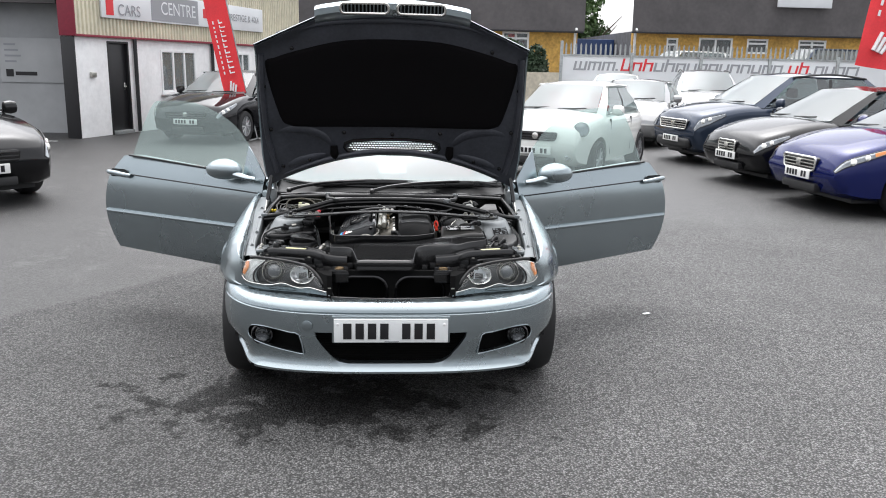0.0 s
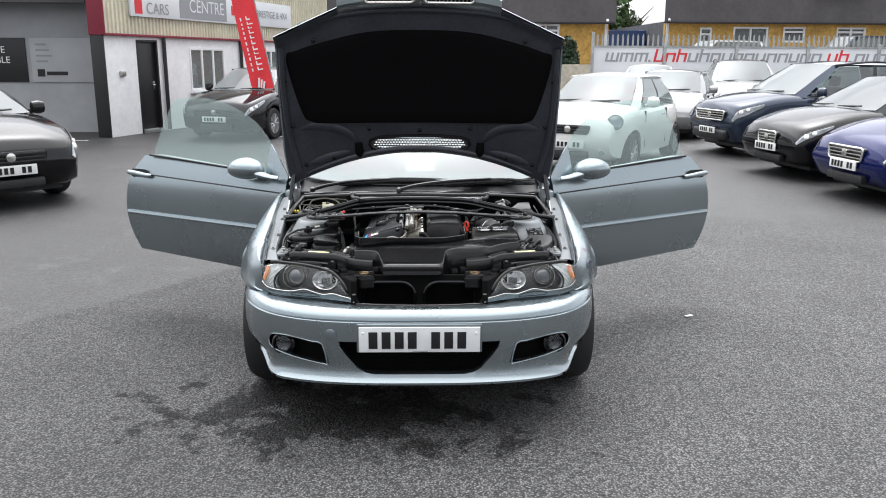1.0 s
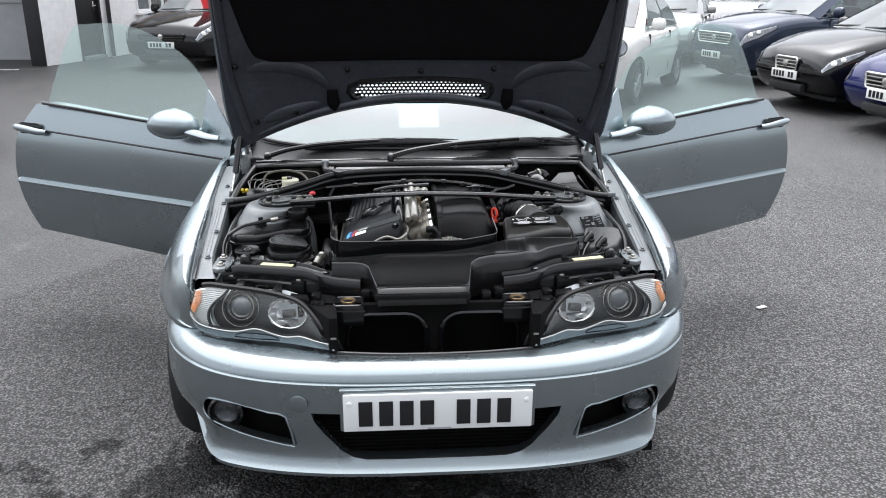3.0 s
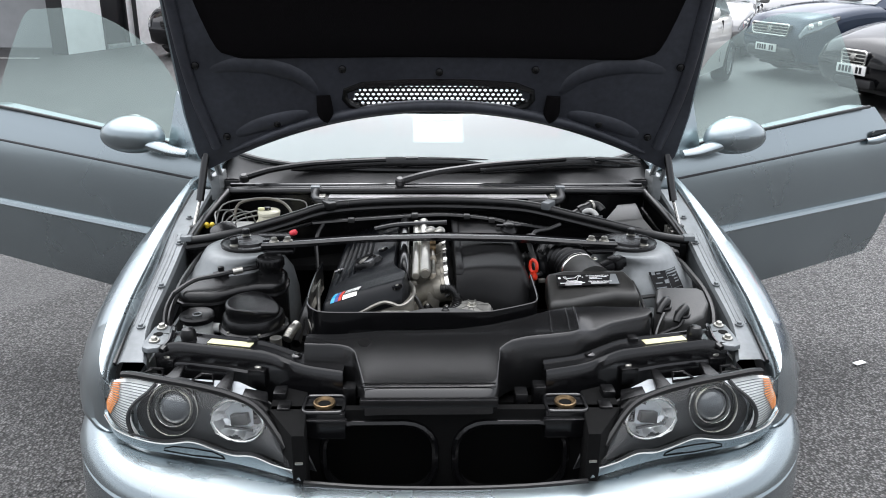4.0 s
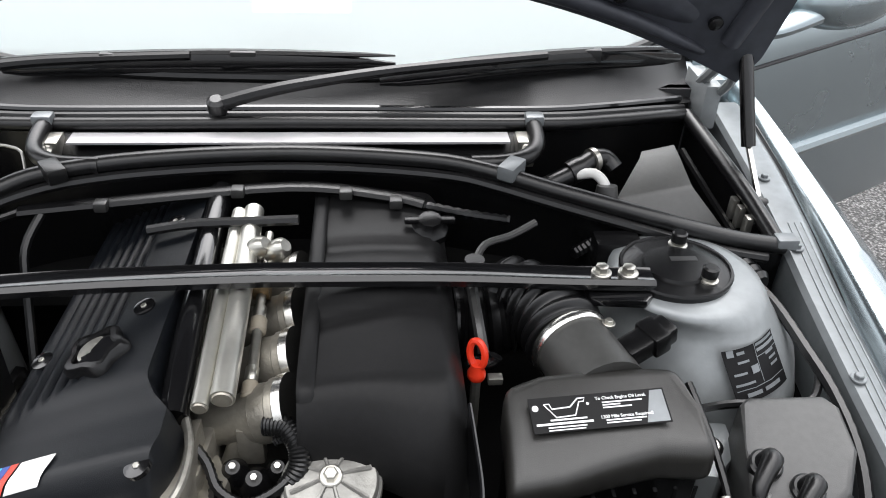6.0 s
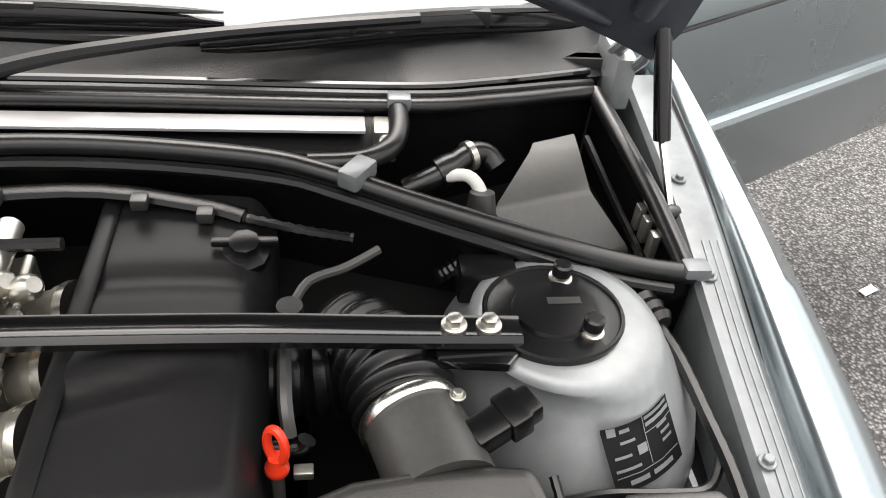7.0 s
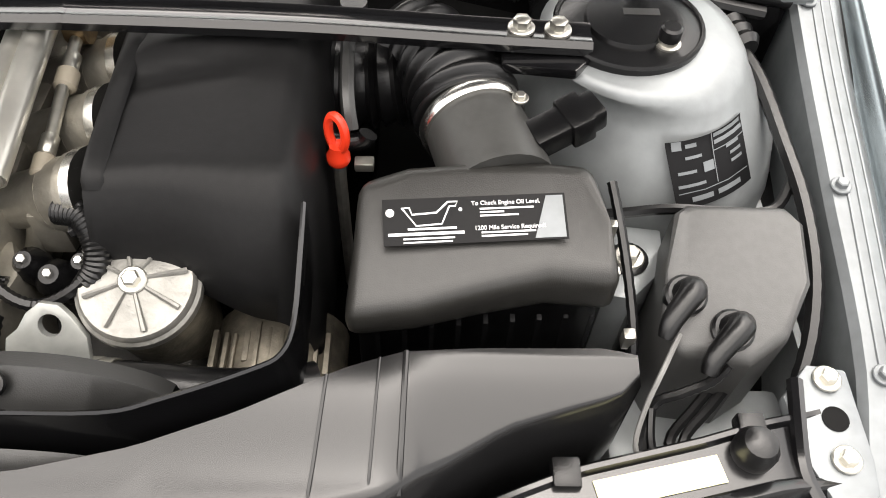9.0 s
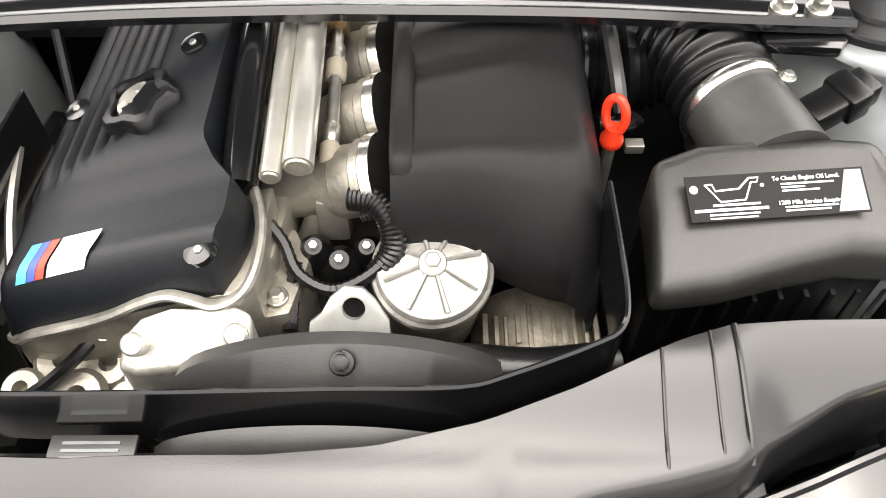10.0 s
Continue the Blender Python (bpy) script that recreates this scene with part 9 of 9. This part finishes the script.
    part("catch_hole", lathe([(0.0135, 0.7005), (0.0135, 0.7025)], (s * 0.249, 0.217, 0), seg=18), RECESS_SHADE, bt)
    part("ledge", box((s * 0.249 - 0.05, 0.168, 0.684), (s * 0.249 + 0.05, 0.181, 0.691), 0.003), CROSS, bt)
    for x, y, z in ((0.16, 0.245, 0.715), (0.20, 0.262, 0.722), (0.33, 0.21, 0.705), (0.345, 0.255, 0.715)):
        part("bracket", box((s * x - 0.014, y - 0.018, z - 0.06), (s * x + 0.014, y + 0.018, z), 0.005), PLASTIC, bt)
    part("peg", box((s * 0.288 - 0.008, 0.098, 0.635), (s * 0.288 + 0.008, 0.112, 0.641), 0.002), STEEL, bt)
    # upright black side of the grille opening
    bay("opening_side", prism([(s * 0.275, 0.10), (s * 0.30, 0.10), (s * 0.36, 0.20), (s * 0.36, 0.30), (s * 0.29, 0.27)], 0.40, 0.70, 0.004), RECESS_SHADE)
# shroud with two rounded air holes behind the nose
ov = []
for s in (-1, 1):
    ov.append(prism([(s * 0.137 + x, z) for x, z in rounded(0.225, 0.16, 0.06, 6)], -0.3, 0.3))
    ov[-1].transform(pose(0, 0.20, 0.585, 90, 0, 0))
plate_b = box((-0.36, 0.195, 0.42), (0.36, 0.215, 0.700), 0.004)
shroud = bay("grille_shroud", cut(plate_b, ov), RECESS_SHADE, "black shroud with two rounded air holes")
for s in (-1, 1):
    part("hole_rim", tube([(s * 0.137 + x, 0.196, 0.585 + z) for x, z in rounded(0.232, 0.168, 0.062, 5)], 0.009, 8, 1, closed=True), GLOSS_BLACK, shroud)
bay("radiator", box((-0.36, 0.29, 0.30), (0.36, 0.32, 0.66)), RECESS_SHADE)
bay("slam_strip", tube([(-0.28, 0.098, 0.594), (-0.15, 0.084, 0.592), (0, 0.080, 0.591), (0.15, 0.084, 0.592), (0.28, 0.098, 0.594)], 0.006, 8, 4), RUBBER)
bay("shroud_floor", box((-0.30, 0.085, 0.40), (0.30, 0.20, 0.42)), RECESS_SHADE)

# cowl panel and wipers
COWL = mat("matt_cowl_plastic", (0.012, 0.012, 0.0125), 0.33, spec=0.55, grain=0.15, scale=80, bump=0.2, bump_scale=500)
rows = []
for p, q in zip(curve_pts([(-0.70, 1.275, 0.878), (-0.36, 1.140, 0.910), (0, 1.138, 0.913), (0.36, 1.140, 0.910), (0.70, 1.275, 0.878)], 6), curve_pts([(-0.70, 1.42, 0.955), (-0.45, 1.245, 0.950), (0, 1.188, 0.948), (0.45, 1.245, 0.950), (0.70, 1.42, 0.955)], 6)):
    rows.append([p.lerp(q, k) + Vector((0, 0, -0.012 * math.sin(math.pi * k))) for k in (0, 0.2, 0.5, 0.8, 1)])
cowl_panel = bay("cowl_panel", grid(rows), COWL, "black plastic cowl below the windscreen")
part("edge", tube([(-0.66, 1.262, 0.890), (-0.50, 1.190, 0.908), (-0.36, 1.155, 0.917), (0, 1.152, 0.920), (0.36, 1.155, 0.917), (0.50, 1.190, 0.908), (0.66, 1.262, 0.890)], 0.006, 8, 5), GLOSS_BLACK, cowl_panel)


def wiper(points, blade, name="wiper"):
    w = bay(name, tube(points, lambda k: 0.0115 - 0.004 * k, 8, 4), PLASTIC, "black wiper arm with blade")
    part("pivot", lathe([(0.015, -0.01), (0.015, 0.008), (0.009, 0.013)], points[0], (0, -0.3, 1), 16), COWL, w)
    part("blade", tube(blade, lambda k: 0.0105 * (1 - 0.6 * abs(2 * k - 1) ** 4), 6, 4, flat=1.7), GLOSS_BLACK, w)
    part("spoiler", tube([Vector(p) + Vector((0, 0.004, 0.016)) for p in blade], lambda k: 0.009 * (1 - 0.75 * abs(2 * k - 1) ** 4), 6, 4, flat=0.6), PLASTIC, w)
    for p in blade[1:-1]:
        part("claw", box((p[0] - 0.02, p[1] - 0.006, p[2] - 0.004), (p[0] + 0.02, p[1] + 0.008, p[2] + 0.02), 0.003), COWL, w)


wiper([(-0.116, 1.128, 0.936), (-0.05, 1.130, 0.955), (0.025, 1.138, 0.968), (0.17, 1.160, 0.982), (0.40, 1.205, 0.988)], [(0.13, 1.164, 0.960), (0.30, 1.197, 0.968), (0.48, 1.243, 0.966), (0.665, 1.312, 0.946)])
wiper([(-0.606, 1.215, 0.925), (-0.56, 1.225, 0.938), (-0.508, 1.230, 0.950), (-0.38, 1.212, 0.972), (-0.16, 1.195, 0.988)], [(-0.46, 1.226, 0.952), (-0.28, 1.206, 0.968), (-0.08, 1.196, 0.976), (0.156, 1.202, 0.970)])
